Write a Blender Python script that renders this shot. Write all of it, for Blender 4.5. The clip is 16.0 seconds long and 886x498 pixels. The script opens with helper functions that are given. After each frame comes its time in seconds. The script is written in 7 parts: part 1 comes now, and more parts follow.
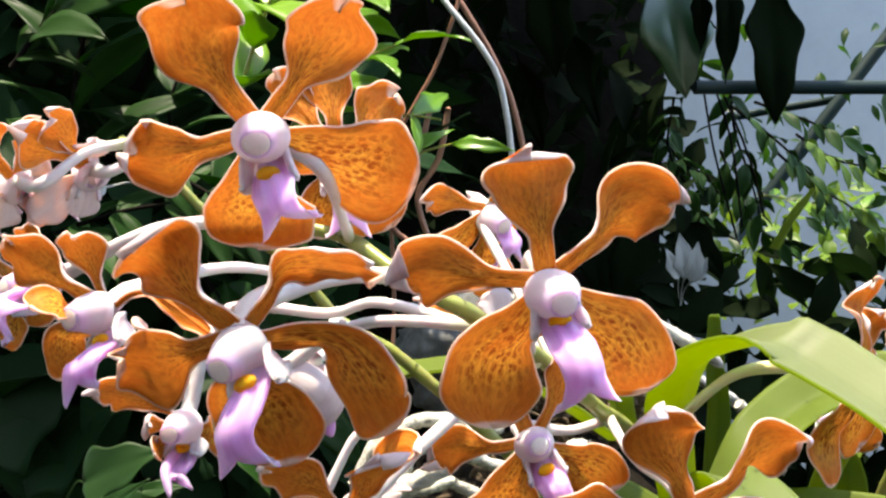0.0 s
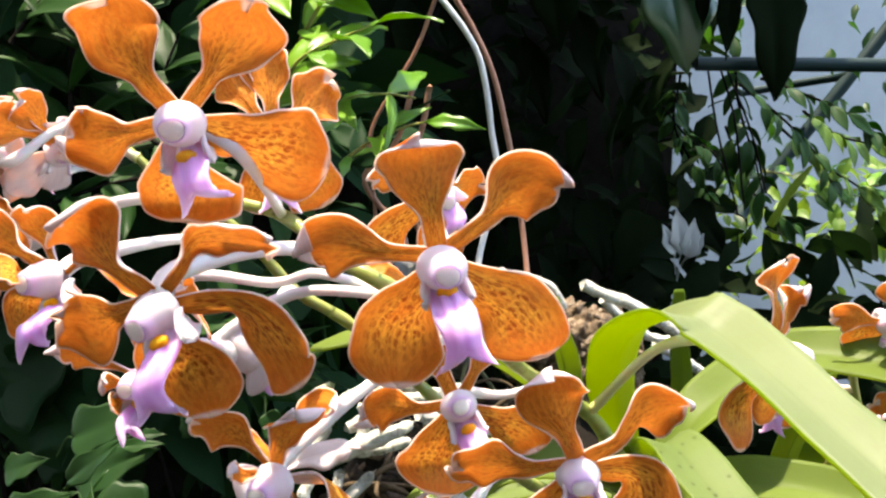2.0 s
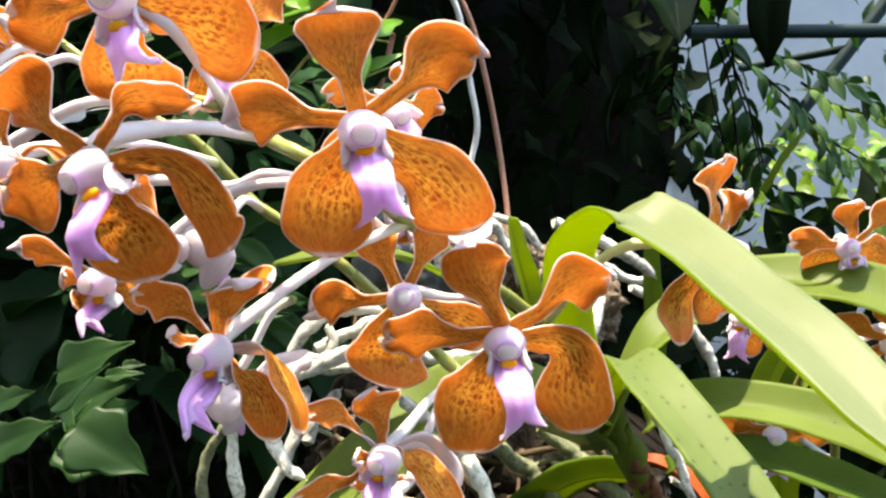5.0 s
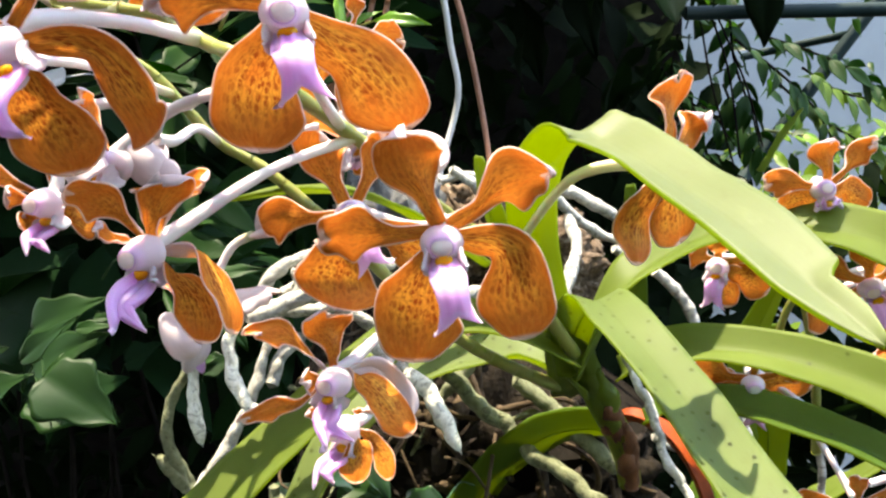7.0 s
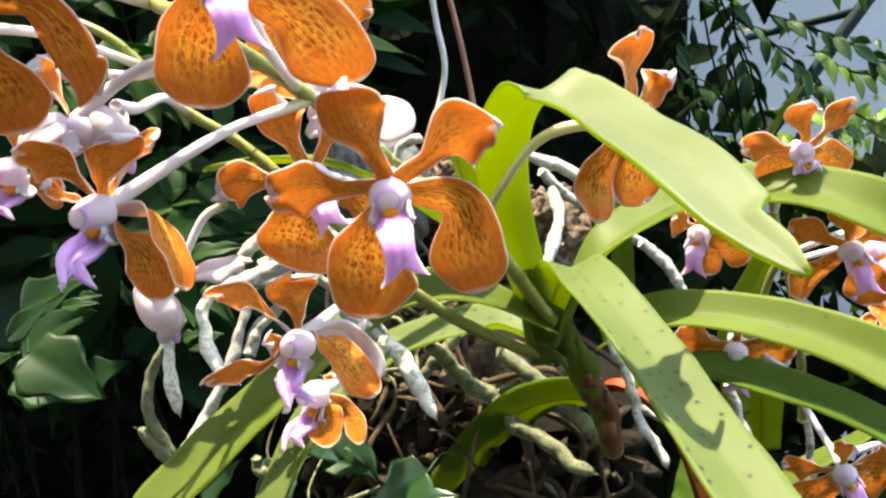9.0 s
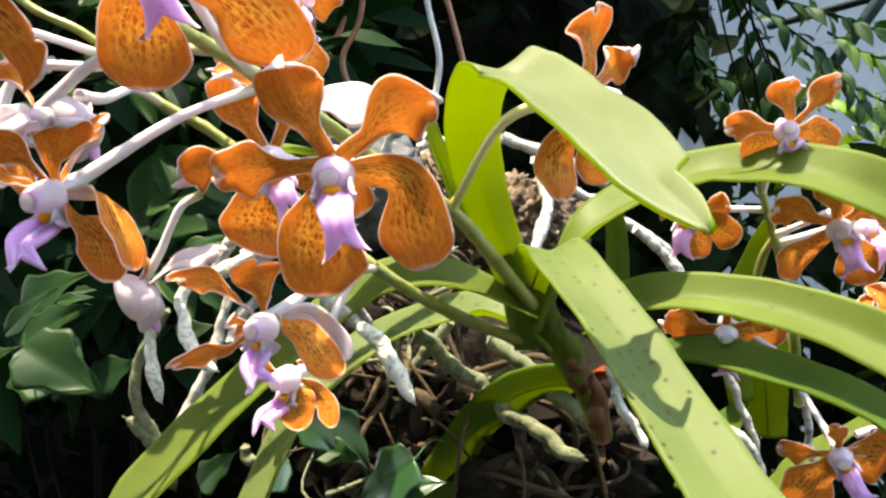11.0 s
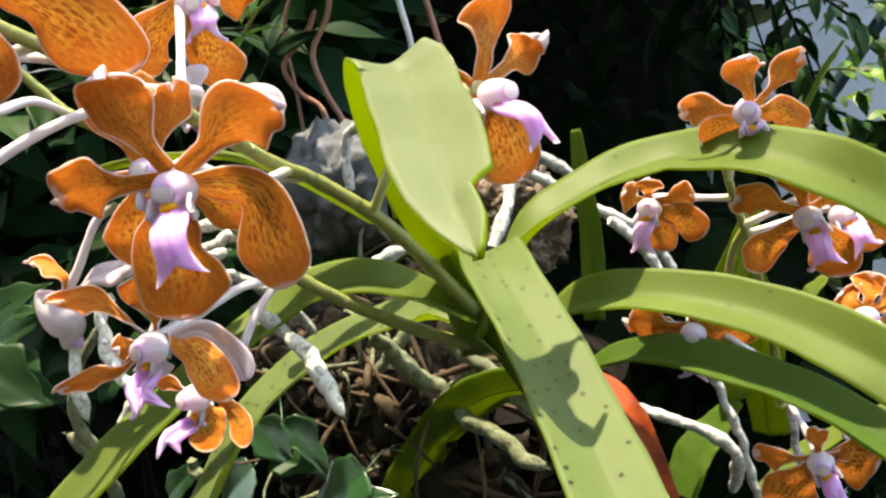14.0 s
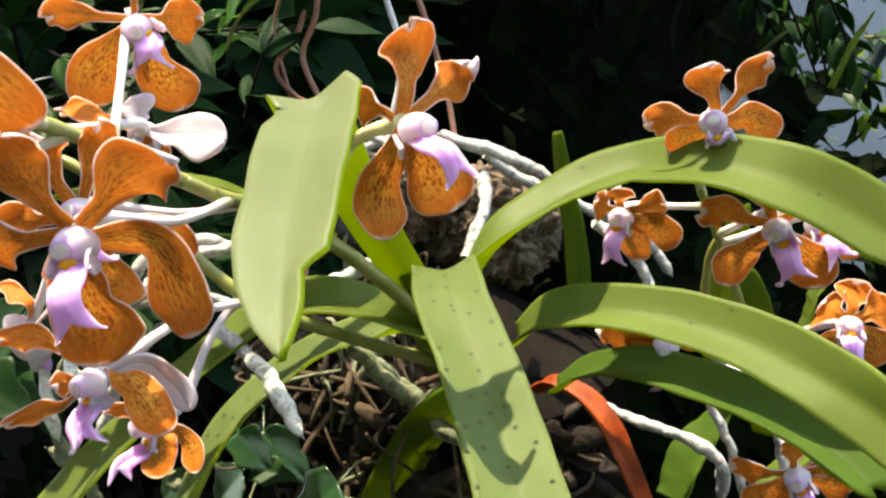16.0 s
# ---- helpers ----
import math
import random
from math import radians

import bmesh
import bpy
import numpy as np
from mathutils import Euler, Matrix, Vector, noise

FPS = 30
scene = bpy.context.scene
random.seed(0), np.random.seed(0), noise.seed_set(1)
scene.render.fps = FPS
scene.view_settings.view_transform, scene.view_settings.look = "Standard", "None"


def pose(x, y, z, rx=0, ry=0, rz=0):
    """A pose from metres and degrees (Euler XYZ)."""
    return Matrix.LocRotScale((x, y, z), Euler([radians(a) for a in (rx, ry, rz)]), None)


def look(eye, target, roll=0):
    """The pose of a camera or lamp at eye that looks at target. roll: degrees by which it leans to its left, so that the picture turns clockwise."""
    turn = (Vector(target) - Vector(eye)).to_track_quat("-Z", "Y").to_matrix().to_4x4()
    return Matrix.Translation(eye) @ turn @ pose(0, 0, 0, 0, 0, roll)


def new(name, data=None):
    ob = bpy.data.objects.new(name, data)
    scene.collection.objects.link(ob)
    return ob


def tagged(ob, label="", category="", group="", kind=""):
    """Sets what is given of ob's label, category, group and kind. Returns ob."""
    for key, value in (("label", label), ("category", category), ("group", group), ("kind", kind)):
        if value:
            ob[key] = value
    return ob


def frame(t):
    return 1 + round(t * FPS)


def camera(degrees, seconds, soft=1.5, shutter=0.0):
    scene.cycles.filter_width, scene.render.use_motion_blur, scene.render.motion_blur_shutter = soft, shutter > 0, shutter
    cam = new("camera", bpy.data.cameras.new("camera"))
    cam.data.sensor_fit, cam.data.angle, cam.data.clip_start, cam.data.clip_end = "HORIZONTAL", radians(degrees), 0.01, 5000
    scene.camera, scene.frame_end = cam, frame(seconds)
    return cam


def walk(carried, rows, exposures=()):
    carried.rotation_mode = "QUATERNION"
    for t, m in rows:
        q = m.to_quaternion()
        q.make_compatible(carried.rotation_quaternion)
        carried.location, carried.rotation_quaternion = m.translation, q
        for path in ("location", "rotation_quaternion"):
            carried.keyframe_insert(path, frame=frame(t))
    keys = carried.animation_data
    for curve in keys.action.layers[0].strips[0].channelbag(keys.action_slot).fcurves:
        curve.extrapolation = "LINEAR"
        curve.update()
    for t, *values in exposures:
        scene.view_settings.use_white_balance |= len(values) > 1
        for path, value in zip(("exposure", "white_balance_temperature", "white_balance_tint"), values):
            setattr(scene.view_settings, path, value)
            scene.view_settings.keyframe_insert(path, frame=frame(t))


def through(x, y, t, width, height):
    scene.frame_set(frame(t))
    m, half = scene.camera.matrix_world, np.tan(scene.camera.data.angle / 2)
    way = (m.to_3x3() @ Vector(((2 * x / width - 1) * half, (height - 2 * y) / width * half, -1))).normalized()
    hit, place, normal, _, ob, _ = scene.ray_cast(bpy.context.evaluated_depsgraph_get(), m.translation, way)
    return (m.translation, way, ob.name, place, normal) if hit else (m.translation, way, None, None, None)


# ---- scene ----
# Camera and its walk
cam = camera(57.0, 16.0, soft=2.4)
PATH = [
    (0, 0.00279, 0.00013, 1.40206, -0.072, -5.968, 0.062),
    (0.5, 0.00925, -0.00248, 1.40970, 0.229, -7.424, 1.001),
    (1, 0.01758, -0.00614, 1.40927, 0.958, -7.662, 0.963),
    (1.5, 0.02227, -0.01180, 1.40758, 1.102, -7.842, 0.838),
    (2, 0.02773, -0.01638, 1.40516, 1.368, -7.943, 0.609),
    (2.5, 0.03111, -0.01634, 1.40079, 1.385, -7.943, 0.345),
    (3, 0.03483, -0.01960, 1.39904, 1.475, -8.408, 0.600),
    (3.5, 0.04252, -0.02009, 1.39395, 2.434, -8.336, 0.025),
    (4, 0.04461, -0.02614, 1.38930, 2.322, -8.347, -0.029),
    (4.2, 0.04483, -0.02768, 1.38741, 2.128, -8.380, -0.103),
    (6.3, 0.06030, -0.02983, 1.35973, 2.770, -8.086, -0.185),
    (6.5, 0.06216, -0.03007, 1.35685, 2.738, -7.951, -0.345),
    (7, 0.06726, -0.02822, 1.35095, 3.130, -7.874, -0.651),
    (7.5, 0.07343, -0.02640, 1.34563, 3.697, -7.855, -0.941),
    (8, 0.07748, -0.02584, 1.34277, 3.906, -8.043, -1.303),
    (8.5, 0.08191, -0.02663, 1.34057, 4.339, -8.020, -1.726),
    (9, 0.08352, -0.02912, 1.34105, 4.226, -8.351, -1.795),
    (9.2, 0.08369, -0.02986, 1.34173, 4.238, -8.444, -1.712),
    (11.3, 0.11033, -0.02850, 1.33323, 6.981, -8.066, -3.515),
    (11.5, 0.11356, -0.02987, 1.33367, 7.213, -8.223, -3.636),
    (12, 0.12198, -0.03383, 1.33607, 7.768, -8.602, -3.934),
    (12.5, 0.12633, -0.03014, 1.33124, 7.958, -8.151, -4.132),
    (13, 0.13204, -0.02019, 1.33087, 8.620, -8.301, -4.595),
    (13.5, 0.14024, -0.01091, 1.32901, 9.505, -8.103, -4.991),
    (14, 0.15010, -0.00464, 1.33454, 10.594, -8.849, -5.696),
    (14.5, 0.16056, -0.00193, 1.33783, 11.759, -9.134, -6.211),
    (15, 0.16669, -0.00219, 1.34233, 12.261, -9.665, -6.480),
    (15.5, 0.17610, 0.00540, 1.34615, 13.520, -10.349, -6.906),
    (16, 0.18515, 0.00788, 1.34829, 14.414, -10.549, -7.243),
]
walk(cam, [(t, Matrix.Translation((x, y, z)) @ pose(0, 0, 0, 90 + pitch, 0, yaw) @ pose(0, 0, 0, 0, 0, roll))
           for t, x, y, z, yaw, pitch, roll in PATH], exposures=[(0.0, 2.90, 7700, 8), (1.0, 3.12, 7700, 8), (8.0, 3.24, 7800, 8), (12.0, 3.12, 7900, 8), (16.0, 2.86, 7900, 8)])

# World, sun
SUN_DIR = Vector((-0.10, 0.07, 0.99)).normalized()
world = bpy.data.worlds.new("sky")
scene.world = world
world.use_nodes = True
wn = world.node_tree
sky = wn.nodes.new("ShaderNodeTexSky")
sky.sky_type, sky.sun_disc = "NISHITA", False
sky.sun_elevation = math.asin(SUN_DIR.z)
sky.sun_rotation = math.atan2(SUN_DIR.x, SUN_DIR.y)
wn.links.new(sky.outputs[0], wn.nodes["Background"].inputs[0])
wn.nodes["Background"].inputs[1].default_value = 0.16
sun_data = bpy.data.lights.new("sun", "SUN")
sun_data.energy, sun_data.angle, sun_data.color = 2.3, radians(0.5), (1.0, 0.94, 0.83)
sun = new("sun", sun_data)
sun.matrix_world = look(SUN_DIR * 20, (0, 0, 0))

# ---------------------------------------------------------------- materials
class Nodes:
    """A node material under construction."""

    def __init__(self, name):
        self.mat = bpy.data.materials.new(name)
        self.mat.use_nodes = True
        self.tree = self.mat.node_tree
        self.tree.nodes.clear()
        self.out = self.add("ShaderNodeOutputMaterial")

    def add(self, kind, **values):
        node = self.tree.nodes.new(kind)
        for key, value in values.items():
            node.inputs[key.replace("_", " ")].default_value = value
        return node

    def link(self, a, b):
        self.tree.links.new(a, b)

    def coords(self, which="UV", scale=(1, 1, 1), shift=None):
        c, m = self.add("ShaderNodeTexCoord"), self.add("ShaderNodeMapping")
        m.inputs["Scale"].default_value = scale
        self.link(c.outputs[which], m.inputs[0])
        if shift:
            info, mul = self.add("ShaderNodeObjectInfo"), self.add("ShaderNodeMath")
            mul.operation = "MULTIPLY"
            mul.inputs[1].default_value = shift
            self.link(info.outputs["Random"], mul.inputs[0])
            self.link(mul.outputs[0], m.inputs["Location"])
        return m.outputs[0]

    def noise(self, vec, scale, detail=4.0, rough=0.6, warp=0.0):
        n = self.add("ShaderNodeTexNoise", Scale=scale, Detail=detail, Roughness=rough, Distortion=warp)
        self.link(vec, n.inputs["Vector"])
        return n.outputs[0]

    def ramp(self, fac, *stops):
        r = self.add("ShaderNodeValToRGB")
        el = r.color_ramp.elements
        while len(el) < len(stops):
            el.new(0.5)
        for e, (at, col) in zip(el, stops):
            e.position = at
            e.color = (*col, 1) if len(col) == 3 else col
        self.link(fac, r.inputs[0])
        return r.outputs[0]

    def mix(self, fac, a, b, blend="MIX"):
        m = self.add("ShaderNodeMix")
        m.data_type, m.blend_type = "RGBA", blend
        for socket, value in ((m.inputs[0], fac), (m.inputs[6], a), (m.inputs[7], b)):
            if hasattr(value, "is_output"):
                self.link(value, socket)
            else:
                socket.default_value = (*value, 1) if isinstance(value, tuple) else value
        return m.outputs[2]

    def math(self, op, a, b=0.0):
        m = self.add("ShaderNodeMath")
        m.operation = op
        for socket, value in zip(m.inputs, (a, b)):
            if hasattr(value, "is_output"):
                self.link(value, socket)
            else:
                socket.default_value = value
        return m.outputs[0]

    def split(self, vec):
        s = self.add("ShaderNodeSeparateXYZ")
        self.link(vec, s.inputs[0])
        return s.outputs

    def bump(self, height, strength=0.3, distance=0.0005):
        b = self.add("ShaderNodeBump", Strength=strength, Distance=distance)
        self.link(height, b.inputs["Height"])
        return b.outputs[0]

    def finish(self, color, rough=0.5, bump=None, through=None, share=0.0, spec=0.5, coat=0.0, deep=0.0):
        p = self.add("ShaderNodeBsdfPrincipled")
        p.inputs["Specular IOR Level"].default_value = spec
        p.inputs["Coat Weight"].default_value = coat
        if deep:
            p.inputs["Subsurface Weight"].default_value = 1.0
            p.inputs["Subsurface Radius"].default_value = (1.0, 0.7, 0.8)
            p.inputs["Subsurface Scale"].default_value = deep
        for name, value in (("Base Color", color), ("Roughness", rough)):
            if hasattr(value, "is_output"):
                self.link(value, p.inputs[name])
            else:
                p.inputs[name].default_value = (*value, 1) if isinstance(value, tuple) else value
        if bump:
            self.link(bump, p.inputs["Normal"])
        shader = p.outputs[0]
        if share:
            t = self.add("ShaderNodeBsdfTranslucent")
            if hasattr(through, "is_output"):
                self.link(through, t.inputs[0])
            else:
                t.inputs[0].default_value = (*through, 1)
            m = self.add("ShaderNodeMixShader")
            m.inputs[0].default_value = share
            self.link(p.outputs[0], m.inputs[1])
            self.link(t.outputs[0], m.inputs[2])
            shader = m.outputs[0]
        self.link(shader, self.out.inputs[0])
        return self.mat


def petal_face(name, mottled):
    """Orange tepal face: dark red-brown net of short streaks on a yellow ground, plain orange towards a thin pale margin. UV x runs across, y along."""
    n = Nodes(name)
    uv = n.coords("UV")
    u, v, _ = n.split(uv)
    warp = n.noise(n.coords("UV", (3, 3, 1), 5.0), 2.0, 3.0)
    fine = n.noise(n.coords("UV", (7.0, 6.0, 1), 7.0), 2.2, 5.0, 0.62, 0.6)
    warped = n.mix(0.16, n.coords("UV", (10.5, 10.0, 1), 9.0), n.noise(n.coords("UV", (9, 8, 1), 3.0), 1.5, 3.0), "ADD")
    cells, dots = n.add("ShaderNodeTexVoronoi", Scale=1.0), n.add("ShaderNodeTexVoronoi", Scale=1.0, Randomness=0.75)
    cells.feature, cells.voronoi_dimensions, dots.voronoi_dimensions = "DISTANCE_TO_EDGE", "2D", "2D"
    n.link(warped, cells.inputs["Vector"])
    n.link(warped, dots.inputs["Vector"])
    lines = n.math("MULTIPLY", n.ramp(cells.outputs["Distance"], (0.04, (1, 1, 1)), (0.15, (0, 0, 0))), 0.45)
    across, _, _ = n.split(n.mix(0.05, uv, warp, "ADD"))
    rows = n.ramp(n.math("ADD", n.math("MULTIPLY", n.math("SINE", n.math("MULTIPLY", across, 62.0)), 0.5), 0.5), (0.45, (0, 0, 0)), (0.80, (1, 1, 1)))
    dashes = n.ramp(n.noise(n.coords("UV", (10, 17, 1), 4.0), 1.6, 3.0, 0.5), (0.42, (0, 0, 0)), (0.56, (1, 1, 1)))
    lines = n.math("MAXIMUM", lines, n.math("MULTIPLY", rows, dashes))
    lines = n.math("MAXIMUM", lines, n.ramp(dots.outputs["Distance"], (0.20, (1, 1, 1)), (0.40, (0, 0, 0))))
    base = n.ramp(fine, (0.30, (0.58, 0.160, 0.018)), (0.5, (0.70, 0.235, 0.030)), (0.70, (0.80, 0.34, 0.055)))
    base = n.mix(n.ramp(warp, (0.35, (0, 0, 0)), (0.7, (0.5, 0.5, 0.5))), base, (0.76, 0.17, 0.020))
    along = n.ramp(v, (0.03, (0, 0, 0)), (0.16, (1, 1, 1)), (0.66, (1, 1, 1)), (0.92, (0, 0, 0))) if mottled else n.ramp(v, (0.04, (0.4, 0.4, 0.4)), (0.20, (1, 1, 1)), (0.46, (0.9, 0.9, 0.9)), (0.80, (0.12, 0.12, 0.12)))
    mid = n.math("MULTIPLY", along, n.ramp(n.math("ABSOLUTE", n.math("SUBTRACT", u, 0.5)), (0.22, (1, 1, 1)), (0.46, (0, 0, 0))))
    patch = n.noise(n.coords("UV", (3.5, 2.5, 1), 6.0), 1.6, 3.0)
    yellow = n.math("MULTIPLY", mid, n.ramp(patch, (0.34, (0.25, 0.25, 0.25)), (0.60, (1, 1, 1))))
    ground = n.mix(n.math("MULTIPLY", yellow, 0.95 if mottled else 0.65), base, (0.88, 0.52, 0.080))
    streak = n.math("MULTIPLY", lines, n.ramp(n.noise(n.coords("UV", (16, 9, 1), 8.0), 2.0, 3.0), (0.42, (1, 1, 1)), (0.68, (0.35, 0.35, 0.35))))
    base = n.mix(n.math("MULTIPLY", streak, n.math("ADD", n.math("MULTIPLY", mid, 0.88 if mottled else 0.80), 0.12)), ground, (0.28, 0.034, 0.004))
    edge = n.math("MINIMUM", n.math("MINIMUM", u, n.math("SUBTRACT", 1.0, u)), n.math("MULTIPLY", n.math("SUBTRACT", 1.0, v), 0.8))
    base = n.mix(n.ramp(edge, (0.008, (1, 1, 1)), (0.015, (0.6, 0.6, 0.6)), (0.026, (0, 0, 0))), base, (0.87, 0.72, 0.62))
    vein = n.add("ShaderNodeTexWave", Scale=5.0, Distortion=1.2)
    n.link(uv, vein.inputs["Vector"])
    relief = n.math("ADD", n.math("MULTIPLY", vein.outputs[1], 0.5), fine)
    return n.finish(base, 0.5, n.bump(relief, 0.35, 0.0003), n.mix(0.22, base, (0.98, 0.38, 0.06)), 0.62, 0.2)


def petal_back():
    n = Nodes("petal_back")
    streak = n.noise(n.coords("UV", (10, 1.5, 1), 5.0), 3.0, 3.0)
    col = n.ramp(streak, (0.3, (0.54, 0.46, 0.50)), (0.7, (0.64, 0.57, 0.59)))
    return n.finish(col, 0.45, n.bump(streak, 0.25, 0.0003), (0.80, 0.66, 0.70), 0.30, 0.2)


def lip_skin(name, low, high, through):
    n = Nodes(name)
    streak = n.noise(n.coords("UV", (7, 1.2, 1), 3.0), 2.6, 4.0)
    col = n.ramp(streak, (0.35, low), (0.68, high))
    return n.finish(col, 0.55, n.bump(streak, 0.3, 0.0003), through, 0.28, 0.15, deep=0.005)


def column_skin():
    """Lilac round the blunt end, white towards the base; UV y runs along."""
    n = Nodes("column_blush")
    _, v, _ = n.split(n.coords("UV"))
    streak = n.noise(n.coords("UV", (6, 2, 1), 3.0), 2.2, 4.0)
    col = n.ramp(v, (0.02, (0.56, 0.38, 0.62)), (0.10, (0.54, 0.36, 0.62)), (0.24, (0.57, 0.48, 0.60)), (0.38, (0.58, 0.54, 0.56)), (1.0, (0.58, 0.54, 0.54)))
    col = n.mix(n.math("MULTIPLY", streak, 0.3), col, (0.68, 0.58, 0.68))
    return n.finish(col, 0.55, n.bump(streak, 0.3, 0.0003), (0.78, 0.66, 0.76), 0.38, 0.12, deep=0.006)


def tongue_skin():
    """The lip's front lobe: white-pink where it starts, magenta stripes, then clear lilac; UV y runs along."""
    n = Nodes("lip_lilac")
    u, v, _ = n.split(n.coords("UV"))
    streak = n.noise(n.coords("UV", (7, 1.2, 1), 3.0), 2.6, 4.0)
    col = n.mix(streak, (0.60, 0.32, 0.66), (0.74, 0.47, 0.76))
    col = n.mix(n.ramp(v, (0.05, (1, 1, 1)), (0.22, (0, 0, 0))), col, (0.70, 0.50, 0.66))
    bars = n.ramp(n.math("SINE", n.math("MULTIPLY", u, 44.0)), (0.55, (0, 0, 0)), (0.85, (1, 1, 1)))
    col = n.mix(n.math("MULTIPLY", bars, n.ramp(v, (0.12, (0, 0, 0)), (0.22, (0.5, 0.5, 0.5)), (0.36, (0.4, 0.4, 0.4)), (0.5, (0, 0, 0)))), col, (0.52, 0.18, 0.62))
    return n.finish(col, 0.55, n.bump(streak, 0.3, 0.0003), (0.78, 0.50, 0.84), 0.34, 0.12, deep=0.005)


def stalk_skin(name, start, end, at=0.8):
    """A smooth living stalk; UV y runs from the flower to the joint."""
    n = Nodes(name)
    _, v, _ = n.split(n.coords("UV"))
    blotch = n.noise(n.coords("Object", (1, 1, 1)), 260.0, 4.0)
    col = n.ramp(v, (at - 0.2, start), (at + 0.12, end))
    col = n.mix(n.ramp(blotch, (0.4, (0, 0, 0)), (0.75, (0.35, 0.35, 0.35))), col, tuple(c * 0.72 for c in start))
    return n.finish(col, 0.4, n.bump(blotch, 0.25, 0.0004), tuple(c * 0.9 for c in start), 0.12, 0.45, deep=0.002)


def strap_leaf_skin(name, green, pale, spots=0.0, share=0.45, spec=0.10):
    """Leathery strap leaf; UV in millimetres across and along."""
    n = Nodes(name)
    uv = n.coords("UV")
    u, v, _ = n.split(uv)
    soft = n.noise(n.coords("Object", (1, 1, 1)), 28.0, 4.0)
    grain = n.noise(n.coords("UV", (1.6, 0.05, 1)), 1.0, 3.0)
    col = n.ramp(soft, (0.3, green), (0.7, pale))
    col = n.mix(n.ramp(grain, (0.35, (0, 0, 0)), (0.68, (0.17, 0.17, 0.17))), col, tuple(c * 0.62 for c in green))
    rib = n.ramp(n.math("ABSOLUTE", u), (0.0, (1, 1, 1)), (0.55, (0, 0, 0)))
    col = n.mix(n.math("MULTIPLY", rib, 0.35), col, tuple(c * 0.6 for c in green))
    age = n.noise(n.coords("UV", (0.30, 0.14, 1), 6.0), 1.0, 6.0, 0.72)
    col = n.mix(n.ramp(age, (0.56, (0, 0, 0)), (0.72, (0.35, 0.35, 0.35))), col, tuple(c * k for c, k in zip(green, (0.75, 0.62, 0.6))))
    specks = n.add("ShaderNodeTexVoronoi", Scale=0.21, Randomness=1.0)
    specks.voronoi_dimensions = "2D"
    n.link(uv, specks.inputs["Vector"])
    pick = n.split(specks.outputs["Color"])[0]
    dot = n.math("MULTIPLY", n.ramp(specks.outputs["Distance"], (0.12, (1, 1, 1)), (0.19, (0, 0, 0))), n.math("LESS_THAN", pick, spots))
    col = n.mix(dot, col, (0.012, 0.014, 0.010))
    scuff = n.noise(n.coords("UV", (0.12, 0.03, 1)), 1.0, 6.0, 0.7)
    col = n.mix(n.ramp(scuff, (0.60, (0, 0, 0)), (0.75, (0.4, 0.4, 0.4))), col, tuple(min(0.6, c * 1.7) for c in pale))
    return n.finish(col, n.ramp(soft, (0.3, (0.40,) * 3), (0.7, (0.55,) * 3)), n.bump(n.math("ADD", n.math("MULTIPLY", grain, 0.35), soft), 0.3, 0.0004),
                    n.mix(0.7, col, (0.60, 0.72, 0.05)), share, spec)


def small_leaf_skin(name, dark, light, through, rough=0.4, share=0.3, spec=0.45):
    n = Nodes(name)
    rnd = n.add("ShaderNodeNewGeometry").outputs["Random Per Island"]
    info = n.add("ShaderNodeObjectInfo").outputs["Random"]
    mott = n.noise(n.coords("Object"), 60.0, 4.0)
    col = n.mix(n.math("FRACT", n.math("ADD", rnd, info)), dark, light)
    col = n.mix(n.math("MULTIPLY", mott, 0.5), col, tuple(c * 0.6 for c in dark))
    return n.finish(col, rough, n.bump(mott, 0.3, 0.001), through, share, spec)


def root_skin(name, low, high, scale=300.0):
    """Papery root skin: pale flakes over a darker ground, with fine cracks."""
    n = Nodes(name)
    obj = n.coords("Object")
    a, b, c = n.noise(obj, scale * 1.6, 6.0, 0.7), n.noise(obj, scale * 0.22, 4.0), n.noise(obj, scale * 0.6, 5.0, 0.7, 1.2)
    col = n.mix(n.ramp(b, (0.46, (0, 0, 0)), (0.72, (0.7, 0.7, 0.7))), n.ramp(a, (0.30, low), (0.66, high)), tuple(v * 0.55 for v in low))
    col = n.mix(n.ramp(c, (0.40, (0.7, 0.7, 0.7)), (0.47, (0, 0, 0))), col, tuple(v * 0.35 for v in low))
    return n.finish(col, 0.8, n.bump(n.math("ADD", a, c), 0.9, 0.0009), spec=0.2)


def rough_skin(name, stops, scale, strength=0.8, distance=0.003, rough=0.85, spec=0.3):
    n = Nodes(name)
    obj = n.coords("Object")
    a, b = n.noise(obj, scale, 8.0, 0.7, 0.4), n.noise(obj, scale * 0.2, 4.0)
    col = n.mix(n.math("MULTIPLY", b, 0.5), n.ramp(a, *stops), tuple(c * 0.5 for c in stops[0][1]))
    return n.finish(col, rough, n.bump(a, strength, distance), spec=spec)


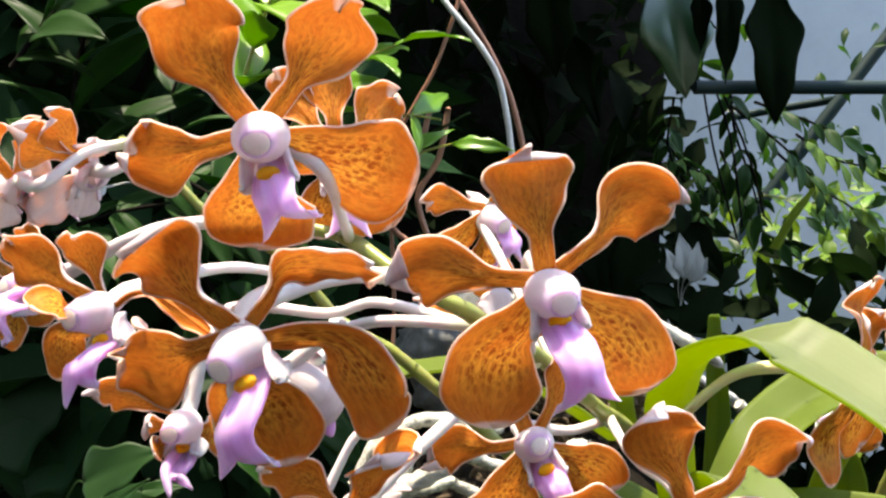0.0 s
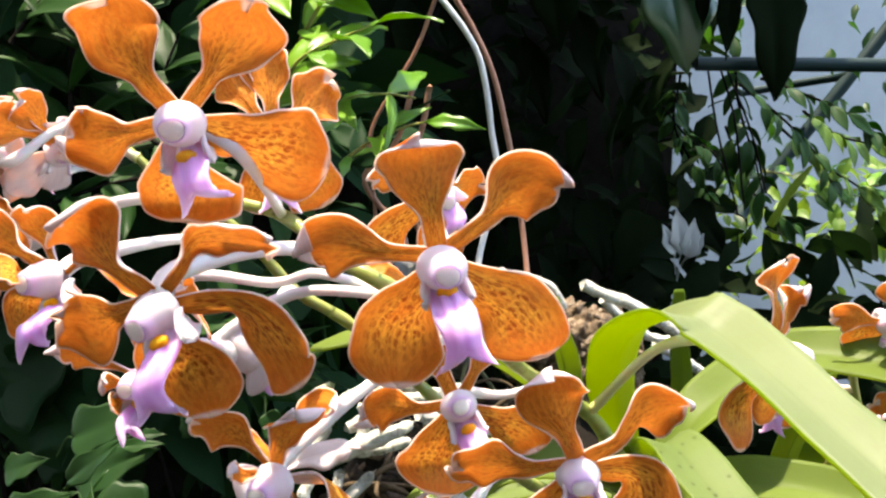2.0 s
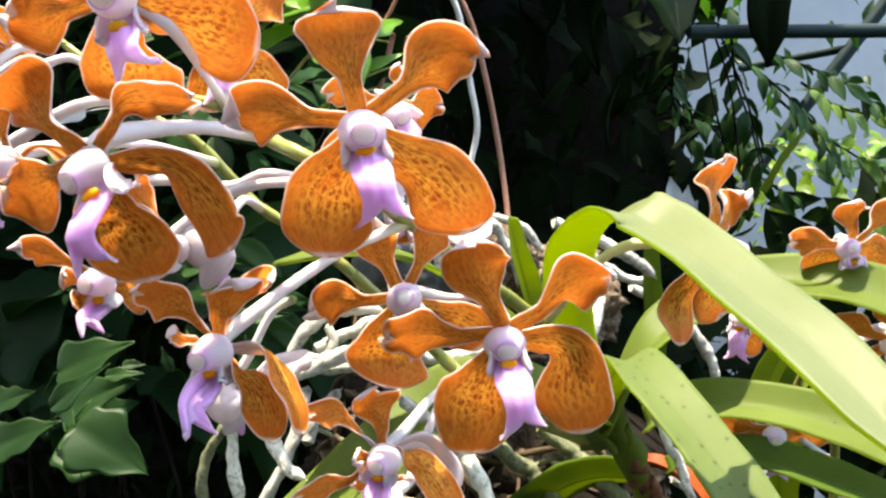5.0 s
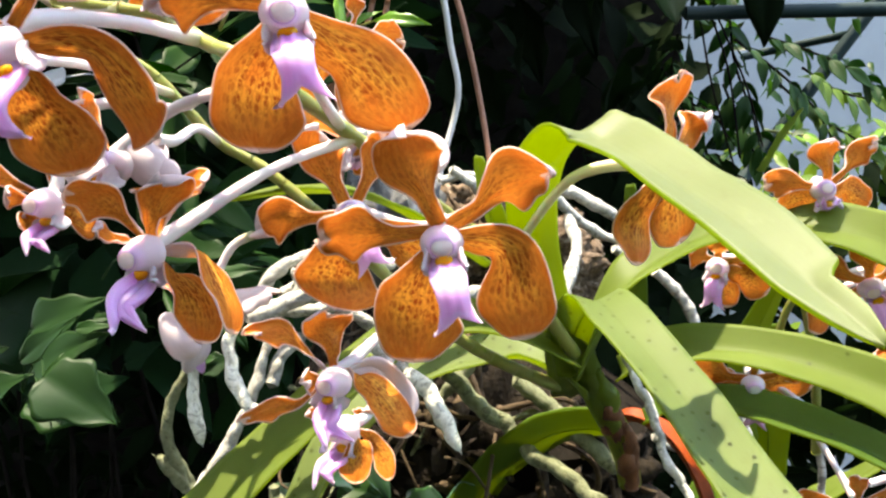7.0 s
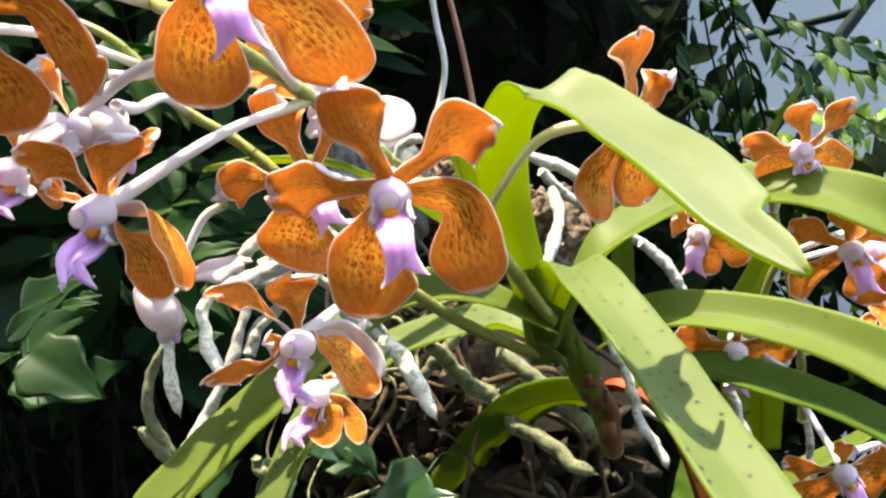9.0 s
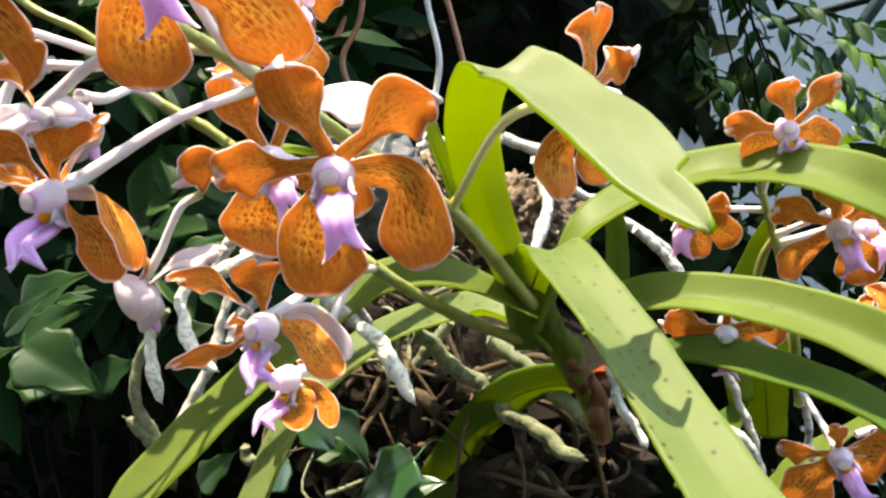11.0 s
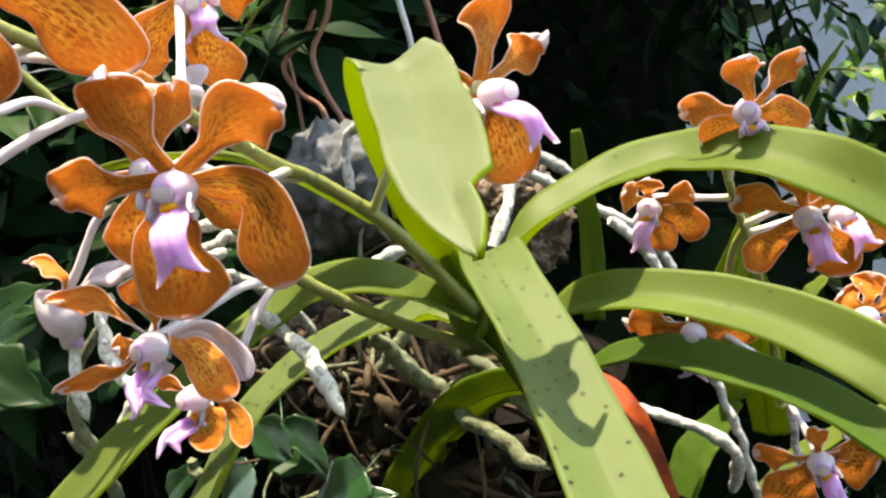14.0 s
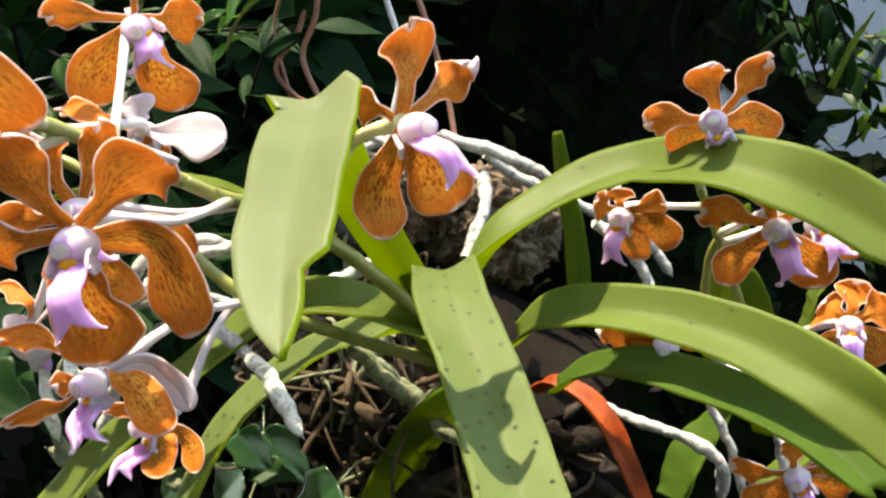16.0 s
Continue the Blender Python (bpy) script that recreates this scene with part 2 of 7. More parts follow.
M_SEPAL = petal_face("sepal_orange_mottled", True)
M_PETAL = petal_face("petal_orange", False)
M_BACK = petal_back()
M_LIP = tongue_skin()
M_LOBE = lip_skin("lip_white", (0.51, 0.43, 0.49), (0.58, 0.52, 0.55), (0.60, 0.50, 0.56))
M_COLUMN = column_skin()
M_ANTHER = lip_skin("anther_cream", (0.70, 0.61, 0.58), (0.78, 0.69, 0.64), (0.78, 0.68, 0.64))
M_RIM = lip_skin("cap_rim_lilac", (0.50, 0.30, 0.58), (0.58, 0.38, 0.65), (0.5, 0.3, 0.55))
M_THROAT = lip_skin("throat_yellow", (0.75, 0.27, 0.01), (0.80, 0.40, 0.02), (0.8, 0.4, 0.02))
M_PEDICEL = stalk_skin("pedicel_white", (0.58, 0.545, 0.55), (0.304, 0.318, 0.101), 1.0)
M_OLIVE = stalk_skin("rachis_olive", (0.225, 0.24, 0.0638), (0.195, 0.225, 0.0525), 0.6)
M_PALESTALK = stalk_skin("stalk_pale", (0.60, 0.60, 0.36), (0.42, 0.44, 0.16))
M_STRAP = strap_leaf_skin("strap_leaf", (0.0784, 0.1120, 0.0210), (0.1161, 0.1560, 0.0370), 0.03)
# Paler leaf top: the sheen of sun and sky is put into its colour.
M_SHEENTOP = strap_leaf_skin("strap_leaf_sheen_top", (0.106, 0.130, 0.058), (0.132, 0.155, 0.078), 0.0, 0.34, 0.16)
# Brighter green adds the glow of sunlight through the leaf to its underside.
M_STRAPGLOW = strap_leaf_skin("strap_leaf_underside", (0.1015, 0.1612, 0.0158), (0.1359, 0.2020, 0.0277), 0.0, 0.62)
# Dark green of the short leaf; for other leaves, shade put into the colour.
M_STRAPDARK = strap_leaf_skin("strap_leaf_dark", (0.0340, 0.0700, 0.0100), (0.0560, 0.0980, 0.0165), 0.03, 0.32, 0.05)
M_SPOT = strap_leaf_skin("strap_leaf_spotted", (0.0940, 0.1290, 0.0400), (0.1270, 0.1650, 0.0600), 0.30)
M_DEAD = rough_skin("withered_leaf", ((0.3, (0.09, 0.010, 0.002)), (0.7, (0.36, 0.060, 0.004))), 90.0, 0.3, 0.001, 0.55, 0.15)
M_ROOT = root_skin("root_velamen", (0.27, 0.27, 0.245), (0.52, 0.51, 0.47))
M_ROOTGREEN = root_skin("root_greenish", (0.096, 0.108, 0.054), (0.18, 0.192, 0.12))
M_ROOTTIP = root_skin("root_tip_pale", (0.651, 0.644, 0.523), (0.86, 0.86, 0.792), 420.0)
# One bark, two copies: shade darkens the first's colours, sunlight lightens the second's.
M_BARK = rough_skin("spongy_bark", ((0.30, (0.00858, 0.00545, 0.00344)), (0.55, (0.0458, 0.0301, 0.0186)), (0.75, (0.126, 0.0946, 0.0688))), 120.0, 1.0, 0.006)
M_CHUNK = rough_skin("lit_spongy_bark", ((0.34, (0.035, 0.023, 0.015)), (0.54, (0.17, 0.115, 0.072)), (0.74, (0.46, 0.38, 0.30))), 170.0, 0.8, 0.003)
M_STONE = rough_skin("grey_stone", ((0.35, (0.0546, 0.0567, 0.0588)), (0.7, (0.126, 0.13, 0.134))), 70.0, 0.6, 0.003)
M_HUSK = rough_skin("husk", ((0.3, (0.026, 0.015, 0.007)), (0.7, (0.10, 0.066, 0.033))), 160.0, 0.8, 0.002)
M_SHEATH = rough_skin("brown_sheath", ((0.3, (0.035, 0.0112, 0.0056)), (0.7, (0.168, 0.063, 0.021))), 130.0, 0.6, 0.001, 0.5)
# Darker copy of the ivy skin, with shade put into its colour.
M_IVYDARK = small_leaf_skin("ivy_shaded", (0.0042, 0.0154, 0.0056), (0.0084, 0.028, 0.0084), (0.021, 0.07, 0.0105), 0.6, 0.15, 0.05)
M_SHEEN = small_leaf_skin("sheen_leaf", (0.012, 0.045, 0.014), (0.026, 0.085, 0.024), (0.06, 0.2, 0.03), 0.28, 0.2, 0.8)
# Dark leaf green: the shade on the twigs is put into this colour.
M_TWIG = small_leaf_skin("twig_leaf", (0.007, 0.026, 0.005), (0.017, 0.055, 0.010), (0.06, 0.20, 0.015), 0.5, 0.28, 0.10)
M_IVY = small_leaf_skin("ivy_green", (0.00514, 0.0223, 0.00343), (0.0128, 0.0471, 0.00684), (0.0428, 0.137, 0.00858), 0.5, 0.25, 0.2)
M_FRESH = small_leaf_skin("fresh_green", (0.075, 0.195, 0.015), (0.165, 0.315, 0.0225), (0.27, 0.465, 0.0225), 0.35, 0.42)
M_SHRUB = small_leaf_skin("shrub_leaf", (0.048, 0.105, 0.012), (0.105, 0.180, 0.020), (0.16, 0.26, 0.02), 0.45, 0.35, 0.2)
# Near-black leaf skin: deep shade is put into its colour.
M_SHADE = small_leaf_skin("painted_shade_leaf", (0.0022, 0.0046, 0.0018), (0.0055, 0.0115, 0.0040), (0.010, 0.028, 0.005), 0.8, 0.12, 0.02)
M_WHITE = small_leaf_skin("white_leaf", (0.36, 0.372, 0.372), (0.45, 0.456, 0.45), (0.36, 0.36, 0.36), 0.5, 0.2)
# Leaves of the unseen layers that block light.
M_UNSEEN = small_leaf_skin("unseen_leaf", (0.014, 0.042, 0.014), (0.035, 0.077, 0.021), (0.035, 0.098, 0.014), 0.5, 0.15)
M_PIPE = rough_skin("pipe_green_paint", ((0.3, (0.007, 0.018, 0.019)), (0.7, (0.013, 0.029, 0.030))), 30.0, 0.2, 0.001, 0.6, 0.12)
M_WALL = rough_skin("wall_render", ((0.3, (0.29, 0.31, 0.325)), (0.7, (0.36, 0.38, 0.395))), 6.0, 0.2, 0.002)
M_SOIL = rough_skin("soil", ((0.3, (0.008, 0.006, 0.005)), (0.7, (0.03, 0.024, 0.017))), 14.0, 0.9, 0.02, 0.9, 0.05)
M_WIREW = rough_skin("wire_white", ((0.3, (0.40, 0.40, 0.40)), (0.7, (0.55, 0.55, 0.55))), 200.0, 0.1, 0.0005, 0.4)
M_WIREB = rough_skin("wire_brown", ((0.3, (0.20, 0.09, 0.06)), (0.7, (0.30, 0.15, 0.10))), 200.0, 0.1, 0.0005, 0.4)
# Near-black brown: the dark of deep shade is put into this colour.
M_DARK = rough_skin("shade_dark", ((0.3, (0.0042, 0.0035, 0.0028)), (0.7, (0.014, 0.0119, 0.0098))), 20.0, 0.8, 0.01, 0.9, 0.03)

# ---------------------------------------------------------------- mesh helpers
def mesh_of(name, verts, faces, mats, uvs=None, slots=None, smooth=True):
    """A mesh; uvs: one pair per vertex; slots: a material number per face."""
    me = bpy.data.meshes.new(name)
    me.from_pydata([tuple(v) for v in verts], [], faces)
    for m in mats:
        me.materials.append(m)
    if slots is not None:
        me.polygons.foreach_set("material_index", np.array(slots, dtype=np.int32))
    if uvs is not None:
        layer = me.uv_layers.new(name="UVMap")
        idx = np.empty(len(me.loops), dtype=np.int32)
        me.loops.foreach_get("vertex_index", idx)
        layer.data.foreach_set("uv", np.asarray(uvs, dtype=np.float32)[idx].ravel())
    if smooth:
        me.polygons.foreach_set("use_smooth", np.ones(len(me.polygons), dtype=bool))
    me.update()
    return me


def child(name, me, parent, label=""):
    ob = new(name, me)
    ob.parent = parent
    return tagged(ob, label)


def empty(name, m, label, category, group="", kind=""):
    ob = new(name)
    ob.empty_display_size = 0.01
    ob.matrix_world = m
    return tagged(ob, label, category, group, kind)


def spline(points, count):
    """Catmull-Rom through the points, at even steps of length."""
    p = np.array(points, dtype=float)
    p = np.vstack([2 * p[0] - p[1], p, 2 * p[-1] - p[-2]])
    out = []
    for i in range(1, len(p) - 2):
        for s in np.linspace(0, 1, 24, endpoint=False):
            a, b, c, d = p[i - 1], p[i], p[i + 1], p[i + 2]
            out.append(0.5 * (2 * b + (c - a) * s + (2 * a - 5 * b + 4 * c - d) * s**2 + (3 * b - a - 3 * c + d) * s**3))
    out.append(p[-2])
    out = np.array(out)
    run = np.r_[0, np.cumsum(np.linalg.norm(np.diff(out, axis=0), axis=1))]
    at = np.linspace(0, run[-1], count)
    return np.stack([np.interp(at, run, out[:, k]) for k in range(3)], 1), run[-1]


def unit(a):
    a = np.asarray(a, dtype=float)
    return a / np.maximum(np.linalg.norm(a, axis=-1, keepdims=True), 1e-12)


def frames(path, ref):
    """Tangent, side and normal along a path; the side stays near ref."""
    t = unit(np.gradient(path, axis=0))
    r = np.broadcast_to(np.asarray(ref, float), t.shape)
    s = unit(r - (r * t).sum(1, keepdims=True) * t)
    return t, s, np.cross(s, t)


def tube_mesh(name, points, radii, mat, sides=10, count=None, wobble=0.0, seed=0, caps=True, kink=0.0):
    """A round stalk through points; radii: one, or a list spread evenly along it."""
    count = count or max(8, 6 * len(points))
    path, length = spline(points, count)
    rad = np.interp(np.linspace(0, 1, count), np.linspace(0, 1, len(np.atleast_1d(radii))) if np.size(radii) > 1 else [0], np.atleast_1d(radii))
    if np.size(radii) == 1:
        rad = np.full(count, float(np.atleast_1d(radii)[0]))
    ref = (0.31, 0.2, 0.93) if abs(unit(path[-1] - path[0])[2]) < 0.8 else (1.0, 0.1, 0.05)
    t, s, n = frames(path, ref)
    rng = np.random.RandomState(seed)
    ph = rng.rand(6) * 6.28
    verts, uvs = [], []
    ease = np.ones(count)
    if kink:
        lk = np.linspace(0, 1, count) * length
        sway = sum(np.outer(np.sin(lk * fq + rng.rand() * 6.28), s0) * am for fq, am in ((190, 0.5), (430, 0.3), (800, 0.16)) for s0 in rng.normal(size=(1, 3)))
        path = path + sway * kink * np.minimum(1, lk / 0.012)[:, None]
        left = np.clip((length - lk) / (2.2 * rad[-1]), 0, 1)
        ease = np.sqrt(np.clip(1 - (1 - left) ** 2, 0.03, 1)) * (1 + 0.45 * wobble * np.sin(lk * 210 + ph[3]) + 0.3 * wobble * np.sin(lk * 870 + ph[4]))
        t, s, n = frames(path, ref)
    for i in range(count):
        k = i / (count - 1)
        for j in range(sides):
            a = 2 * math.pi * j / sides
            w = (1 + wobble * (math.sin(k * length * 260 + ph[0]) * 0.4 + math.sin(a * 2 + k * length * 420 + ph[1]) * 0.35 + math.sin(a * 3 + k * length * 900 + ph[2]) * 0.25)) * ease[i]
            verts.append(path[i] + rad[i] * w * (math.cos(a) * s[i] + math.sin(a) * n[i]))
            uvs.append((j / sides, k))
    faces = [(i * sides + j, i * sides + (j + 1) % sides, (i + 1) * sides + (j + 1) % sides, (i + 1) * sides + j)
             for i in range(count - 1) for j in range(sides)]
    if caps:
        for i, out in ((0, -1), (count - 1, 1)):
            verts.append(path[i] + out * t[i] * rad[i] * 0.8)
            uvs.append((0.5, i / (count - 1)))
            c = len(verts) - 1
            for j in range(sides):
                a, b = i * sides + j, i * sides + (j + 1) % sides
                faces.append((a, c, b) if out > 0 else (b, c, a))
    return mesh_of(name, verts, faces, [mat], uvs)


def sheet_mesh(name, grid, uvgrid, thick, front, back, rim=1):
    """A closed thin solid from a grid of points (rows along, columns across); the face towards +normal takes the front material."""
    g = np.asarray(grid, float)
    nr, nc = g.shape[:2]
    du, dv = np.gradient(g, axis=1), np.gradient(g, axis=0)
    nrm = unit(np.cross(du, dv))
    lower = g - nrm * thick
    verts = np.vstack([g.reshape(-1, 3), lower.reshape(-1, 3)])
    uv = np.asarray(uvgrid, float).reshape(-1, 2)
    uvs = np.vstack([uv, uv])
    k = nr * nc
    faces, slots = [], []
    for i in range(nr - 1):
        for j in range(nc - 1):
            a, b, c, d = i * nc + j, i * nc + j + 1, (i + 1) * nc + j + 1, (i + 1) * nc + j
            faces += [(a, b, c, d), (k + d, k + c, k + b, k + a)]
            slots += [0, 1]
    ring = [j for j in range(nc)] + [i * nc + nc - 1 for i in range(1, nr)] + [(nr - 1) * nc + j for j in range(nc - 2, -1, -1)] + [i * nc for i in range(nr - 2, 0, -1)]
    for a, b in zip(ring, ring[1:] + ring[:1]):
        faces.append((b, a, k + a, k + b))
        slots.append(rim)
    return mesh_of(name, verts, faces, [front, back], uvs, slots)


def lump_mesh(name, size, rough, mat, seed, detail=4, freq=1.0):
    """A rough irregular lump of the given half sizes."""
    bm = bmesh.new()
    bmesh.ops.create_icosphere(bm, subdivisions=detail, radius=1)
    off = Vector((seed * 7.3, seed * 3.1, seed * 1.7))
    for v in bm.verts:
        p = v.co.copy()
        d = 1 + rough * (noise.noise(p * 1.3 * freq + off) + 0.6 * noise.noise(p * 3.1 * freq + off) + 0.35 * noise.noise(p * 7.0 * freq + off) + 0.2 * noise.noise(p * 15 * freq + off))
        v.co = Vector((p.x * size[0], p.y * size[1], p.z * size[2])) * d
    me = bpy.data.meshes.new(name)
    bm.to_mesh(me)
    bm.free()
    me.materials.append(mat)
    me.polygons.foreach_set("use_smooth", np.ones(len(me.polygons), dtype=bool))
    return me


# ---------------------------------------------------------------- orchid flower
def blade_width(kind, v, peak):
    """Half width along a tepal, 1 at its broadest: a narrow claw, then a broad blade with a blunt end."""
    if v >= peak:
        k = (v - peak) / (1 - peak)
        return max(0.0, 1 - k ** 2.9) ** 0.5
    if kind == "sepal":
        return 0.20 + 0.80 * math.sin(0.5 * math.pi * min(1.0, max(0.0, (v - 0.02) / (peak - 0.02)))) ** 1.25
    k = min(1.0, max(0.0, (v - 0.30) / (peak - 0.30)))
    return 0.25 + 0.06 * v + 0.70 * k * k * (3 - 2 * k)


def tepal(kind, left, right, tip, via=None, seed=0, ruffle=1.0):
    """One tepal from the flower's middle to its tip; left, right: the ends of its broadest stretch; via: a place
    that its narrow part passes. All in millimetres of the flower's
    own frame: x to its right, y to its top, z to the front."""
    rng = np.random.RandomState(seed + 11)
    ph = rng.rand(9) * 6.28
    L, R, T = (np.array(p, float) / 1000 for p in (left, right, tip))
    mid = (L + R) / 2
    out = unit(mid)
    b = out * 0.0020
    peak = min(0.80, max(0.52, np.linalg.norm(mid - b) / (np.linalg.norm(mid - b) + np.linalg.norm(T - mid)))) * (0.97 if kind == "sepal" else 1.0)
    nr, nc = 36, 15
    path, length = spline([b, b + (mid - b) * 0.45 + np.array((0, 0, 0.0012)) if via is None else np.array(via, float) / 1000, mid, T], 97)
    vs = 1 - (1 - np.linspace(0, 1, nr)) ** 1.35
    path = np.stack([np.interp(vs, np.linspace(0, 1, 97), path[:, k]) for k in range(3)], 1)
    tan = unit(np.gradient(path, axis=0))
    broad = R - L
    flat = np.cross(unit(path[4] - path[0]), (0, 0, 1.0))
    if flat @ broad < 0:
        flat = -flat
    grid, uvg = np.zeros((nr, nc, 3)), np.zeros((nr, nc, 2))
    im = int(np.argmin(np.abs(vs - peak)))
    shear = float(broad @ tan[im]) / 2
    across = broad - (broad @ tan[im]) * tan[im]
    half = (0.175 * np.linalg.norm(across) + 0.325 * np.linalg.norm(broad)) * (1.06 if kind == "sepal" else 1.0)
    shear *= 0.35
    inner = 1 if (across[0] * mid[0] < 0) == (kind == "sepal") else -1
    if kind == "petal":
        inner = 1 if across[1] < 0 else -1
    soft = 0.45 if kind == "sepal" else 1.0
    for i, v in enumerate(vs):
        k = min(1.0, v / max(0.05, peak * 0.8))
        k = k * k * (3 - 2 * k)
        s = unit(unit(flat) * (1 - k) + unit(across) * k)
        s = unit(s - (s @ tan[i]) * tan[i])
        n = np.cross(s, tan[i])
        w = half * blade_width(kind, v, peak)
        end = min(1.0, max(0.0, (v - 0.5) / 0.5))
        skew = shear * min(1.0, v / peak) ** 1.5 * math.sqrt(max(0.0, 1 - max(0.0, (v - peak) / (1 - peak)) ** 2))
        for j, u in enumerate(np.linspace(-1, 1, nc)):
            au, sg = abs(u), (1.7 if u > 0 else 0.0)
            ww = w * (1 + soft * 0.12 * math.sin(9 * v + ph[0] + sg) * min(1, 2 * end) + soft * 0.085 * math.sin(19 * v + ph[1] + sg) * end)
            if kind == "sepal" and u * inner > 0:
                ww *= 1 - 0.34 * math.exp(-((v - 0.43) / 0.14) ** 2) + 0.16 * math.exp(-((v - 0.78) / 0.12) ** 2)
            elif kind == "petal" and u * inner > 0:
                ww *= 1 + 0.30 * math.exp(-((v - 0.69) / 0.09) ** 2) - 0.24 * math.exp(-((v - 0.87) / 0.07) ** 2)
            z = -0.20 * w * au ** 2 * (1 - end) + 0.05 * w * au ** 2 * end
            z += ruffle * soft * 0.22 * w * au ** 1.7 * math.sin(9.0 * v + ph[2] + sg) * min(1, v * 2)
            z += ruffle * soft * 0.07 * w * au ** 3 * math.sin(23 * v + ph[3] + sg)
            z += ruffle * 0.05 * half * math.sin(3.1 * u + ph[4]) * end
            z += 0.00028 * math.exp(-(u / 0.12) ** 2) + 0.00008 * math.cos(u * 18) * (1 - end)
            # the margin lifts, more in places
            z += (0.0008 if kind == "sepal" else 0.0015) * max(0.0, (au - 0.70) / 0.30) ** 1.6 * (0.25 + 0.75 * math.sin(6 * v + ph[5] + u) ** 2) * min(1, v * 3)
            lift = 0.0
            if kind != "sepal":
                lift = max(0.0, (v - 0.84) / 0.16) ** 1.4 * max(0.0, 0.15 + 0.85 * math.sin(1.5 * u + ph[6]))
                z += lift * 0.0018
            dent = (0.0 if kind == "sepal" else 0.056) * length * end ** 3 * (math.sin(2.7 * u + ph[7]) + 0.6 * math.sin(6.0 * u + ph[8]))
            grid[i, j] = path[i] + s * u * ww + n * z + tan[i] * (u * skew + dent - lift * 0.0014)
            uvg[i, j] = ((u + 1) / 2, v)
    return sheet_mesh("sepal" if kind == "sepal" else "petal", grid, uvg, 0.00042, M_SEPAL if kind == "sepal" else M_PETAL, M_BACK, 0)


def spread(kind, angle, length, width, tilt=0.0, bend=-0.25, sweep=0.0, *rest):
    """left, right and tip of a tepal that lies at an angle round the flower, in degrees from its right over its top."""
    ca, sa = math.cos(radians(angle)), math.sin(radians(angle))
    at = 0.62 if kind == "sepal" else 0.70

    def point(v, y):
        x, y = length * v, y + sweep * length * v * v
        return tuple(1000 * c for c in (ca * x - sa * y, sa * x + ca * y, math.tan(radians(tilt)) * length * v + bend * length * v * v))
    return kind, point(at, width / 2), point(at, -width / 2), point(1.0, 0.0)


def blob_mesh(name, mat, size, seed=0, squash=0.0, rings=10, sides=14):
    """A smooth rounded body of half sizes, slightly uneven."""
    verts, uvs = [], []
    rng = np.random.RandomState(seed)
    ph = rng.rand(3) * 6.28
    for i in range(rings + 1):
        th = math.pi * i / rings
        for j in range(sides):
            a = 2 * math.pi * j / sides
            r = math.sin(th) * (1 + 0.06 * math.sin(2 * a + ph[0]) + squash * math.cos(th))
            verts.append((size[0] * r * math.cos(a), size[1] * r * math.sin(a), size[2] * math.cos(th)))
            uvs.append((j / sides, i / rings))
    faces = [(i * sides + j, (i + 1) * sides + j, (i + 1) * sides + (j + 1) % sides, i * sides + (j + 1) % sides) for i in range(rings) for j in range(sides)]
    return mesh_of(name, verts, faces, [mat], uvs)


def moved(me, m):
    me.transform(m)
    return me


def midlobe_mesh(start, a, b, seed):
    """The lilac front lobe of the lip: a ridged fleshy tongue from under the column that juts forwards, bends down, widens and ends in two
    pointed horns whose ends are a and b."""
    rng = np.random.RandomState(seed)
    start, a, b = (np.array(p, float) for p in (start, a, b))
    end = (a + b) / 2
    spanv = b - a
    run = end - start
    L = np.linalg.norm(run)
    arch = np.array((0, 0.16, 0.22)) * L
    path, _ = spline([start + np.array((0, 0.0016, -0.0030)), start, start + run * 0.45 + arch, start + run * 0.80 + arch * 0.5, end], 30)
    t, s, n = frames(path, tuple(unit(spanv)))
    if n[12][2] < 0:
        s, n = -s, -n
    xs = np.linspace(0, 1, 30)
    wid = np.interp(xs, (0, 0.10, 0.25, 0.42, 0.58, 0.72, 0.86, 1), (0.0025, 0.0033, 0.0040, 0.0044, 0.0039, 0.0036, 0.0042, 0.0054)) * (0.75 + 0.25 * min(1.5, np.linalg.norm(spanv) / 0.011))
    nc = 17
    grid, uvg = np.zeros((30, nc, 3)), np.zeros((30, nc, 2))
    sgn = 1 if s[-1] @ spanv > 0 else -1
    for i in range(30):
        late = max(0, xs[i] - 0.66) / 0.34
        for j, u in enumerate(np.linspace(-1, 1, nc)):
            fork = -0.0042 * late ** 1.2 * (1 - abs(u) ** 0.85)
            hump = 0.0021 * (1 - u * u) * (1 - 0.65 * late) - 0.0004 * math.cos(u * 9.5) * (1 - xs[i]) - 0.0010 * late * u * u
            spot = path[i] + s[i] * u * wid[i] + n[i] * hump + t[i] * fork
            if late > 0:
                goal = (b if u * sgn > 0 else a)
                spot = spot + (goal - (path[i] + s[i] * math.copysign(wid[i], u))) * late ** 2 * abs(u) ** 1.4
            grid[i, j] = spot
            uvg[i, j] = ((u + 1) / 2, xs[i])
    if np.cross(grid[5, 9] - grid[5, 7], grid[6, 8] - grid[5, 8]) @ n[5] < 0:
        grid = grid[:, ::-1]
    return sheet_mesh("midlobe", grid, uvg, 0.0016, M_LIP, M_LIP)


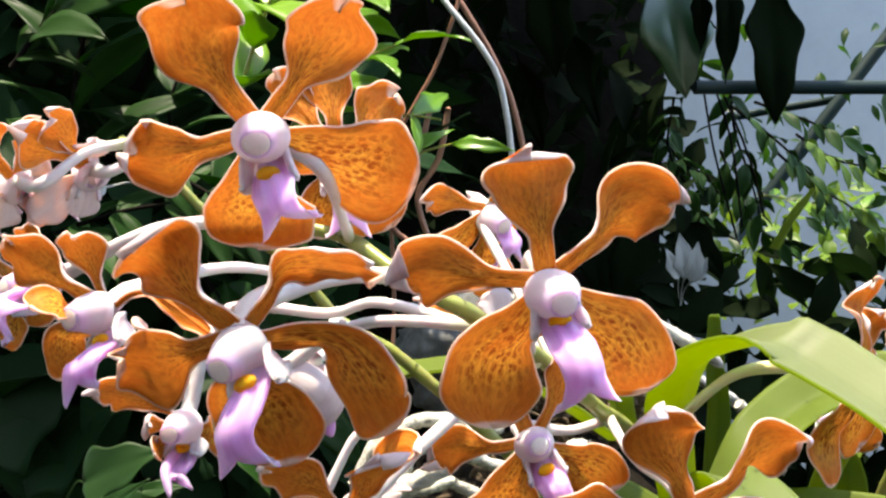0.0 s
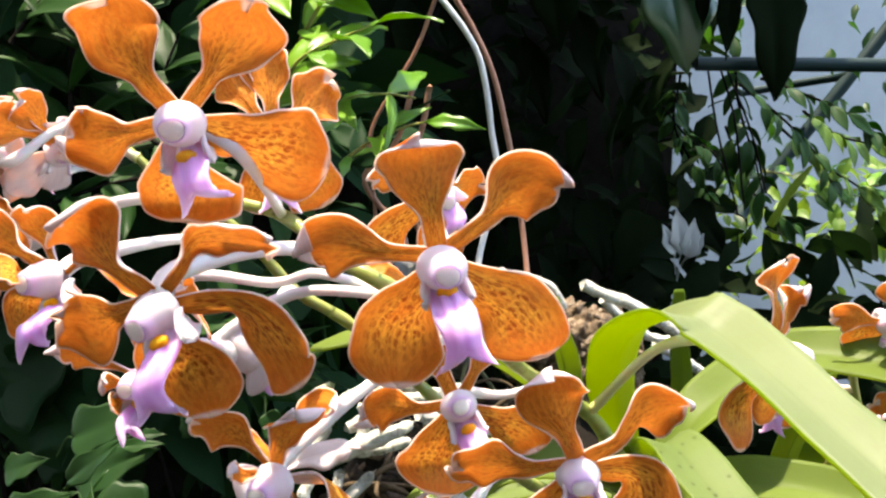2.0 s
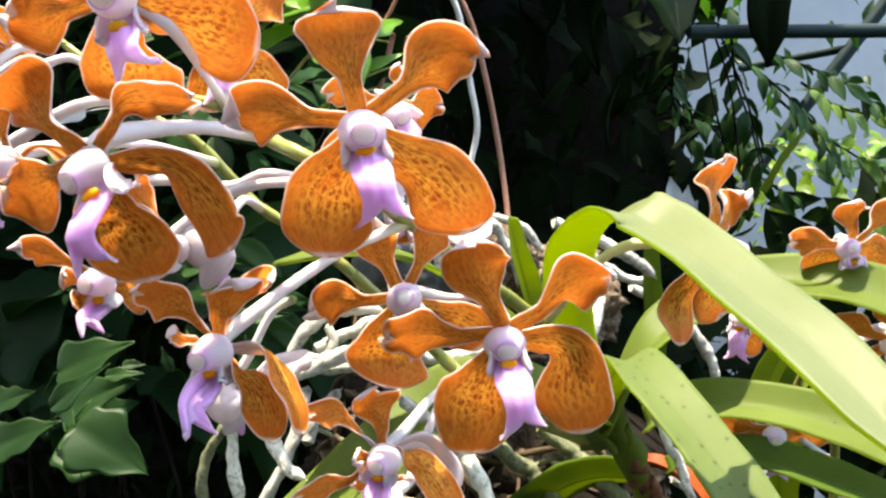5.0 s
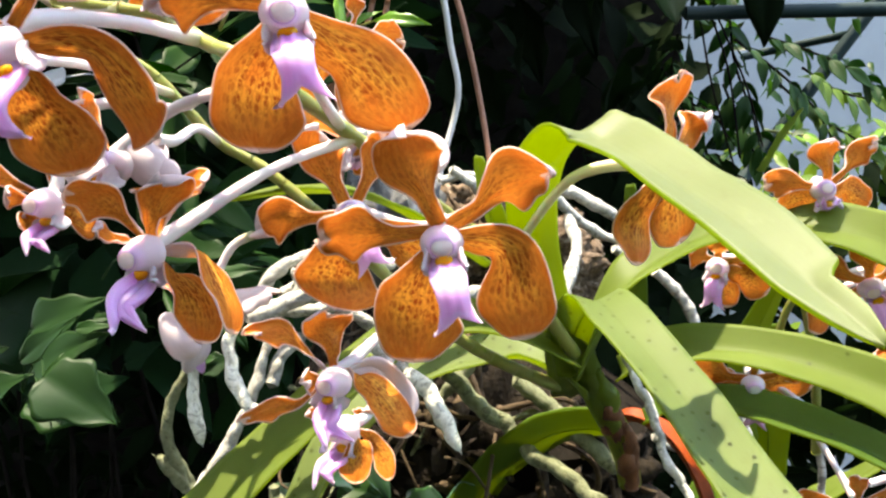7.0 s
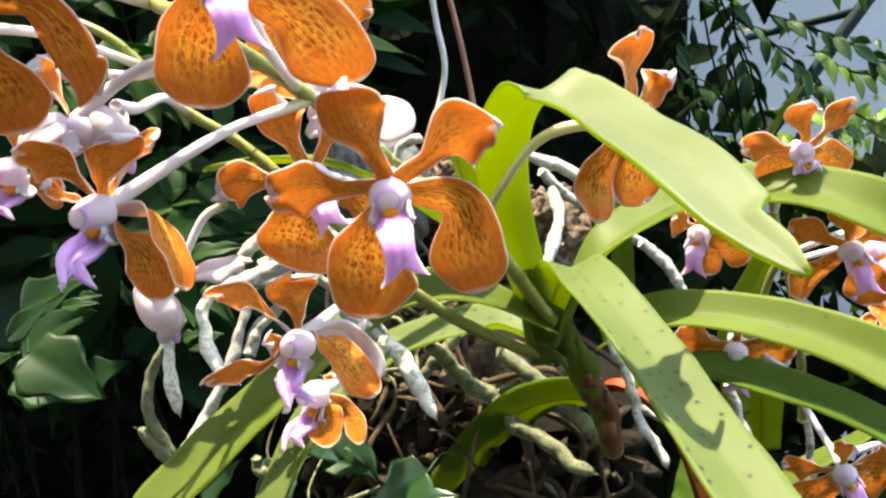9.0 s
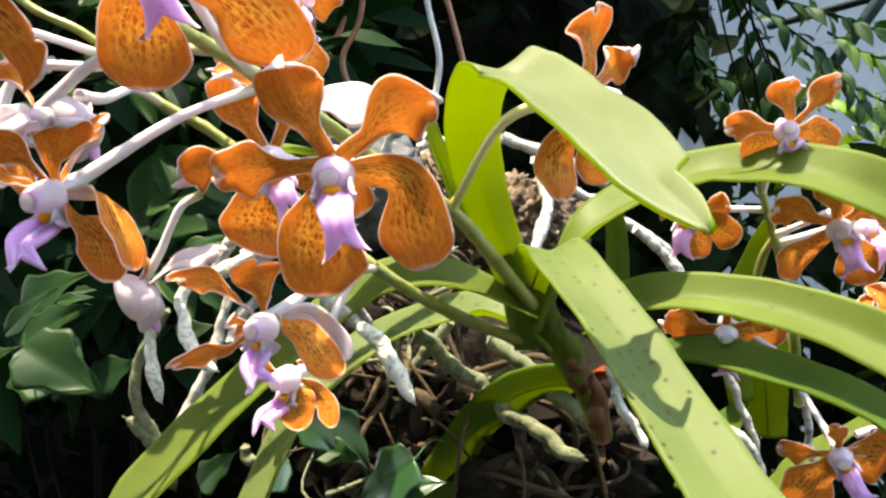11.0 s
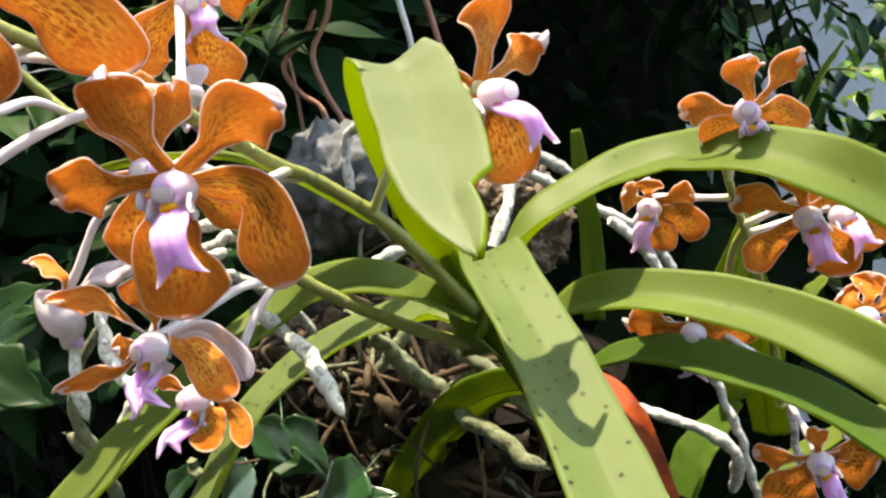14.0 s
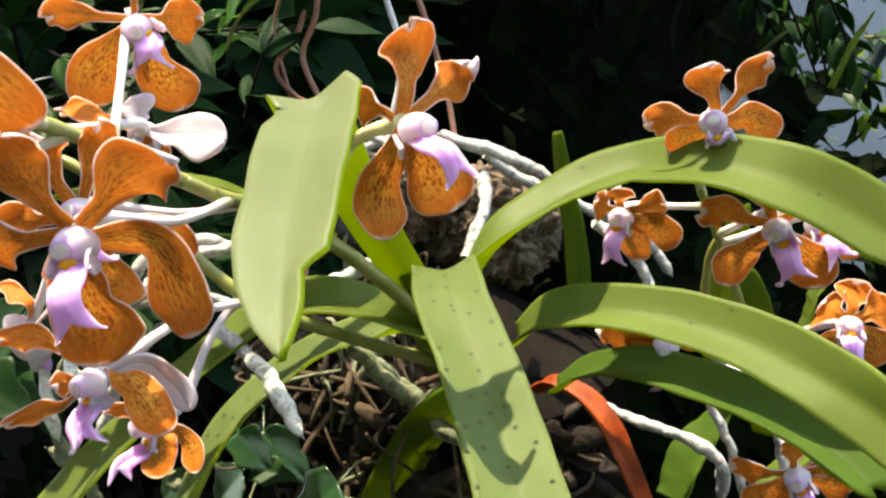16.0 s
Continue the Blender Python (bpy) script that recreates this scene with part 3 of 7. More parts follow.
def side_lobe_mesh(side, s, seed):
    """An upright rounded ear beside the lip's throat: thick, cupped, its free edge rolled outwards."""
    rng = np.random.RandomState(seed)
    nr, nc = 11, 11
    grid, uvg = np.zeros((nr, nc, 3)), np.zeros((nr, nc, 2))
    big = 0.9 + 0.2 * rng.rand()
    for i, v in enumerate(np.linspace(0, 1, nr)):
        for j, u in enumerate(np.linspace(-1, 1, nc)):
            w = 0.0043 * math.sqrt(max(0.02, 1 - (v - 0.35) ** 2 / 0.46)) * big
            x = 0.0024 + 0.0017 * v ** 0.8 + 0.0006 * u * u + 0.0008 * max(0, v - 0.7) / 0.3
            y = -0.0058 + u * w * 0.85 - 0.0006 * v
            z = 0.0012 + 0.0068 * v - 0.0010 * u * u + 0.0003 * math.sin(5 * u + seed)
            grid[i, j] = (side * x * s, y * s, z * s)
            uvg[i, j] = ((u + 1) / 2, v)
    return sheet_mesh("side_lobe", grid[:, ::-1] if side > 0 else grid, uvg, 0.0011 * s, M_LOBE, M_LOBE)


def column_mesh(cap, axis, s):
    """A stout column along its axis up to its cap, swollen at its foot and cut blunt at its end."""
    cap, axis = np.array(cap), unit(axis)
    foot = cap - axis * 0.0085 * s
    pts = np.stack([foot + (cap - foot) * k + np.array((0, 0.0006, 0)) * math.sin(math.pi * k) * s for k in np.linspace(0, 1, 22)])
    t, sd, n = frames(pts, (1, 0, 0.01))
    verts, uvs = [], []
    for i in range(22):
        k = i / 21
        r = float(np.interp(k, (0, 0.10, 0.3, 0.55, 0.75, 0.90, 0.97, 1), (0.0032, 0.0050, 0.0050, 0.0043, 0.0036, 0.0032, 0.0030, 0.0027))) * s
        for j in range(20):
            g = 2 * math.pi * j / 20
            low = 1 - 0.16 * max(0, -math.sin(g)) * k + 0.04 * math.sin(2 * g + 1) * (1 - k)
            verts.append(pts[i] + r * low * (math.cos(g) * sd[i] * 1.06 + math.sin(g) * n[i]))
            uvs.append((j / 20, 1 - k))
    faces = [(i * 20 + j, i * 20 + (j + 1) % 20, (i + 1) * 20 + (j + 1) % 20, (i + 1) * 20 + j) for i in range(21) for j in range(20)]
    verts.append(pts[-1])
    uvs.append((0.5, 0.0))
    faces += [(21 * 20 + j, 21 * 20 + (j + 1) % 20, 22 * 20) for j in range(20)]
    return mesh_of("column", verts, faces, [M_COLUMN], uvs)


def orchid_flower(centre, normal, up, tepals, size=1.0, lip=(0.008, 0.014, 1.0), joint=None, sag=0.006, seed=0, label="", group="flowers of the orchid sprays", stalk=0.0015, skin=None, cap=None, bow=None):
    """A flower facing normal, its top towards up. tepals: rows of kind, left, right, tip (see tepal), or kind, angle, length, width ... (see spread).
    lip: the two horns' ends in millimetres, or how far it juts, how far it drops, its flare. joint: where its stalk meets the spray's stem; bow: places in millimetres that the stalk passes."""
    z = Vector(normal).normalized()
    x = Vector(up).cross(z).normalized()
    y = z.cross(x)
    m = Matrix(((x.x, y.x, z.x, centre[0]), (x.y, y.y, z.y, centre[1]), (x.z, y.z, z.z, centre[2]), (0, 0, 0, 1)))
    thing = empty("orchid_flower", m, label or "orange mottled orchid flower with a lilac lip on a white stalk", "orchid flower", group)
    for n, row in enumerate(tepals):
        kind = row[0]
        child("sepal" if kind == "sepal" else ("dorsal_sepal" if kind == "dorsal" else "petal"), tepal(*(row if np.ndim(row[1]) else spread(*row)), seed=seed * 7 + n), thing)
    s = size
    cap = np.array(cap if cap is not None else (0.0, -1.0, 7.0)) / 1000 * s
    if len(lip) == 3:
        lop = 0.0018 * math.sin(seed * 2.3)
        a = np.array((-0.0056 * lip[2], -0.0074 - lip[1] * 0.95 + lop, 0.0066 + lip[0] * 0.9)) * s
        b = np.array((0.0056 * lip[2], -0.0074 - lip[1] * 0.95 - lop, 0.0066 + lip[0] * 0.9)) * s
    else:
        a, b = (np.array(p) / 1000 for p in lip)
    axis = unit(np.array((cap[0] * 0.5, cap[1] * 0.5 + 0.0022 * s, cap[2])))
    col = child("column", column_mesh(cap, axis, s), thing, "short white column that turns lilac at its end")
    way = Vector(axis)
    turn = Vector((0, 0, 1)).rotation_difference(way).to_matrix().to_4x4()
    at = Matrix.Translation(Vector(cap) + way * 0.0002 * s) @ turn
    child("anther_cap", moved(blob_mesh("anther_cap", M_ANTHER, (0.0025 * s, 0.0022 * s, 0.0005 * s), seed + 1), at), col, "cream white anther cap")
    ring = [at @ Vector((0.0027 * s * math.cos(g), 0.0025 * s * math.sin(g), -0.0001)) for g in np.linspace(0, 2 * math.pi, 17)]
    child("cap_rim", tube_mesh("cap_rim", ring, 0.00013 * s, M_RIM, 6, 34), col, "lilac rim round the cap")
    start = np.array((cap[0] * 0.4, -0.0066 * s, max(0.0035 * s, cap[2] * 0.62)))
    lp = child("lip", midlobe_mesh(start, a, b, seed), thing, "lilac forked lip")
    for sign in (1, -1):
        child("side_lobe", side_lobe_mesh(sign, s, seed + 7 + sign), lp, "white side lobe")
    child("throat", moved(blob_mesh("throat", M_THROAT, (0.0023 * s, 0.0014 * s, 0.0016 * s), seed + 2), Matrix.Translation((cap[0] * 0.4, -0.0050 * s, 0.0064 * s))), lp, "yellow throat callus")
    if joint is not None:
        inv = m.inverted()
        b = inv @ Vector(joint)
        a = Vector((0, 0, -0.0006))
        down = inv.to_3x3() @ Vector((0, 0, 1))
        p1 = Vector((0, 0, -min(0.010, b.length * 0.3)))
        p2 = p1.lerp(b, 0.5) + down * sag
        way = [a, *(Vector(p) / 1000 for p in bow), b] if bow else [a, p1, p2, b]
        child("pedicel", tube_mesh("pedicel", way, [stalk * 1.5, stalk * 1.25, stalk, stalk * 0.95, stalk * 1.2], skin or M_PEDICEL, 10, 26, 0.06, seed), thing, "white fleshy flower stalk")
    return thing


def nodding_flower(centre, joint, label, size=1.0, petals=True):
    """A flower that hangs with its closed pale back to the light."""
    thing = empty("nodding_flower", Matrix.Translation(centre), label, "orchid flower", "flowers of the orchid sprays")
    body = moved(blob_mesh("sepal", M_BACK, (0.0076 * size, 0.0068 * size, 0.0105 * size), 3, -0.30, 18, 24), Matrix.Rotation(-0.7, 4, "Y"))
    child("sepal", body, thing, "smooth pink-white back of the cupped sepals")
    lip = moved(blob_mesh("lip", M_LIP, (0.0022, 0.0022, 0.0045), 4, 0.2), Matrix.Translation((0.0062, 0.0, -0.0100)) @ Matrix.Rotation(-0.3, 4, "Y"))
    child("lip", lip, thing, "small lilac lip")
    rows = (((29.2, -3.3, 10.9), (26.1, 0.7, 18.2), (35.7, -2.3, 16.0), (16.9, -2.3, 11.4)),
            ((1.9, -3.3, 15.6), (-5.3, 0.7, 20.3), (-6.1, -2.3, 19.1), (6.5, -1.3, 12.2)))
    for left, right, tip, via in rows if petals else ():
        child("petal", tepal("petal", left, right, tip, via, seed=60), thing)
    child("sepal", moved(blob_mesh("sepal", M_BACK, (0.0045, 0.0030, 0.0080), 9, 0.35, 12, 16), Matrix.Translation((0.0050, -0.0010, -0.0070)) @ Matrix.Rotation(0.5, 4, "Y")), thing, "pointed pink sepal")
    b = Vector(joint) - Vector(centre)
    child("pedicel", tube_mesh("pedicel", [(0.003, 0.002, 0.006), b * 0.3 + Vector((0.002, 0, 0.004)), b * 0.7 + Vector((0, 0, 0.006)), b], [0.002, 0.0017, 0.0015, 0.0017], M_PEDICEL, 10, 26, 0.05, 4), thing, "white fleshy flower stalk")
    return thing


# ---------------------------------------------------------------- leaves, roots
def strap_leaf(points, width, side=None, fold=0.35, label="", mat=None, seed=0, tip=0.012, parent_group="strap leaves of the orchid", roll=0.0, base=0.8, thick=0.0011, lop=0.0, blunt=True, shape=(1, 1, 1), flat=0.35, top=None, across=None, bite=None, keel=True):
    """A leathery strap leaf along points; across: its width as a vector at each point; bite: place, length and depth of a chewed notch; fold: depth of its V; roll: degrees by which it turns about its length; tip: length of its narrowing end."""
    count, nc = (130 if bite else 56), 15
    path, length = spline(points, count)
    if side is None:
        d = path[-1] - path[0]
        side = np.cross(d, (0, 0, 1))
    if np.ndim(side) == 2:
        k01 = np.linspace(0, 1, count)[:, None]
        side = tuple(map(tuple, np.array(side[0]) * (1 - k01) + np.array(side[1]) * k01))
    if across is not None:
        run = np.concatenate([[0], np.cumsum(np.linalg.norm(np.diff(np.array(points), axis=0), axis=1))])
        at = np.linspace(0, 1, count) * run[-1]
        side = tuple(map(tuple, np.stack([np.interp(at, run, np.array(across)[:, i]) for i in range(3)], 1)))
        shape = [float(np.linalg.norm(a)) / width for a in side]
        base = 1.0
    t, s, n = frames(path, side)
    if n[count // 3][2] < 0 and not isinstance(side, tuple):
        s, n = -s, -n
    rng = np.random.RandomState(seed + 3)
    ph = rng.rand(6) * 6.28
    c0, s0 = math.cos(radians(roll)), math.sin(radians(roll))
    s, n = s * c0 + n * s0, n * c0 - s * s0
    grid, uvg = np.zeros((count, nc, 3)), np.zeros((count, nc, 2))
    for i in range(count):
        k = i / (count - 1)
        left = (1 - k) * length
        w = width / 2 * np.interp(k, np.linspace(0, 1, len(shape)), shape) * (base + (1 - base) * min(1, k / 0.3)) * min(1.0, 0.30 + 0.70 * math.sqrt(min(1, left / tip)))
        for j, u in enumerate(np.linspace(-1, 1, nc)):
            v_fold = fold * (math.sqrt(u * u + 0.02) - 0.14) * w * (1.0 - flat * k)
            wave = 0.03 * width * math.sin(k * 9 + ph[0] + u) * abs(u) + 0.012 * width * math.sin(k * 31 + ph[1] + 2 * u) * abs(u)
            notch = 0.0
            if blunt and k > 0.9:
                notch = (k - 0.9) * 10 * width * 0.22 * (abs(u) - 0.35 + lop * u)
            edge = 1 + 0.012 * math.sin(k * 60 + ph[2]) + 0.01 * math.sin(k * 23 + ph[3] + u)
            if bite and u < 0:
                edge *= 1 - bite[2] * max(0.0, min(1.0, (k - bite[0]) / 0.008)) * max(0.0, min(1.0, (bite[0] + bite[1] - k) / bite[1]))
            grid[i, j] = path[i] + s[i] * u * w * edge + n[i] * (v_fold + wave) + t[i] * notch
            uvg[i, j] = (u * width * 500, k * length * 1000)
    start = Vector(points[0])
    thing = empty("strap_leaf", Matrix.Translation(start), label or "long arching yellow-green strap leaf of the orchid", "leaf", parent_group)
    child("blade", sheet_mesh("blade", grid - np.array(start), uvg, thick, top or mat or M_STRAP, mat or M_STRAP), thing)
    if not keel:
        seg = [tuple(q - np.array(start)) for q in path[0:max(6, count // 7):2]]
        child("leaf_base", tube_mesh("leaf_base", seg, [width * 0.24, width * 0.20, width * 0.10], mat or M_STRAP, 12, 16, 0.05, seed), thing, "folded base of the leaf")
        return thing
    rib = grid[1:-3:5, nc // 2] - n[1:-3:5] * thick * 0.95 - np.array(start)
    child("midrib", tube_mesh("midrib", [tuple(p) for p in rib], [0.0004, 0.0003, 0.0002], mat or M_STRAP, 7, 40), thing, "raised rib under the leaf")
    return thing


def root(points, radii, mat=None, label="", seed=0, group="aerial roots of the orchid", wobble=0.16, sides=12, kink=0.0008):
    ob = new("aerial_root", tube_mesh("aerial_root", points, radii, mat or M_ROOT, sides, 22 * len(points), wobble, seed, kink=kink))
    return tagged(ob, label or "grey-white fleshy aerial orchid root", "root", group)


LEAF_SHAPES = {
    "oval": ((0, 0.10, 0.3, 0.5, 0.72, 0.9, 1), (0.04, 0.5, 0.92, 1.0, 0.78, 0.34, 0.0)),
    "lance": ((0, 0.12, 0.35, 0.6, 0.85, 1), (0.04, 0.5, 1.0, 0.85, 0.36, 0.0)),
    "heart": ((0, 0.05, 0.2, 0.4, 0.6, 0.8, 1), (0.35, 0.8, 1.0, 0.92, 0.66, 0.32, 0.0)),
}


def leaf_grid(length, width, shape="oval", droop=0.2, cup=0.15, lobes=0.0, teeth=0, seed=0, nr=13, nc=7):
    """Points of a leaf along +y, its face to +z."""
    rng = np.random.RandomState(seed)
    ph = rng.rand(4) * 6.28
    xs, ws = LEAF_SHAPES[shape]
    grid, uvg = np.zeros((nr, nc, 3)), np.zeros((nr, nc, 2))
    for i, v in enumerate(np.linspace(0, 1, nr)):
        w = np.interp(v, xs, ws) * width / 2
        for j, u in enumerate(np.linspace(-1, 1, nc)):
            ww = w * (1 + lobes * math.sin(v * 15 + ph[0] + (1 if u > 0 else 0)) * abs(u)) * (1 + (0.10 * math.sin(v * teeth * 6.28) * abs(u) ** 3 if teeth else 0))
            z = -droop * length * v * v + cup * ww * abs(u) ** 1.3 + 0.03 * length * math.sin(v * 7 + ph[1] + u * 1.5) * abs(u) - 0.01 * length * math.exp(-(u / 0.2) ** 2)
            grid[i, j] = (u * ww, v * length, z)
            uvg[i, j] = ((u + 1) / 2, v)
    return grid, uvg


def leaf_piece(name, parent, m, length, width, mat, shape="oval", droop=0.2, cup=0.15, lobes=0.0, teeth=0, seed=0, nr=15, nc=9, label=""):
    g, uv = leaf_grid(length, width, shape, droop, cup, lobes, teeth, seed, nr, nc)
    ob = child(name, sheet_mesh(name, g[:, ::-1], uv, max(0.0003, length * 0.006), mat, mat), parent, label)
    ob.matrix_world = m
    return ob


def aim(at, along, face, spin=0.0):
    """A pose at a place with +y along one way and +z as near as may be to another."""
    y = Vector(along).normalized()
    x = y.cross(Vector(face)).normalized()
    z = x.cross(y)
    return Matrix(((x.x, y.x, z.x, at[0]), (x.y, y.y, z.y, at[1]), (x.z, y.z, z.z, at[2]), (0, 0, 0, 1))) @ pose(0, 0, 0, 0, spin, 0)


def leaf_stuff(name, count, place, size, mat, seed, shape="lance", aspect=0.45, face=(0, -0.3, 1), spread=0.9, label="", category="foliage", kind="stuff", droop=0.3):
    """Very many small leaves as one mesh. place: a function of a random generator that gives a point."""
    rng = np.random.RandomState(seed)
    protos = [leaf_grid(1.0, aspect, shape, droop, 0.2, 0.05, 0, k, 7, 5)[0].reshape(-1, 3) for k in range(4)]
    quads = np.array([(i * 5 + j, i * 5 + j + 1, (i + 1) * 5 + j + 1, (i + 1) * 5 + j) for i in range(6) for j in range(4)])
    verts, faces = [], []
    for k in range(count):
        at = np.array(place(rng))
        up = unit(np.array(face) + spread * rng.normal(size=3))
        al = unit(np.cross(up, rng.normal(size=3)) + np.array((0, 0, -0.35)))
        x = unit(np.cross(al, up))
        z = np.cross(x, al)
        L = size[0] + (size[1] - size[0]) * rng.rand()
        verts.append(at + L * (protos[k % 4] @ np.stack([x, al, z])))
        faces.append(quads + 35 * k)
    me = mesh_of(name, np.vstack(verts), np.vstack(faces).tolist(), [mat])
    return tagged(new(name, me), label, category, "", kind)


def flower_stem(points, radii):
    thing = empty("flower_stem", Matrix.Translation(points[0]), "olive green flower stem of the orchid", "flower stem", "flower stems")
    inv = Matrix.Translation(-Vector(points[0]))
    pts = [inv @ Vector(p) for p in points]
    child("rachis", tube_mesh("rachis", pts, radii, M_OLIVE, 12, 14 * len(pts), 0.05, len(pts)), thing)
    path, length = spline(pts, 60)
    for k, i in enumerate(range(6, 58, max(3, int(60 * 0.018 / max(length, 0.02))))):
        r = float(np.interp(i / 59, np.linspace(0, 1, len(radii)), radii))
        ring = tube_mesh("node_bract", [path[i - 1], path[i], path[min(59, i + 1)]], [r * 0.98, r * 1.12, r * 1.0], M_OLIVE, 12, 8, 0.05, k)
        child("node_bract", ring, thing, "brownish node ring")
    return thing


def lump(name, at, size, rough, mat, seed, label, category, freq):
    ob = new(name, lump_mesh(name, size, rough, mat, seed, 5, freq))
    ob.location = at
    return tagged(ob, label, category)


CHIPS = []


def root_ball(at, size, seed, label, chips=110, rootlets=26):
    """A lump of bark and husk: its body, loose chips on its lit side and thin rootlets over it."""
    thing = empty("root_ball", Matrix.Translation(at), label, "root ball")
    # The body's soil colour paints the dark shade between the chips.
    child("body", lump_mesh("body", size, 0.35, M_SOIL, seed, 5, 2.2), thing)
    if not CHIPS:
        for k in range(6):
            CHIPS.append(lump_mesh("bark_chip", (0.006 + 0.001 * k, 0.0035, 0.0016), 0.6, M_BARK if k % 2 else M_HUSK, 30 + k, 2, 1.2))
    rng = np.random.RandomState(seed)
    for k in range(chips):
        d = unit(rng.normal(size=3) + np.array((0, -0.9, 0.5)))
        ob = child("bark_chip", CHIPS[k % 6], thing)
        m = aim(np.array(at) + d * np.array(size) * (0.98 + 0.12 * rng.rand()), rng.normal(size=3), Vector(d) + Vector(rng.normal(size=3) * 0.5))
        ob.matrix_world = m @ Matrix.Scale(0.6 + 0.9 * rng.rand(), 4)
    for k in range(rootlets):
        d0, d1 = (unit(rng.normal(size=3) + np.array((0, -1.0, 0.3))) for _ in "ab")
        p0, p1 = d0 * np.array(size) * 1.05, d1 * np.array(size) * 1.05
        mid = (p0 + p1) / 2
        mid = mid * (np.linalg.norm(np.array(size)) * 0.75 / max(0.01, np.linalg.norm(mid))) + rng.normal(size=3) * 0.006
        child("rootlet", tube_mesh("rootlet", [tuple(p0), tuple(mid), tuple(p1)], [0.0006 + 0.0012 * rng.rand()] * 2, (M_ROOTGREEN, M_HUSK, M_HUSK, M_HUSK, M_HUSK)[k % 5], 7, 22, 0.15, k), thing)
    return thing


def bark_chunk(at, size, seed):
    """A pitted lump of tree fern bark with loose flakes on it."""
    thing = empty("bark_chunk", Matrix.Translation(at), "brown spongy chunk of tree fern bark", "bark")
    # The lit copy of the bark has sunlight in its lighter colours.
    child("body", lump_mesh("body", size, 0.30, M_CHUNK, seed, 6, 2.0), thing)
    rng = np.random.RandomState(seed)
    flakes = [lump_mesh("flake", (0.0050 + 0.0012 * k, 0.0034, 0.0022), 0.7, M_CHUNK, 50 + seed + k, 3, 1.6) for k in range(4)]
    for k in range(46):
        d = unit(rng.normal(size=3) + np.array((0, -0.8, 0.6)))
        ob = child("flake", flakes[k % 4], thing)
        ob.matrix_world = aim(np.array(at) + d * np.array(size) * (0.92 + 0.14 * rng.rand()), rng.normal(size=3), Vector(d) + Vector(rng.normal(size=3) * 0.6)) @ Matrix.Scale(0.6 + 0.8 * rng.rand(), 4)
    return thing


def crown(points):
    thing = empty("orchid_plant", Matrix.Translation(points[0]), "short orchid stem wrapped in brown leaf sheaths", "stem")
    inv = Matrix.Translation(-Vector(points[0]))
    pts = [inv @ Vector(p) for p in points]
    child("stem", tube_mesh("stem", pts, [0.005, 0.006, 0.006, 0.0055, 0.0045], M_STRAP, 14, 30, 0.05, 2), thing)
    for k in range(7):
        a, b = k / 9, k / 9 + 0.3
        path, _ = spline(pts, 40)
        seg = [path[int(39 * min(1, a + (b - a) * q))] + np.array((0.0045 * math.sin(k * 2.1) * q, -0.0015 - 0.002 * q, 0.001 * k)) for q in (0, 0.5, 1)]
        child("leaf_sheath", tube_mesh("leaf_sheath", seg, [0.0044, 0.0050, 0.0016], M_SHEATH if k < 4 else M_STRAP, 12, 18, 0.28, k), thing, "brown papery leaf sheath" if k < 4 else "green leaf sheath")
    return thing


# ---------------------------------------------------------------- the setting
def box(name, lo, hi, mat, label, category, kind="structure"):
    bm = bmesh.new()
    bmesh.ops.create_cube(bm, size=1)
    for v in bm.verts:
        v.co = [lo[i] + (v.co[i] + 0.5) * (hi[i] - lo[i]) for i in range(3)]
    bmesh.ops.bevel(bm, geom=bm.edges[:], offset=0.004, segments=2, affect="EDGES")
    me = bpy.data.meshes.new(name)
    bm.to_mesh(me)
    bm.free()
    me.materials.append(mat)
    return tagged(new(name, me), label, category, "", kind)


gx = np.linspace(-1, 1, 61)
gx = np.sign(gx) * np.abs(gx) ** 3 * 60
gverts, gfaces = [], []
for gj in gx:
    for gi in gx:
        gverts.append((gi, gj, 0.05 * noise.noise(Vector((gi * 1.3, gj * 1.3, 0))) if abs(gi) < 20 else 0.0))
for a in range(60):
    for b in range(60):
        gfaces.append((a * 61 + b, a * 61 + b + 1, (a + 1) * 61 + b + 1, (a + 1) * 61 + b))
tagged(new("ground", mesh_of("ground", gverts, gfaces, [M_SOIL])), "dark garden soil in the shade", "ground", "", "structure")
box("wall_house", (0.35, 2.6, -0.05), (6.0, 2.8, 3.6), M_WALL, "pale grey rendered house wall", "wall")

# two flower sprays
flower_stem([(0.1034, 0.3020, 1.2608), (0.0896, 0.2900, 1.2820), (0.0765, 0.2740, 1.3026), (0.0587, 0.2580, 1.3200), (0.0523, 0.2447, 1.3260), (0.0351, 0.2200, 1.3448), (0.0222, 0.2026, 1.3568), (0.0072, 0.1780, 1.3702), (-0.0051, 0.1850, 1.3755), (-0.0192, 0.1950, 1.3838), (-0.0336, 0.2000, 1.3869), (-0.0557, 0.2050, 1.3907)], [0.0030, 0.0026, 0.0023, 0.0021, 0.0018, 0.0014])
flower_stem([(0.1039, 0.3150, 1.2405), (0.0689, 0.2950, 1.2615), (0.0457, 0.2677, 1.2850), (0.0209, 0.2660, 1.3093), (-0.0108, 0.2651, 1.3380), (-0.0299, 0.2616, 1.3511), (-0.0475, 0.2525, 1.3735), (-0.0669, 0.2500, 1.3851), (-0.0797, 0.2480, 1.3982), (-0.0945, 0.2500, 1.4096)], [0.0028, 0.0024, 0.0022, 0.0020, 0.0016, 0.0012])
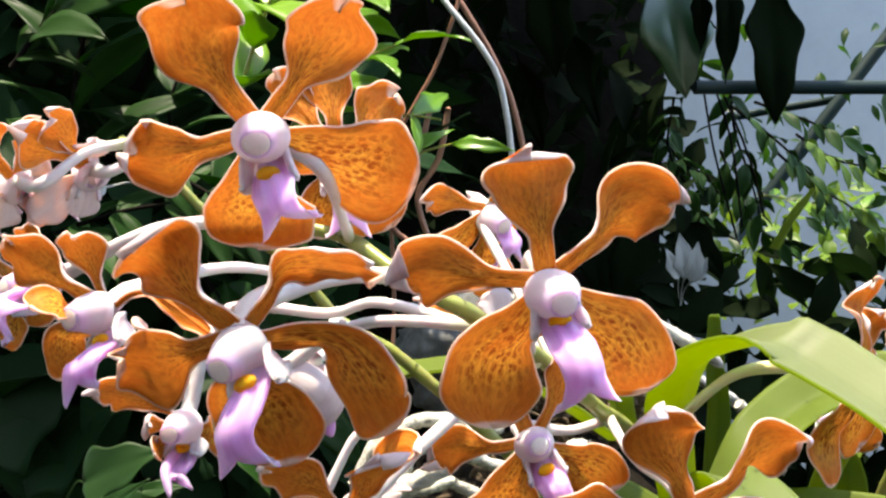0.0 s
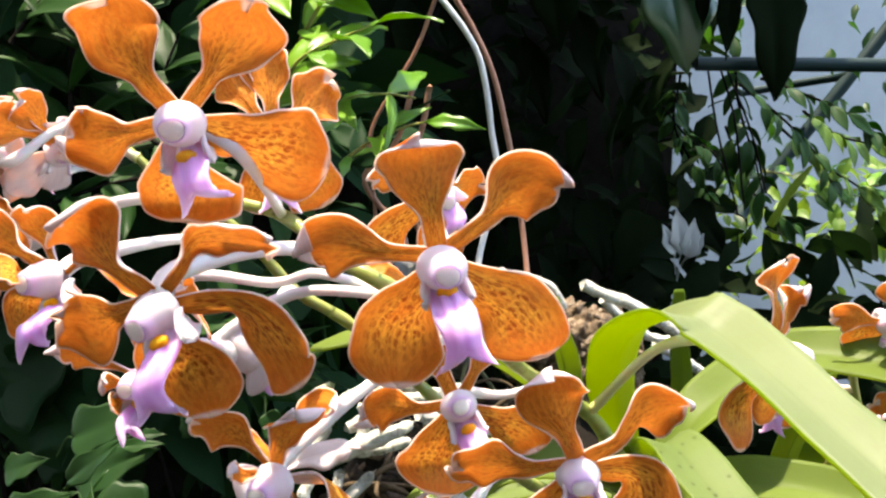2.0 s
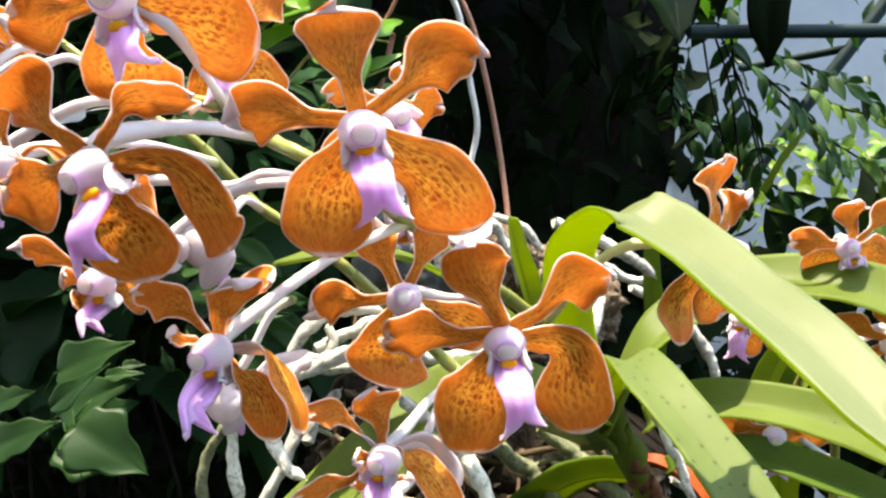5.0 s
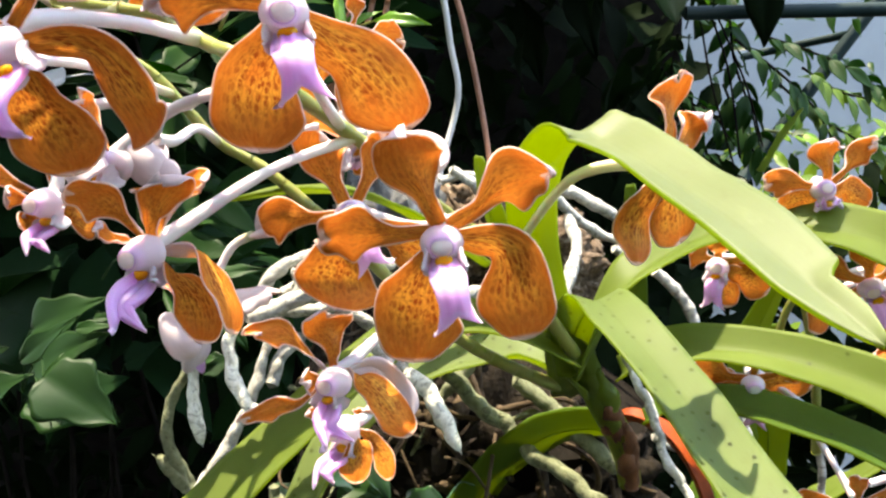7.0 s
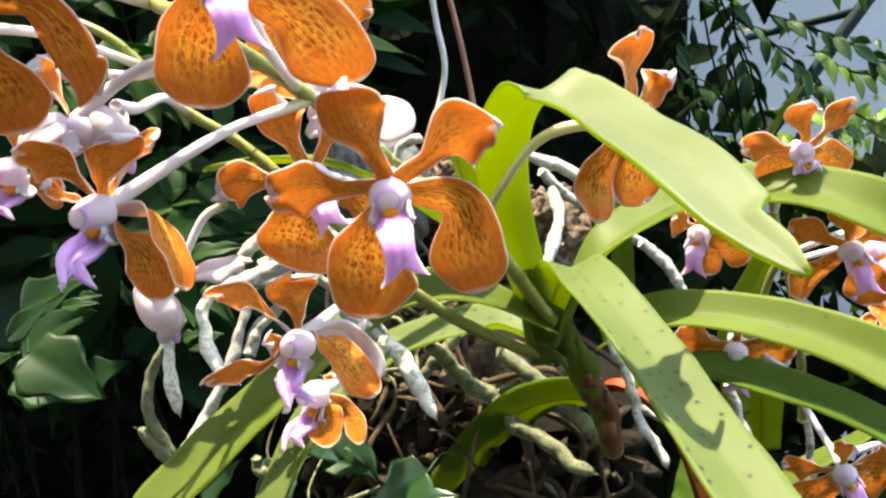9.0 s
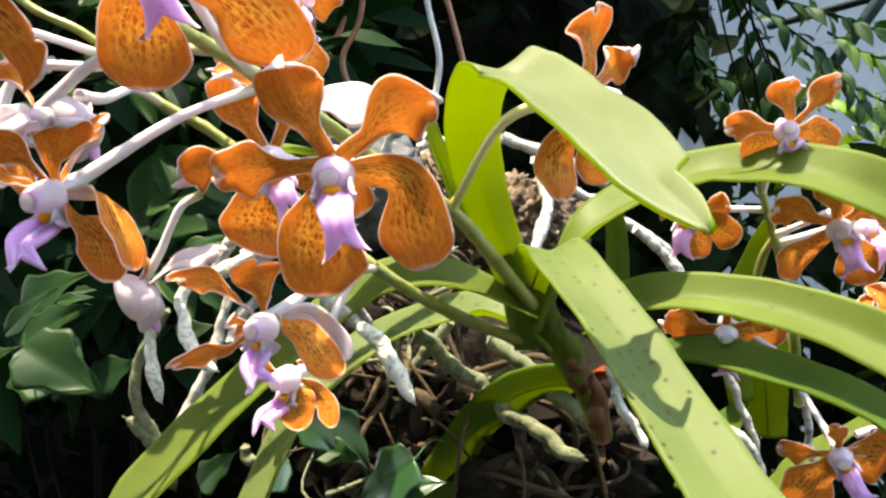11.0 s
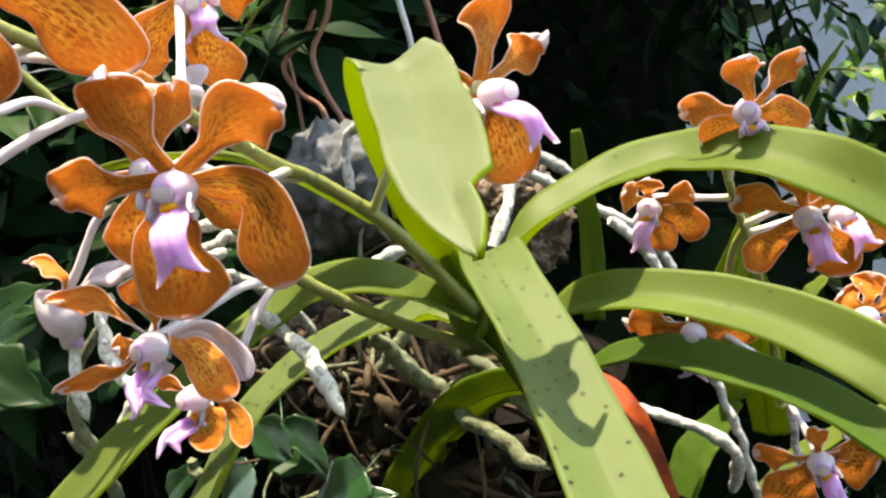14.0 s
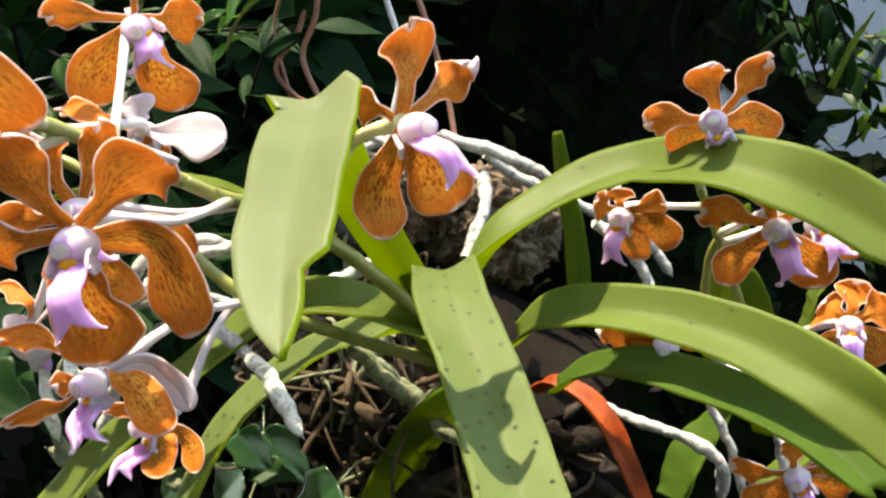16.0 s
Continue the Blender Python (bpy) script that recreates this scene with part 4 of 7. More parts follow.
# flowers of the near sprays
orchid_flower((-0.0312, 0.1530, 1.4076), (0.1279, -0.8315, -0.5406), (-0.2428, -0.1375, 0.9603), [
    ("dorsal", (-14.7, 16.3, -5.4), (3.4, 19.3, -6.0), (-4.1, 26.5, -6.0)),
    ("petal", (10.1, 15.8, -6.0), (20.4, 5.1, -10.8), (22.2, 18.2, -6.0)),
    ("petal", (-26.7, -9.9, -5.8), (-21.0, 4.0, -9.5), (-28.0, 0.2, -6.1)),
    ("sepal", (25.0, -9.0, -3.1), (11.1, -25.5, -5.6), (25.0, -21.5, -2.5)),
    ("sepal", (-0.4, -27.9, -9.0), (-18.6, -19.9, -4.3), (-10.0, -26.3, -1.2))],
    1, ((-4.2, -14.8, 14.7), (7.9, -12.5, 13.9)), (-0.0192, 0.1950, 1.3838), 0, 1, '', stalk=0.0012, cap=(0.7, 2.5, 7.7), bow=((4.5, -6.0, -1.8), (8.6, -14.0, -1.8)))
orchid_flower((0.0230, 0.1536, 1.3798), (0.2235, -0.9322, -0.2847), (-0.1568, 0.0947, 0.9831), [
    ("dorsal", (-10.5, 17.8, -4.1), (6.8, 20.2, -5.7), (-1.6, 24.6, -4.0)),
    ("petal", (17.1, 17.4, -6.6), (21.4, 3.3, -7.2), (29.9, 9.7, -6.0)),
    ("petal", (-26.7, -1.5, -5.7), (-18.2, 10.2, -6.1), (-28.6, 2.3, -6.2)),
    ("sepal", (-1.1, -26.4, -7.8), (-19.0, -16.5, -6.5), (-11.9, -33.2, -4.0)),
    ("sepal", (27.6, -20.7, -4.8), (8.1, -19.8, -1.2), (24.6, -33.6, -6.4))],
    1, ((-4.9, -18.5, 16.8), (8.1, -18.3, 17.3)), (0.0254, 0.2070, 1.3538), -0.004, 2, '', stalk=0.0015, cap=(-0.2, -0.1, 9.1))
orchid_flower((-0.0320, 0.1395, 1.3721), (-0.1044, -0.8719, -0.4784), (-0.4301, 0.1803, 0.8846), [
    ("dorsal", (-14.7, 17.6, -6.7), (3.4, 19.1, -6.0), (-7.5, 23.8, -3.8)),
    ("petal", (11.3, 8.4, -7.4), (11.8, -1.6, -10.2), (25.6, -3.8, -7.4)),
    ("petal", (-32.2, -2.4, -5.9), (-15.9, 7.6, -4.9), (-29.3, 6.4, -6.1)),
    ("sepal", (14.1, -28.6, -5.0), (-2.1, -27.7, -10.1), (6.3, -34.5, -4.0), (9.5, -12.5, -5.0)),
    ("sepal", (-10.4, -27.7, -7.8), (-17.4, -10.3, -1.2), (-16.1, -29.6, -1.2))],
    1, ((-14.9, -16.2, 14.5), (-1.9, -17.4, 14.3)), (-0.0070, 0.1860, 1.3765), 0.002, 3, '', stalk=0.0018, cap=(-2.8, -0.4, 6.5))
orchid_flower((0.0563, 0.1698, 1.3277), (0.0995, -0.9715, -0.2151), (-0.0473, -0.0001, 0.9989), [
    ("dorsal", (-16.0, 19.0, 1.4), (1.4, 18.9, -0.7), (-7.7, 25.7, -0.7)),
    ("petal", (12.1, 16.6, 0.4), (21.3, 4.6, -6.8), (27.2, 12.0, -5.3)),
    ("petal", (-26.4, -5.8, -3.9), (-20.7, 7.3, -0.1), (-29.9, -1.0, -4.2)),
    ("sepal", (2.2, -28.0, -4.9), (-17.7, -20.4, -3.4), (-8.9, -36.0, -2.0)),
    ("sepal", (27.0, -19.7, 0.4), (10.5, -24.3, -5.0), (19.6, -30.0, 1.0), (15.2, -6.6, -2.5))],
    1, ((-3.6, -20.1, 17.5), (8.7, -18.8, 14.6)), (0.0547, 0.2497, 1.3238), -0.004, 4, '', stalk=0.0015, cap=(-0.5, -1.7, 6.5))
orchid_flower((0.0268, 0.2109, 1.3282), (0.2444, -0.9558, -0.1638), (-0.3832, 0.1172, 0.9162), [
    ("dorsal", (-8.5, 22.9, -3.7), (5.9, 17.5, -4.3), (1.2, 26.3, -3.5)),
    ("petal", (-25.1, 1.9, -3.7), (-17.1, 11.4, -4.8), (-27.4, 5.6, -3.1)),
    ("sepal", (-5.5, -29.2, -8.7), (-18.7, -8.8, -1.6), (-15.3, -25.6, 0.4)),
    ("sepal", (23.2, -19.6, -3.9), (8.4, -22.0, -3.9), (18.2, -27.9, -3.9)),
    ("petal", (11.1, 17.5, -3.9), (20.3, 11.0, -3.9), (19.0, 19.2, -3.9))],
    1, ((-5.3, -16.8, 9.9), (6.4, -15.9, 10.8)), (0.0579, 0.2563, 1.3208), -0.003, 5, '', stalk=0.0015, cap=(0.5, 2.6, 6.5))
orchid_flower((-0.0169, 0.1690, 1.3248), (-0.4021, -0.8645, -0.3016), (-0.2000, -0.0300, 0.9800), [
    ("dorsal", (7.1, 15.5, 3.1), (13.3, 10.0, -8.2), (12.0, 15.7, -1.9), (4.6, 7.0, -0.6)),
    ("petal", (-8.2, 11.4, 5.3), (-3.4, 16.2, -0.7), (-10.9, 18.7, 7.3), (-2.1, 6.6, 0.8)),
    ("petal", (1.8, 7.1, 12.5), (0.3, 10.3, 10.2), (2.5, 9.7, 13.8)),
    ("sepal", (17.9, -20.2, -3.8), (18.8, -13.8, 3.5), (20.6, -23.4, 4.7), (12.3, -5.6, -4.1)),
    ("sepal", (11.2, -21.4, -2.3), (7.2, -14.5, 5.2), (10.6, -25.1, 5.8), (7.1, -8.5, 1.6)),
    ("petal", (4.5, 10.2, -12.8), (13.7, 10.9, -13.3), (15.6, 9.2, -11.6), (1.9, 3.6, -5.3))],
    1, ((4.0, -13.0, 22.8), (5.7, -16.7, 15.8)), (0.0290, 0.2115, 1.3510), 0.003, 6, '', stalk=0.0015, cap=(2.3, 0.1, 9.2))
orchid_flower((0.0197, 0.2130, 1.2787), (-0.5530, -0.7842, -0.2815), (-0.1000, 0.0000, 1.0000), [
    ("petal", (-5.0, 16.4, 11.5), (-7.0, 21.7, 6.7), (-7.4, 23.2, 19.4), (-3.4, 9.7, 4.1)),
    ("dorsal", (-5.7, 17.4, 1.6), (-0.9, 12.1, -13.6), (-1.9, 18.3, -6.6), (-1.5, 6.1, -4.1)),
    ("petal", (1.3, 0.2, 10.5), (-0.4, 6.1, 7.8), (2.3, 5.4, 13.6)),
    ("sepal", (15.4, -10.3, -10.5), (13.1, -10.0, 1.3), (20.9, -21.1, -4.5), (6.9, -1.4, -3.6)),
    ("sepal", (5.3, -13.8, -12.3), (11.6, -14.2, -19.5), (11.7, -22.4, -15.2), (4.9, -3.3, -11.9)),
    ("petal", (-8.9, -4.3, 19.2), (-9.2, -0.1, 15.9), (-12.9, -1.8, 26.7), (-5.0, -4.0, 11.1))],
    1, ((8.4, -14.5, 18.7), (11.6, -16.7, 9.1)), (0.0457, 0.2677, 1.2850), 0.004, 7, 'smaller orange orchid flower seen sideways with long lilac lip', stalk=0.0015, cap=(5.2, 1.0, 8.6))
orchid_flower((-0.0412, 0.2050, 1.3467), (-0.8018, -0.5345, -0.2673), (0.0000, 0.1000, 1.0000), [
    ("petal", (-5.8, 16.9, 6.8), (-8.7, 14.1, -1.4), (-4.5, 19.6, 2.5), (-3.2, 5.7, 0.5)),
    ("sepal", (3.5, 4.5, 3.3), (6.1, -3.8, 7.8), (4.1, -2.2, 14.5), (2.1, -0.7, 2.3)),
    ("sepal", (4.6, -8.3, -7.9), (-2.1, 0.2, -9.9), (4.9, -5.9, -12.4), (1.6, -1.6, -4.1))],
    1, ((3.0, -6.6, 5.6), (2.4, -8.1, 2.9)), (0.0140, 0.1890, 1.3640), 0, 27, 'orange orchid flower turned away with pale sepal backs', stalk=0.0015, cap=(0.3, -1.2, 3.4), bow=((2.7, 2.9, -6.6), (8.2, 6.6, -15.6), (19.4, 7.8, -26.0)))
nodding_flower((-0.0335, 0.2080, 1.3450), (-0.0282, 0.2600, 1.3500), "white back of a nodding orchid flower in the sun", 0.80, False)
orchid_flower((0.1220, 0.2263, 1.3427), (0.5470, -0.8348, 0.0624), (-0.1912, -0.0520, 0.9802), [
    ("dorsal", (1.1, 17.6, -1.8), (17.8, 18.0, -6.0), (11.3, 25.6, -1.2)),
    ("petal", (19.8, 12.1, -9.4), (26.6, 2.4, -10.3), (28.1, 9.6, -7.7)),
    ("petal", (-5.8, 2.8, -6.0), (-6.4, 12.5, -6.0), (-11.1, 10.1, -6.0)),
    ("sepal", (-5.4, -21.3, -6.0), (-17.2, -14.1, -5.5), (-15.2, -29.0, -3.9)),
    ("sepal", (16.0, -15.7, -6.0), (-3.5, -17.9, -6.0), (11.0, -29.2, -10.8))],
    1, ((0.4, -20.2, 17.5), (12.3, -20.5, 14.3)), (0.0743, 0.2720, 1.3048), 0.012, 8, 'orange orchid flower turned aside above the strap leaves', stalk=0.0017, skin=M_PALESTALK, cap=(3.7, -3.2, 9.5))
orchid_flower((0.2137, 0.3327, 1.3266), (0.1585, -0.9529, -0.2585), (0.0552, 0.1053, 0.9929), [
    ("dorsal", (-12.3, 14.3, 0.4), (2.0, 19.9, -2.0), (-4.0, 21.6, 0.8)),
    ("petal", (8.3, 20.4, -3.3), (15.0, 12.3, -1.8), (17.6, 20.9, -3.6)),
    ("petal", (-24.3, -3.8, -1.9), (-18.9, 7.3, -2.5), (-25.2, -1.0, -4.3)),
    ("sepal", (15.1, 4.7, -4.1), (10.9, -7.0, -2.5), (25.3, -7.3, -4.5)),
    ("sepal", -141, 0.0212, 0.0143, -9, -0.1, 0, 0)],
    1, ((-6.0, -3.0, 9.4), (1.3, -3.0, 10.1)), (0.2070, 0.3502, 1.2990), 0, 9, '', stalk=0.0015, cap=(-3.8, 2.3, 6.5))
orchid_flower((0.2305, 0.3244, 1.2864), (-0.0285, -0.9107, -0.4120), (-0.4382, 0.0733, 0.8959), [
    ("petal", (-17.8, 9.1, -3.9), (-7.1, 19.3, -3.9), (-20.4, 17.0, -4.7)),
    ("sepal", (-13.8, -14.0, -6.3), (-29.6, -5.7, -1.3), (-29.3, -13.1, 0.9)),
    ("sepal", (9.0, -28.8, -4.9), (-8.3, -26.2, -5.3), (-2.1, -36.2, -2.4)),
    ("dorsal", 73, 0.0201, 0.0148, -9, -0.12, 0, 0),
    ("petal", 6, 0.0181, 0.0149, -9, -0.12, 0, 0)],
    1, ((-8.7, -13.2, 15.1), (4.3, -20.9, 13.0)), (0.2123, 0.3515, 1.2793), 0, 10, '', stalk=0.0015, cap=(-0.7, -0.1, 6.5))
orchid_flower((0.1747, 0.3542, 1.2911), (-0.3923, -0.9106, -0.1297), (-0.0405, -0.1238, 0.9915), [
    ("sepal", -28, 0.0258, 0.0139, -9, -0.1, -0.1, 0),
    ("sepal", -80, 0.0234, 0.0134, -9, -0.1, 0, 0),
    ("petal", 159, 0.0131, 0.0120, -9, -0.12, 0, 0),
    ("dorsal", 89, 0.0101, 0.0118, -9, -0.12, 0, 0),
    ("petal", 9, 0.0185, 0.0120, -9, -0.12, 0, 0)],
    1, (0.008, 0.012, 1.0), (0.2091, 0.3508, 1.2911), 0, 11, '', stalk=0.0015)
orchid_flower((0.1887, 0.3410, 1.2387), (-0.1587, -0.9486, -0.2738), (-0.0433, -0.2703, 0.9618), [
    ("petal", 175, 0.0274, 0.0170, -9, 0, 0, 0),
    ("sepal", -162, 0.0178, 0.0133, -9, -0.1, 0, 0),
    ("dorsal", 87, 0.0164, 0.0117, -9, -0.12, 0, 0),
    ("sepal", -11, 0.0275, 0.0146, -9, -0.1, 0, 0),
    ("petal", 17, 0.0232, 0.0136, -9, -0.12, 0, 0)],
    1, (0.009, 0.01, 1.0), (0.2239, 0.3300, 1.2201), 0, 12, '', stalk=0.0015)
orchid_flower((0.2339, 0.3311, 1.1838), (-0.0884, -0.9714, -0.2205), (-0.5196, -0.1439, 0.8422), [
    ("dorsal", 60, 0.0133, 0.0092, -9, -0.12, 0, 0),
    ("petal", 155, 0.0227, 0.0107, -9, -0.12, 0, 0),
    ("sepal", -143, 0.0365, 0.0222, -9, -0.1, 0, 0),
    ("sepal", -43, 0.0250, 0.0250, -9, -0.1, 0, 0),
    ("petal", -21, 0.0217, 0.0142, -9, -0.12, 0, 0)],
    1, (0.011, 0.01, 1.0), (0.2255, 0.3588, 1.2062), 0, 13, '', stalk=0.0015)
orchid_flower((0.0185, 0.2696, 1.3875), (0.6328, -0.7179, -0.2900), (-0.3276, -0.5876, 0.7398), [
    ("petal", (-19.5, 15.1, -2.0), (-9.4, 17.0, -2.0), (-20.5, 19.9, -2.0)),
    ("petal", (13.6, -4.1, -2.0), (6.5, -16.4, -2.0), (18.0, -15.6, -2.0)),
    ("sepal", (-23.4, -13.7, -2.0), (-25.4, 3.7, -2.0), (-31.2, -12.4, -2.0)),
    ("sepal", (-2.1, -31.0, -2.0), (-15.1, -17.8, -2.0), (-11.0, -34.7, -2.0)),
    ("dorsal", (5.3, 9.9, -2.0), (10.8, 4.9, -2.0), (10.1, 9.3, -2.0))],
    1, ((-14.7, -7.4, 13.0), (-1.8, -17.5, 13.0)), (0.0351, 0.2200, 1.3448), 0, 14, '', stalk=0.0015, cap=(-2.9, -1.3, 9.5))
orchid_flower((-0.0231, 0.2038, 1.4034), (0.2931, -0.9561, -0.0062), (-0.0128, -0.0104, 0.9999), [
    ("dorsal", 94, 0.0262, 0.0130, -9, -0.1, 0, 0.2),
    ("petal", 45, 0.0229, 0.0152, -9, -0.1, 0, 0.3),
    ("sepal", -50, 0.0230, 0.0153, -9, -0.1, 0, 0),
    ("sepal", -106, 0.0204, 0.0112, -9, -0.1, 0, 0),
    ("petal", 124, 0.0249, 0.0107, -9, -0.12, 0, 0)],
    1, (0.008, 0.012, 1.0), (-0.0210, 0.1956, 1.3842), 0, 15, '', stalk=0.0015)
orchid_flower((-0.0719, 0.1800, 1.3700), (-0.3015, -0.9045, -0.3015), (-0.4500, 0.1000, 0.9000), [
    ("petal", (0.2, 16.0, 0.2), (3.8, 10.2, -5.1), (4.3, 18.2, 0.3), (0.1, 5.2, -1.8)),
    ("petal", (-19.8, 20.8, -0.0), (-5.1, 21.6, -0.2), (-13.7, 24.4, -1.0), (-4.9, 6.4, -0.7)),
    ("petal", (13.5, -3.0, -3.6), (12.6, -6.0, -0.6), (22.3, -18.5, 0.8), (7.5, -0.5, -1.2)),
    ("sepal", (-0.2, 3.9, 10.7), (-3.9, 11.8, 9.3), (-2.8, 8.8, 13.5)),
    ("sepal", (-10.8, -3.4, 0.9), (-18.8, 0.1, 4.2), (-18.6, -8.8, 5.1))],
    1, ((-9.4, -13.5, 16.9), (-3.7, -13.3, 12.1)), (-0.0420, 0.2550, 1.3665), 0.004, 16, '', stalk=0.0015, cap=(-1.1, 2.6, 9.0))
orchid_flower((-0.1102, 0.2187, 1.3698), (-0.3743, -0.9273, -0.0024), (-0.8649, 0.3481, 0.3616), [
    ("dorsal", 28, 0.0156, 0.0112, -9, -0.12, 0, 0),
    ("petal", 91, 0.0277, 0.0131, -9, -0.12, 0, 0),
    ("sepal", -141, 0.0123, 0.0102, -9, -0.1, 0, 0),
    ("sepal", 163, 0.0260, 0.0102, -9, -0.1, 0, 0),
    ("petal", -49, 0.0115, 0.0098, -9, -0.12, 0, 0)],
    1, (0.013, 0.012, 1.1), (-0.0336, 0.2000, 1.3869), 0.007, 17, '', stalk=0.0018)
orchid_flower((-0.0671, 0.2165, 1.3328), (-0.3523, -0.8858, -0.3020), (-0.2800, 0.0000, 0.9600), [
    ("petal", (-6.8, 11.9, 10.6), (-6.2, 20.3, 10.9), (-9.4, 18.7, 15.0), (-3.8, 7.7, 4.3)),
    ("dorsal", (-0.8, 14.2, -4.1), (3.0, 11.0, -9.8), (2.1, 14.7, -7.9), (-0.6, 4.8, -4.6)),
    ("petal", (-1.3, 3.3, 11.8), (1.4, 8.9, 11.7), (3.6, 8.2, 15.3)),
    ("sepal", (-6.7, -6.5, 7.4), (-4.4, -0.4, 7.3), (-3.0, -2.4, 11.5)),
    ("sepal", (0.6, -5.0, -7.8), (1.4, -15.4, -6.1), (4.3, -10.7, -8.5))],
    1, ((3.8, -11.5, 19.0), (5.8, -13.6, 14.0)), (0.0180, 0.1960, 1.3600), 0.003, 18, '', stalk=0.0015, cap=(3.6, 1.3, 9.9), bow=((10.8, 21.0, -18.9), (37.4, 10.5, -28.7), (55.1, 10.6, -28.3)))
orchid_flower((-0.1038, 0.2503, 1.4001), (-0.8008, 0.5932, 0.0827), (0.1152, 0.0170, 0.9932), [
    ("dorsal", 38, 0.0241, -0.0126, -9, -0.12, 0, 0),
    ("petal", 19, 0.0305, -0.0122, -9, -0.12, 0, 0),
    ("petal", 86, 0.0095, 0.0122, -9, -0.12, 0, 0),
    ("sepal", -49, 0.0216, 0.0114, 10, 0.1, 0, 0.6),
    ("sepal", -85, 0.0148, 0.0105, 10, 0.1, 0, 0.6)],
    1, (0.01, 0.01, 1.0), (-0.0781, 0.2482, 1.3966), 0.004, 19, 'orange orchid flower seen from its pale pink back', stalk=0.0015)
orchid_flower((-0.1213, 0.2385, 1.3967), (-0.9240, 0.3742, 0.0785), (-0.1509, -0.5455, 0.8244), [
    ("dorsal", 134, 0.0188, -0.0124, -9, -0.12, 0, 0),
    ("petal", 75, 0.0234, -0.0120, -9, -0.12, 0, 0),
    ("sepal", -38, 0.0141, 0.0113, 10, 0.1, 0, 0.6),
    ("sepal", -106, 0.0210, 0.0104, 10, 0.1, 0, 0.6),
    ("petal", -163, 0.0116, 0.0096, -9, -0.12, 0, 0)],
    1, (0.01, 0.01, 1.0), (-0.0926, 0.2497, 1.4082), 0.003, 20, 'orange orchid flower seen from its pale pink back', stalk=0.0015)
nodding_flower((-0.0454, 0.2593, 1.2794), (-0.0184, 0.2650, 1.3160), "pale pink orchid flower nodding with its back to the light")
orchid_flower((0.0227, 0.2560, 1.3493), (-0.4528, 0.8554, -0.2516), (0.0500, 0.0000, 1.0000), [
    ("petal", (15.8, 5.3, -0.1), (19.9, 13.4, 6.8), (27.1, 9.9, 7.0)),
    ("sepal", (-3.7, 9.8, 2.3), (6.9, 9.9, 3.2), (2.9, 12.4, 2.7)),
    ("sepal", (-13.7, -12.5, -10.8), (-21.2, 0.4, -11.4), (-26.2, -9.7, -15.9)),
    ("sepal", (-7.5, -5.5, 4.6), (1.1, -7.2, 5.0), (-5.2, -9.8, 4.7))],
    1, ((1.0, -4.8, 15.9), (-1.6, -5.3, 14.7)), (0.0270, 0.2091, 1.3523), 0, 22, 'orange orchid flower seen from its pale pink back', stalk=0.0015, cap=(0.2, 0.7, 9.3))
orchid_flower((0.2633, 0.3631, 1.2356), (-0.0920, -0.9615, 0.2588), (0.1073, 0.2488, 0.9626), [
    ("petal", 144, 0.0128, 0.0172, -9, -0.12, 0, 0),
    ("dorsal", 80, 0.0169, 0.0148, -9, -0.12, 0, 0),
    ("sepal", -107, 0.0183, 0.0162, -9, -0.1, 0, 0),
    ("sepal", -49, 0.0217, 0.0162, -9, -0.1, 0, 0),
    ("petal", 25, 0.0177, 0.0172, -9, -0.12, 0, 0)],
    1, (0.008, 0.012, 1.0), (0.2226, 0.3556, 1.2312), 0, 23, '', stalk=0.0015)
orchid_flower((0.2490, 0.3461, 1.2836), (0.1127, -0.9935, 0.0134), (-0.2447, -0.0146, 0.9695), [
    ("petal", 113, 0.0124, 0.0158, -9, -0.12, 0, 0),
    ("dorsal", 56, 0.0148, 0.0120, -9, -0.12, 0, 0),
    ("sepal", -104, 0.0184, 0.0150, -9, -0.1, 0, 0),
    ("sepal", -50, 0.0258, 0.0150, -9, -0.1, 0, 0),
    ("petal", 0, 0.0213, 0.0158, -9, -0.12, 0, 0)],
    1, (0.01, 0.009, 1.0), (0.2134, 0.3518, 1.2754), 0, 24, '', stalk=0.0015)
orchid_flower((0.0205, 0.2360, 1.2541), (-0.5997, -0.7497, -0.2799), (-0.1000, 0.0000, 1.0000), [
    ("sepal", (7.9, -9.2, 0.6), (3.0, -5.9, 9.4), (7.8, -14.6, 10.0), (5.0, -3.7, 1.9)),
    ("sepal", (7.9, -11.7, -6.8), (6.9, -13.5, -0.2), (11.6, -19.3, -0.3), (4.4, -5.3, -2.6)),
    ("petal", (-4.1, 7.7, 9.8), (-3.2, 9.9, 5.9), (-5.0, 11.3, 12.4)),
    ("dorsal", (-2.1, 2.2, -4.0), (0.5, -2.0, -8.0), (-0.3, 1.8, -8.2))],
    1, ((3.1, -9.3, 23.5), (4.8, -11.4, 17.1)), (0.0426, 0.2675, 1.2880), 0.004, 25, 'pale pink back of a small orange orchid flower', stalk=0.0015, cap=(1.6, 2.1, 8.8))
# flower stems of the farther spray
flower_stem([(0.2266, 0.3600, 1.1962), (0.2221, 0.3550, 1.2361), (0.2144, 0.3520, 1.2714), (0.2060, 0.3500, 1.3029), (0.2050, 0.3500, 1.3131)], [0.0022, 0.0019, 0.0016])
flower_stem([(0.2048, 0.3700, 1.2333), (0.2086, 0.3600, 1.2652), (0.2140, 0.3550, 1.2788)], [0.0022, 0.0019, 0.0016])
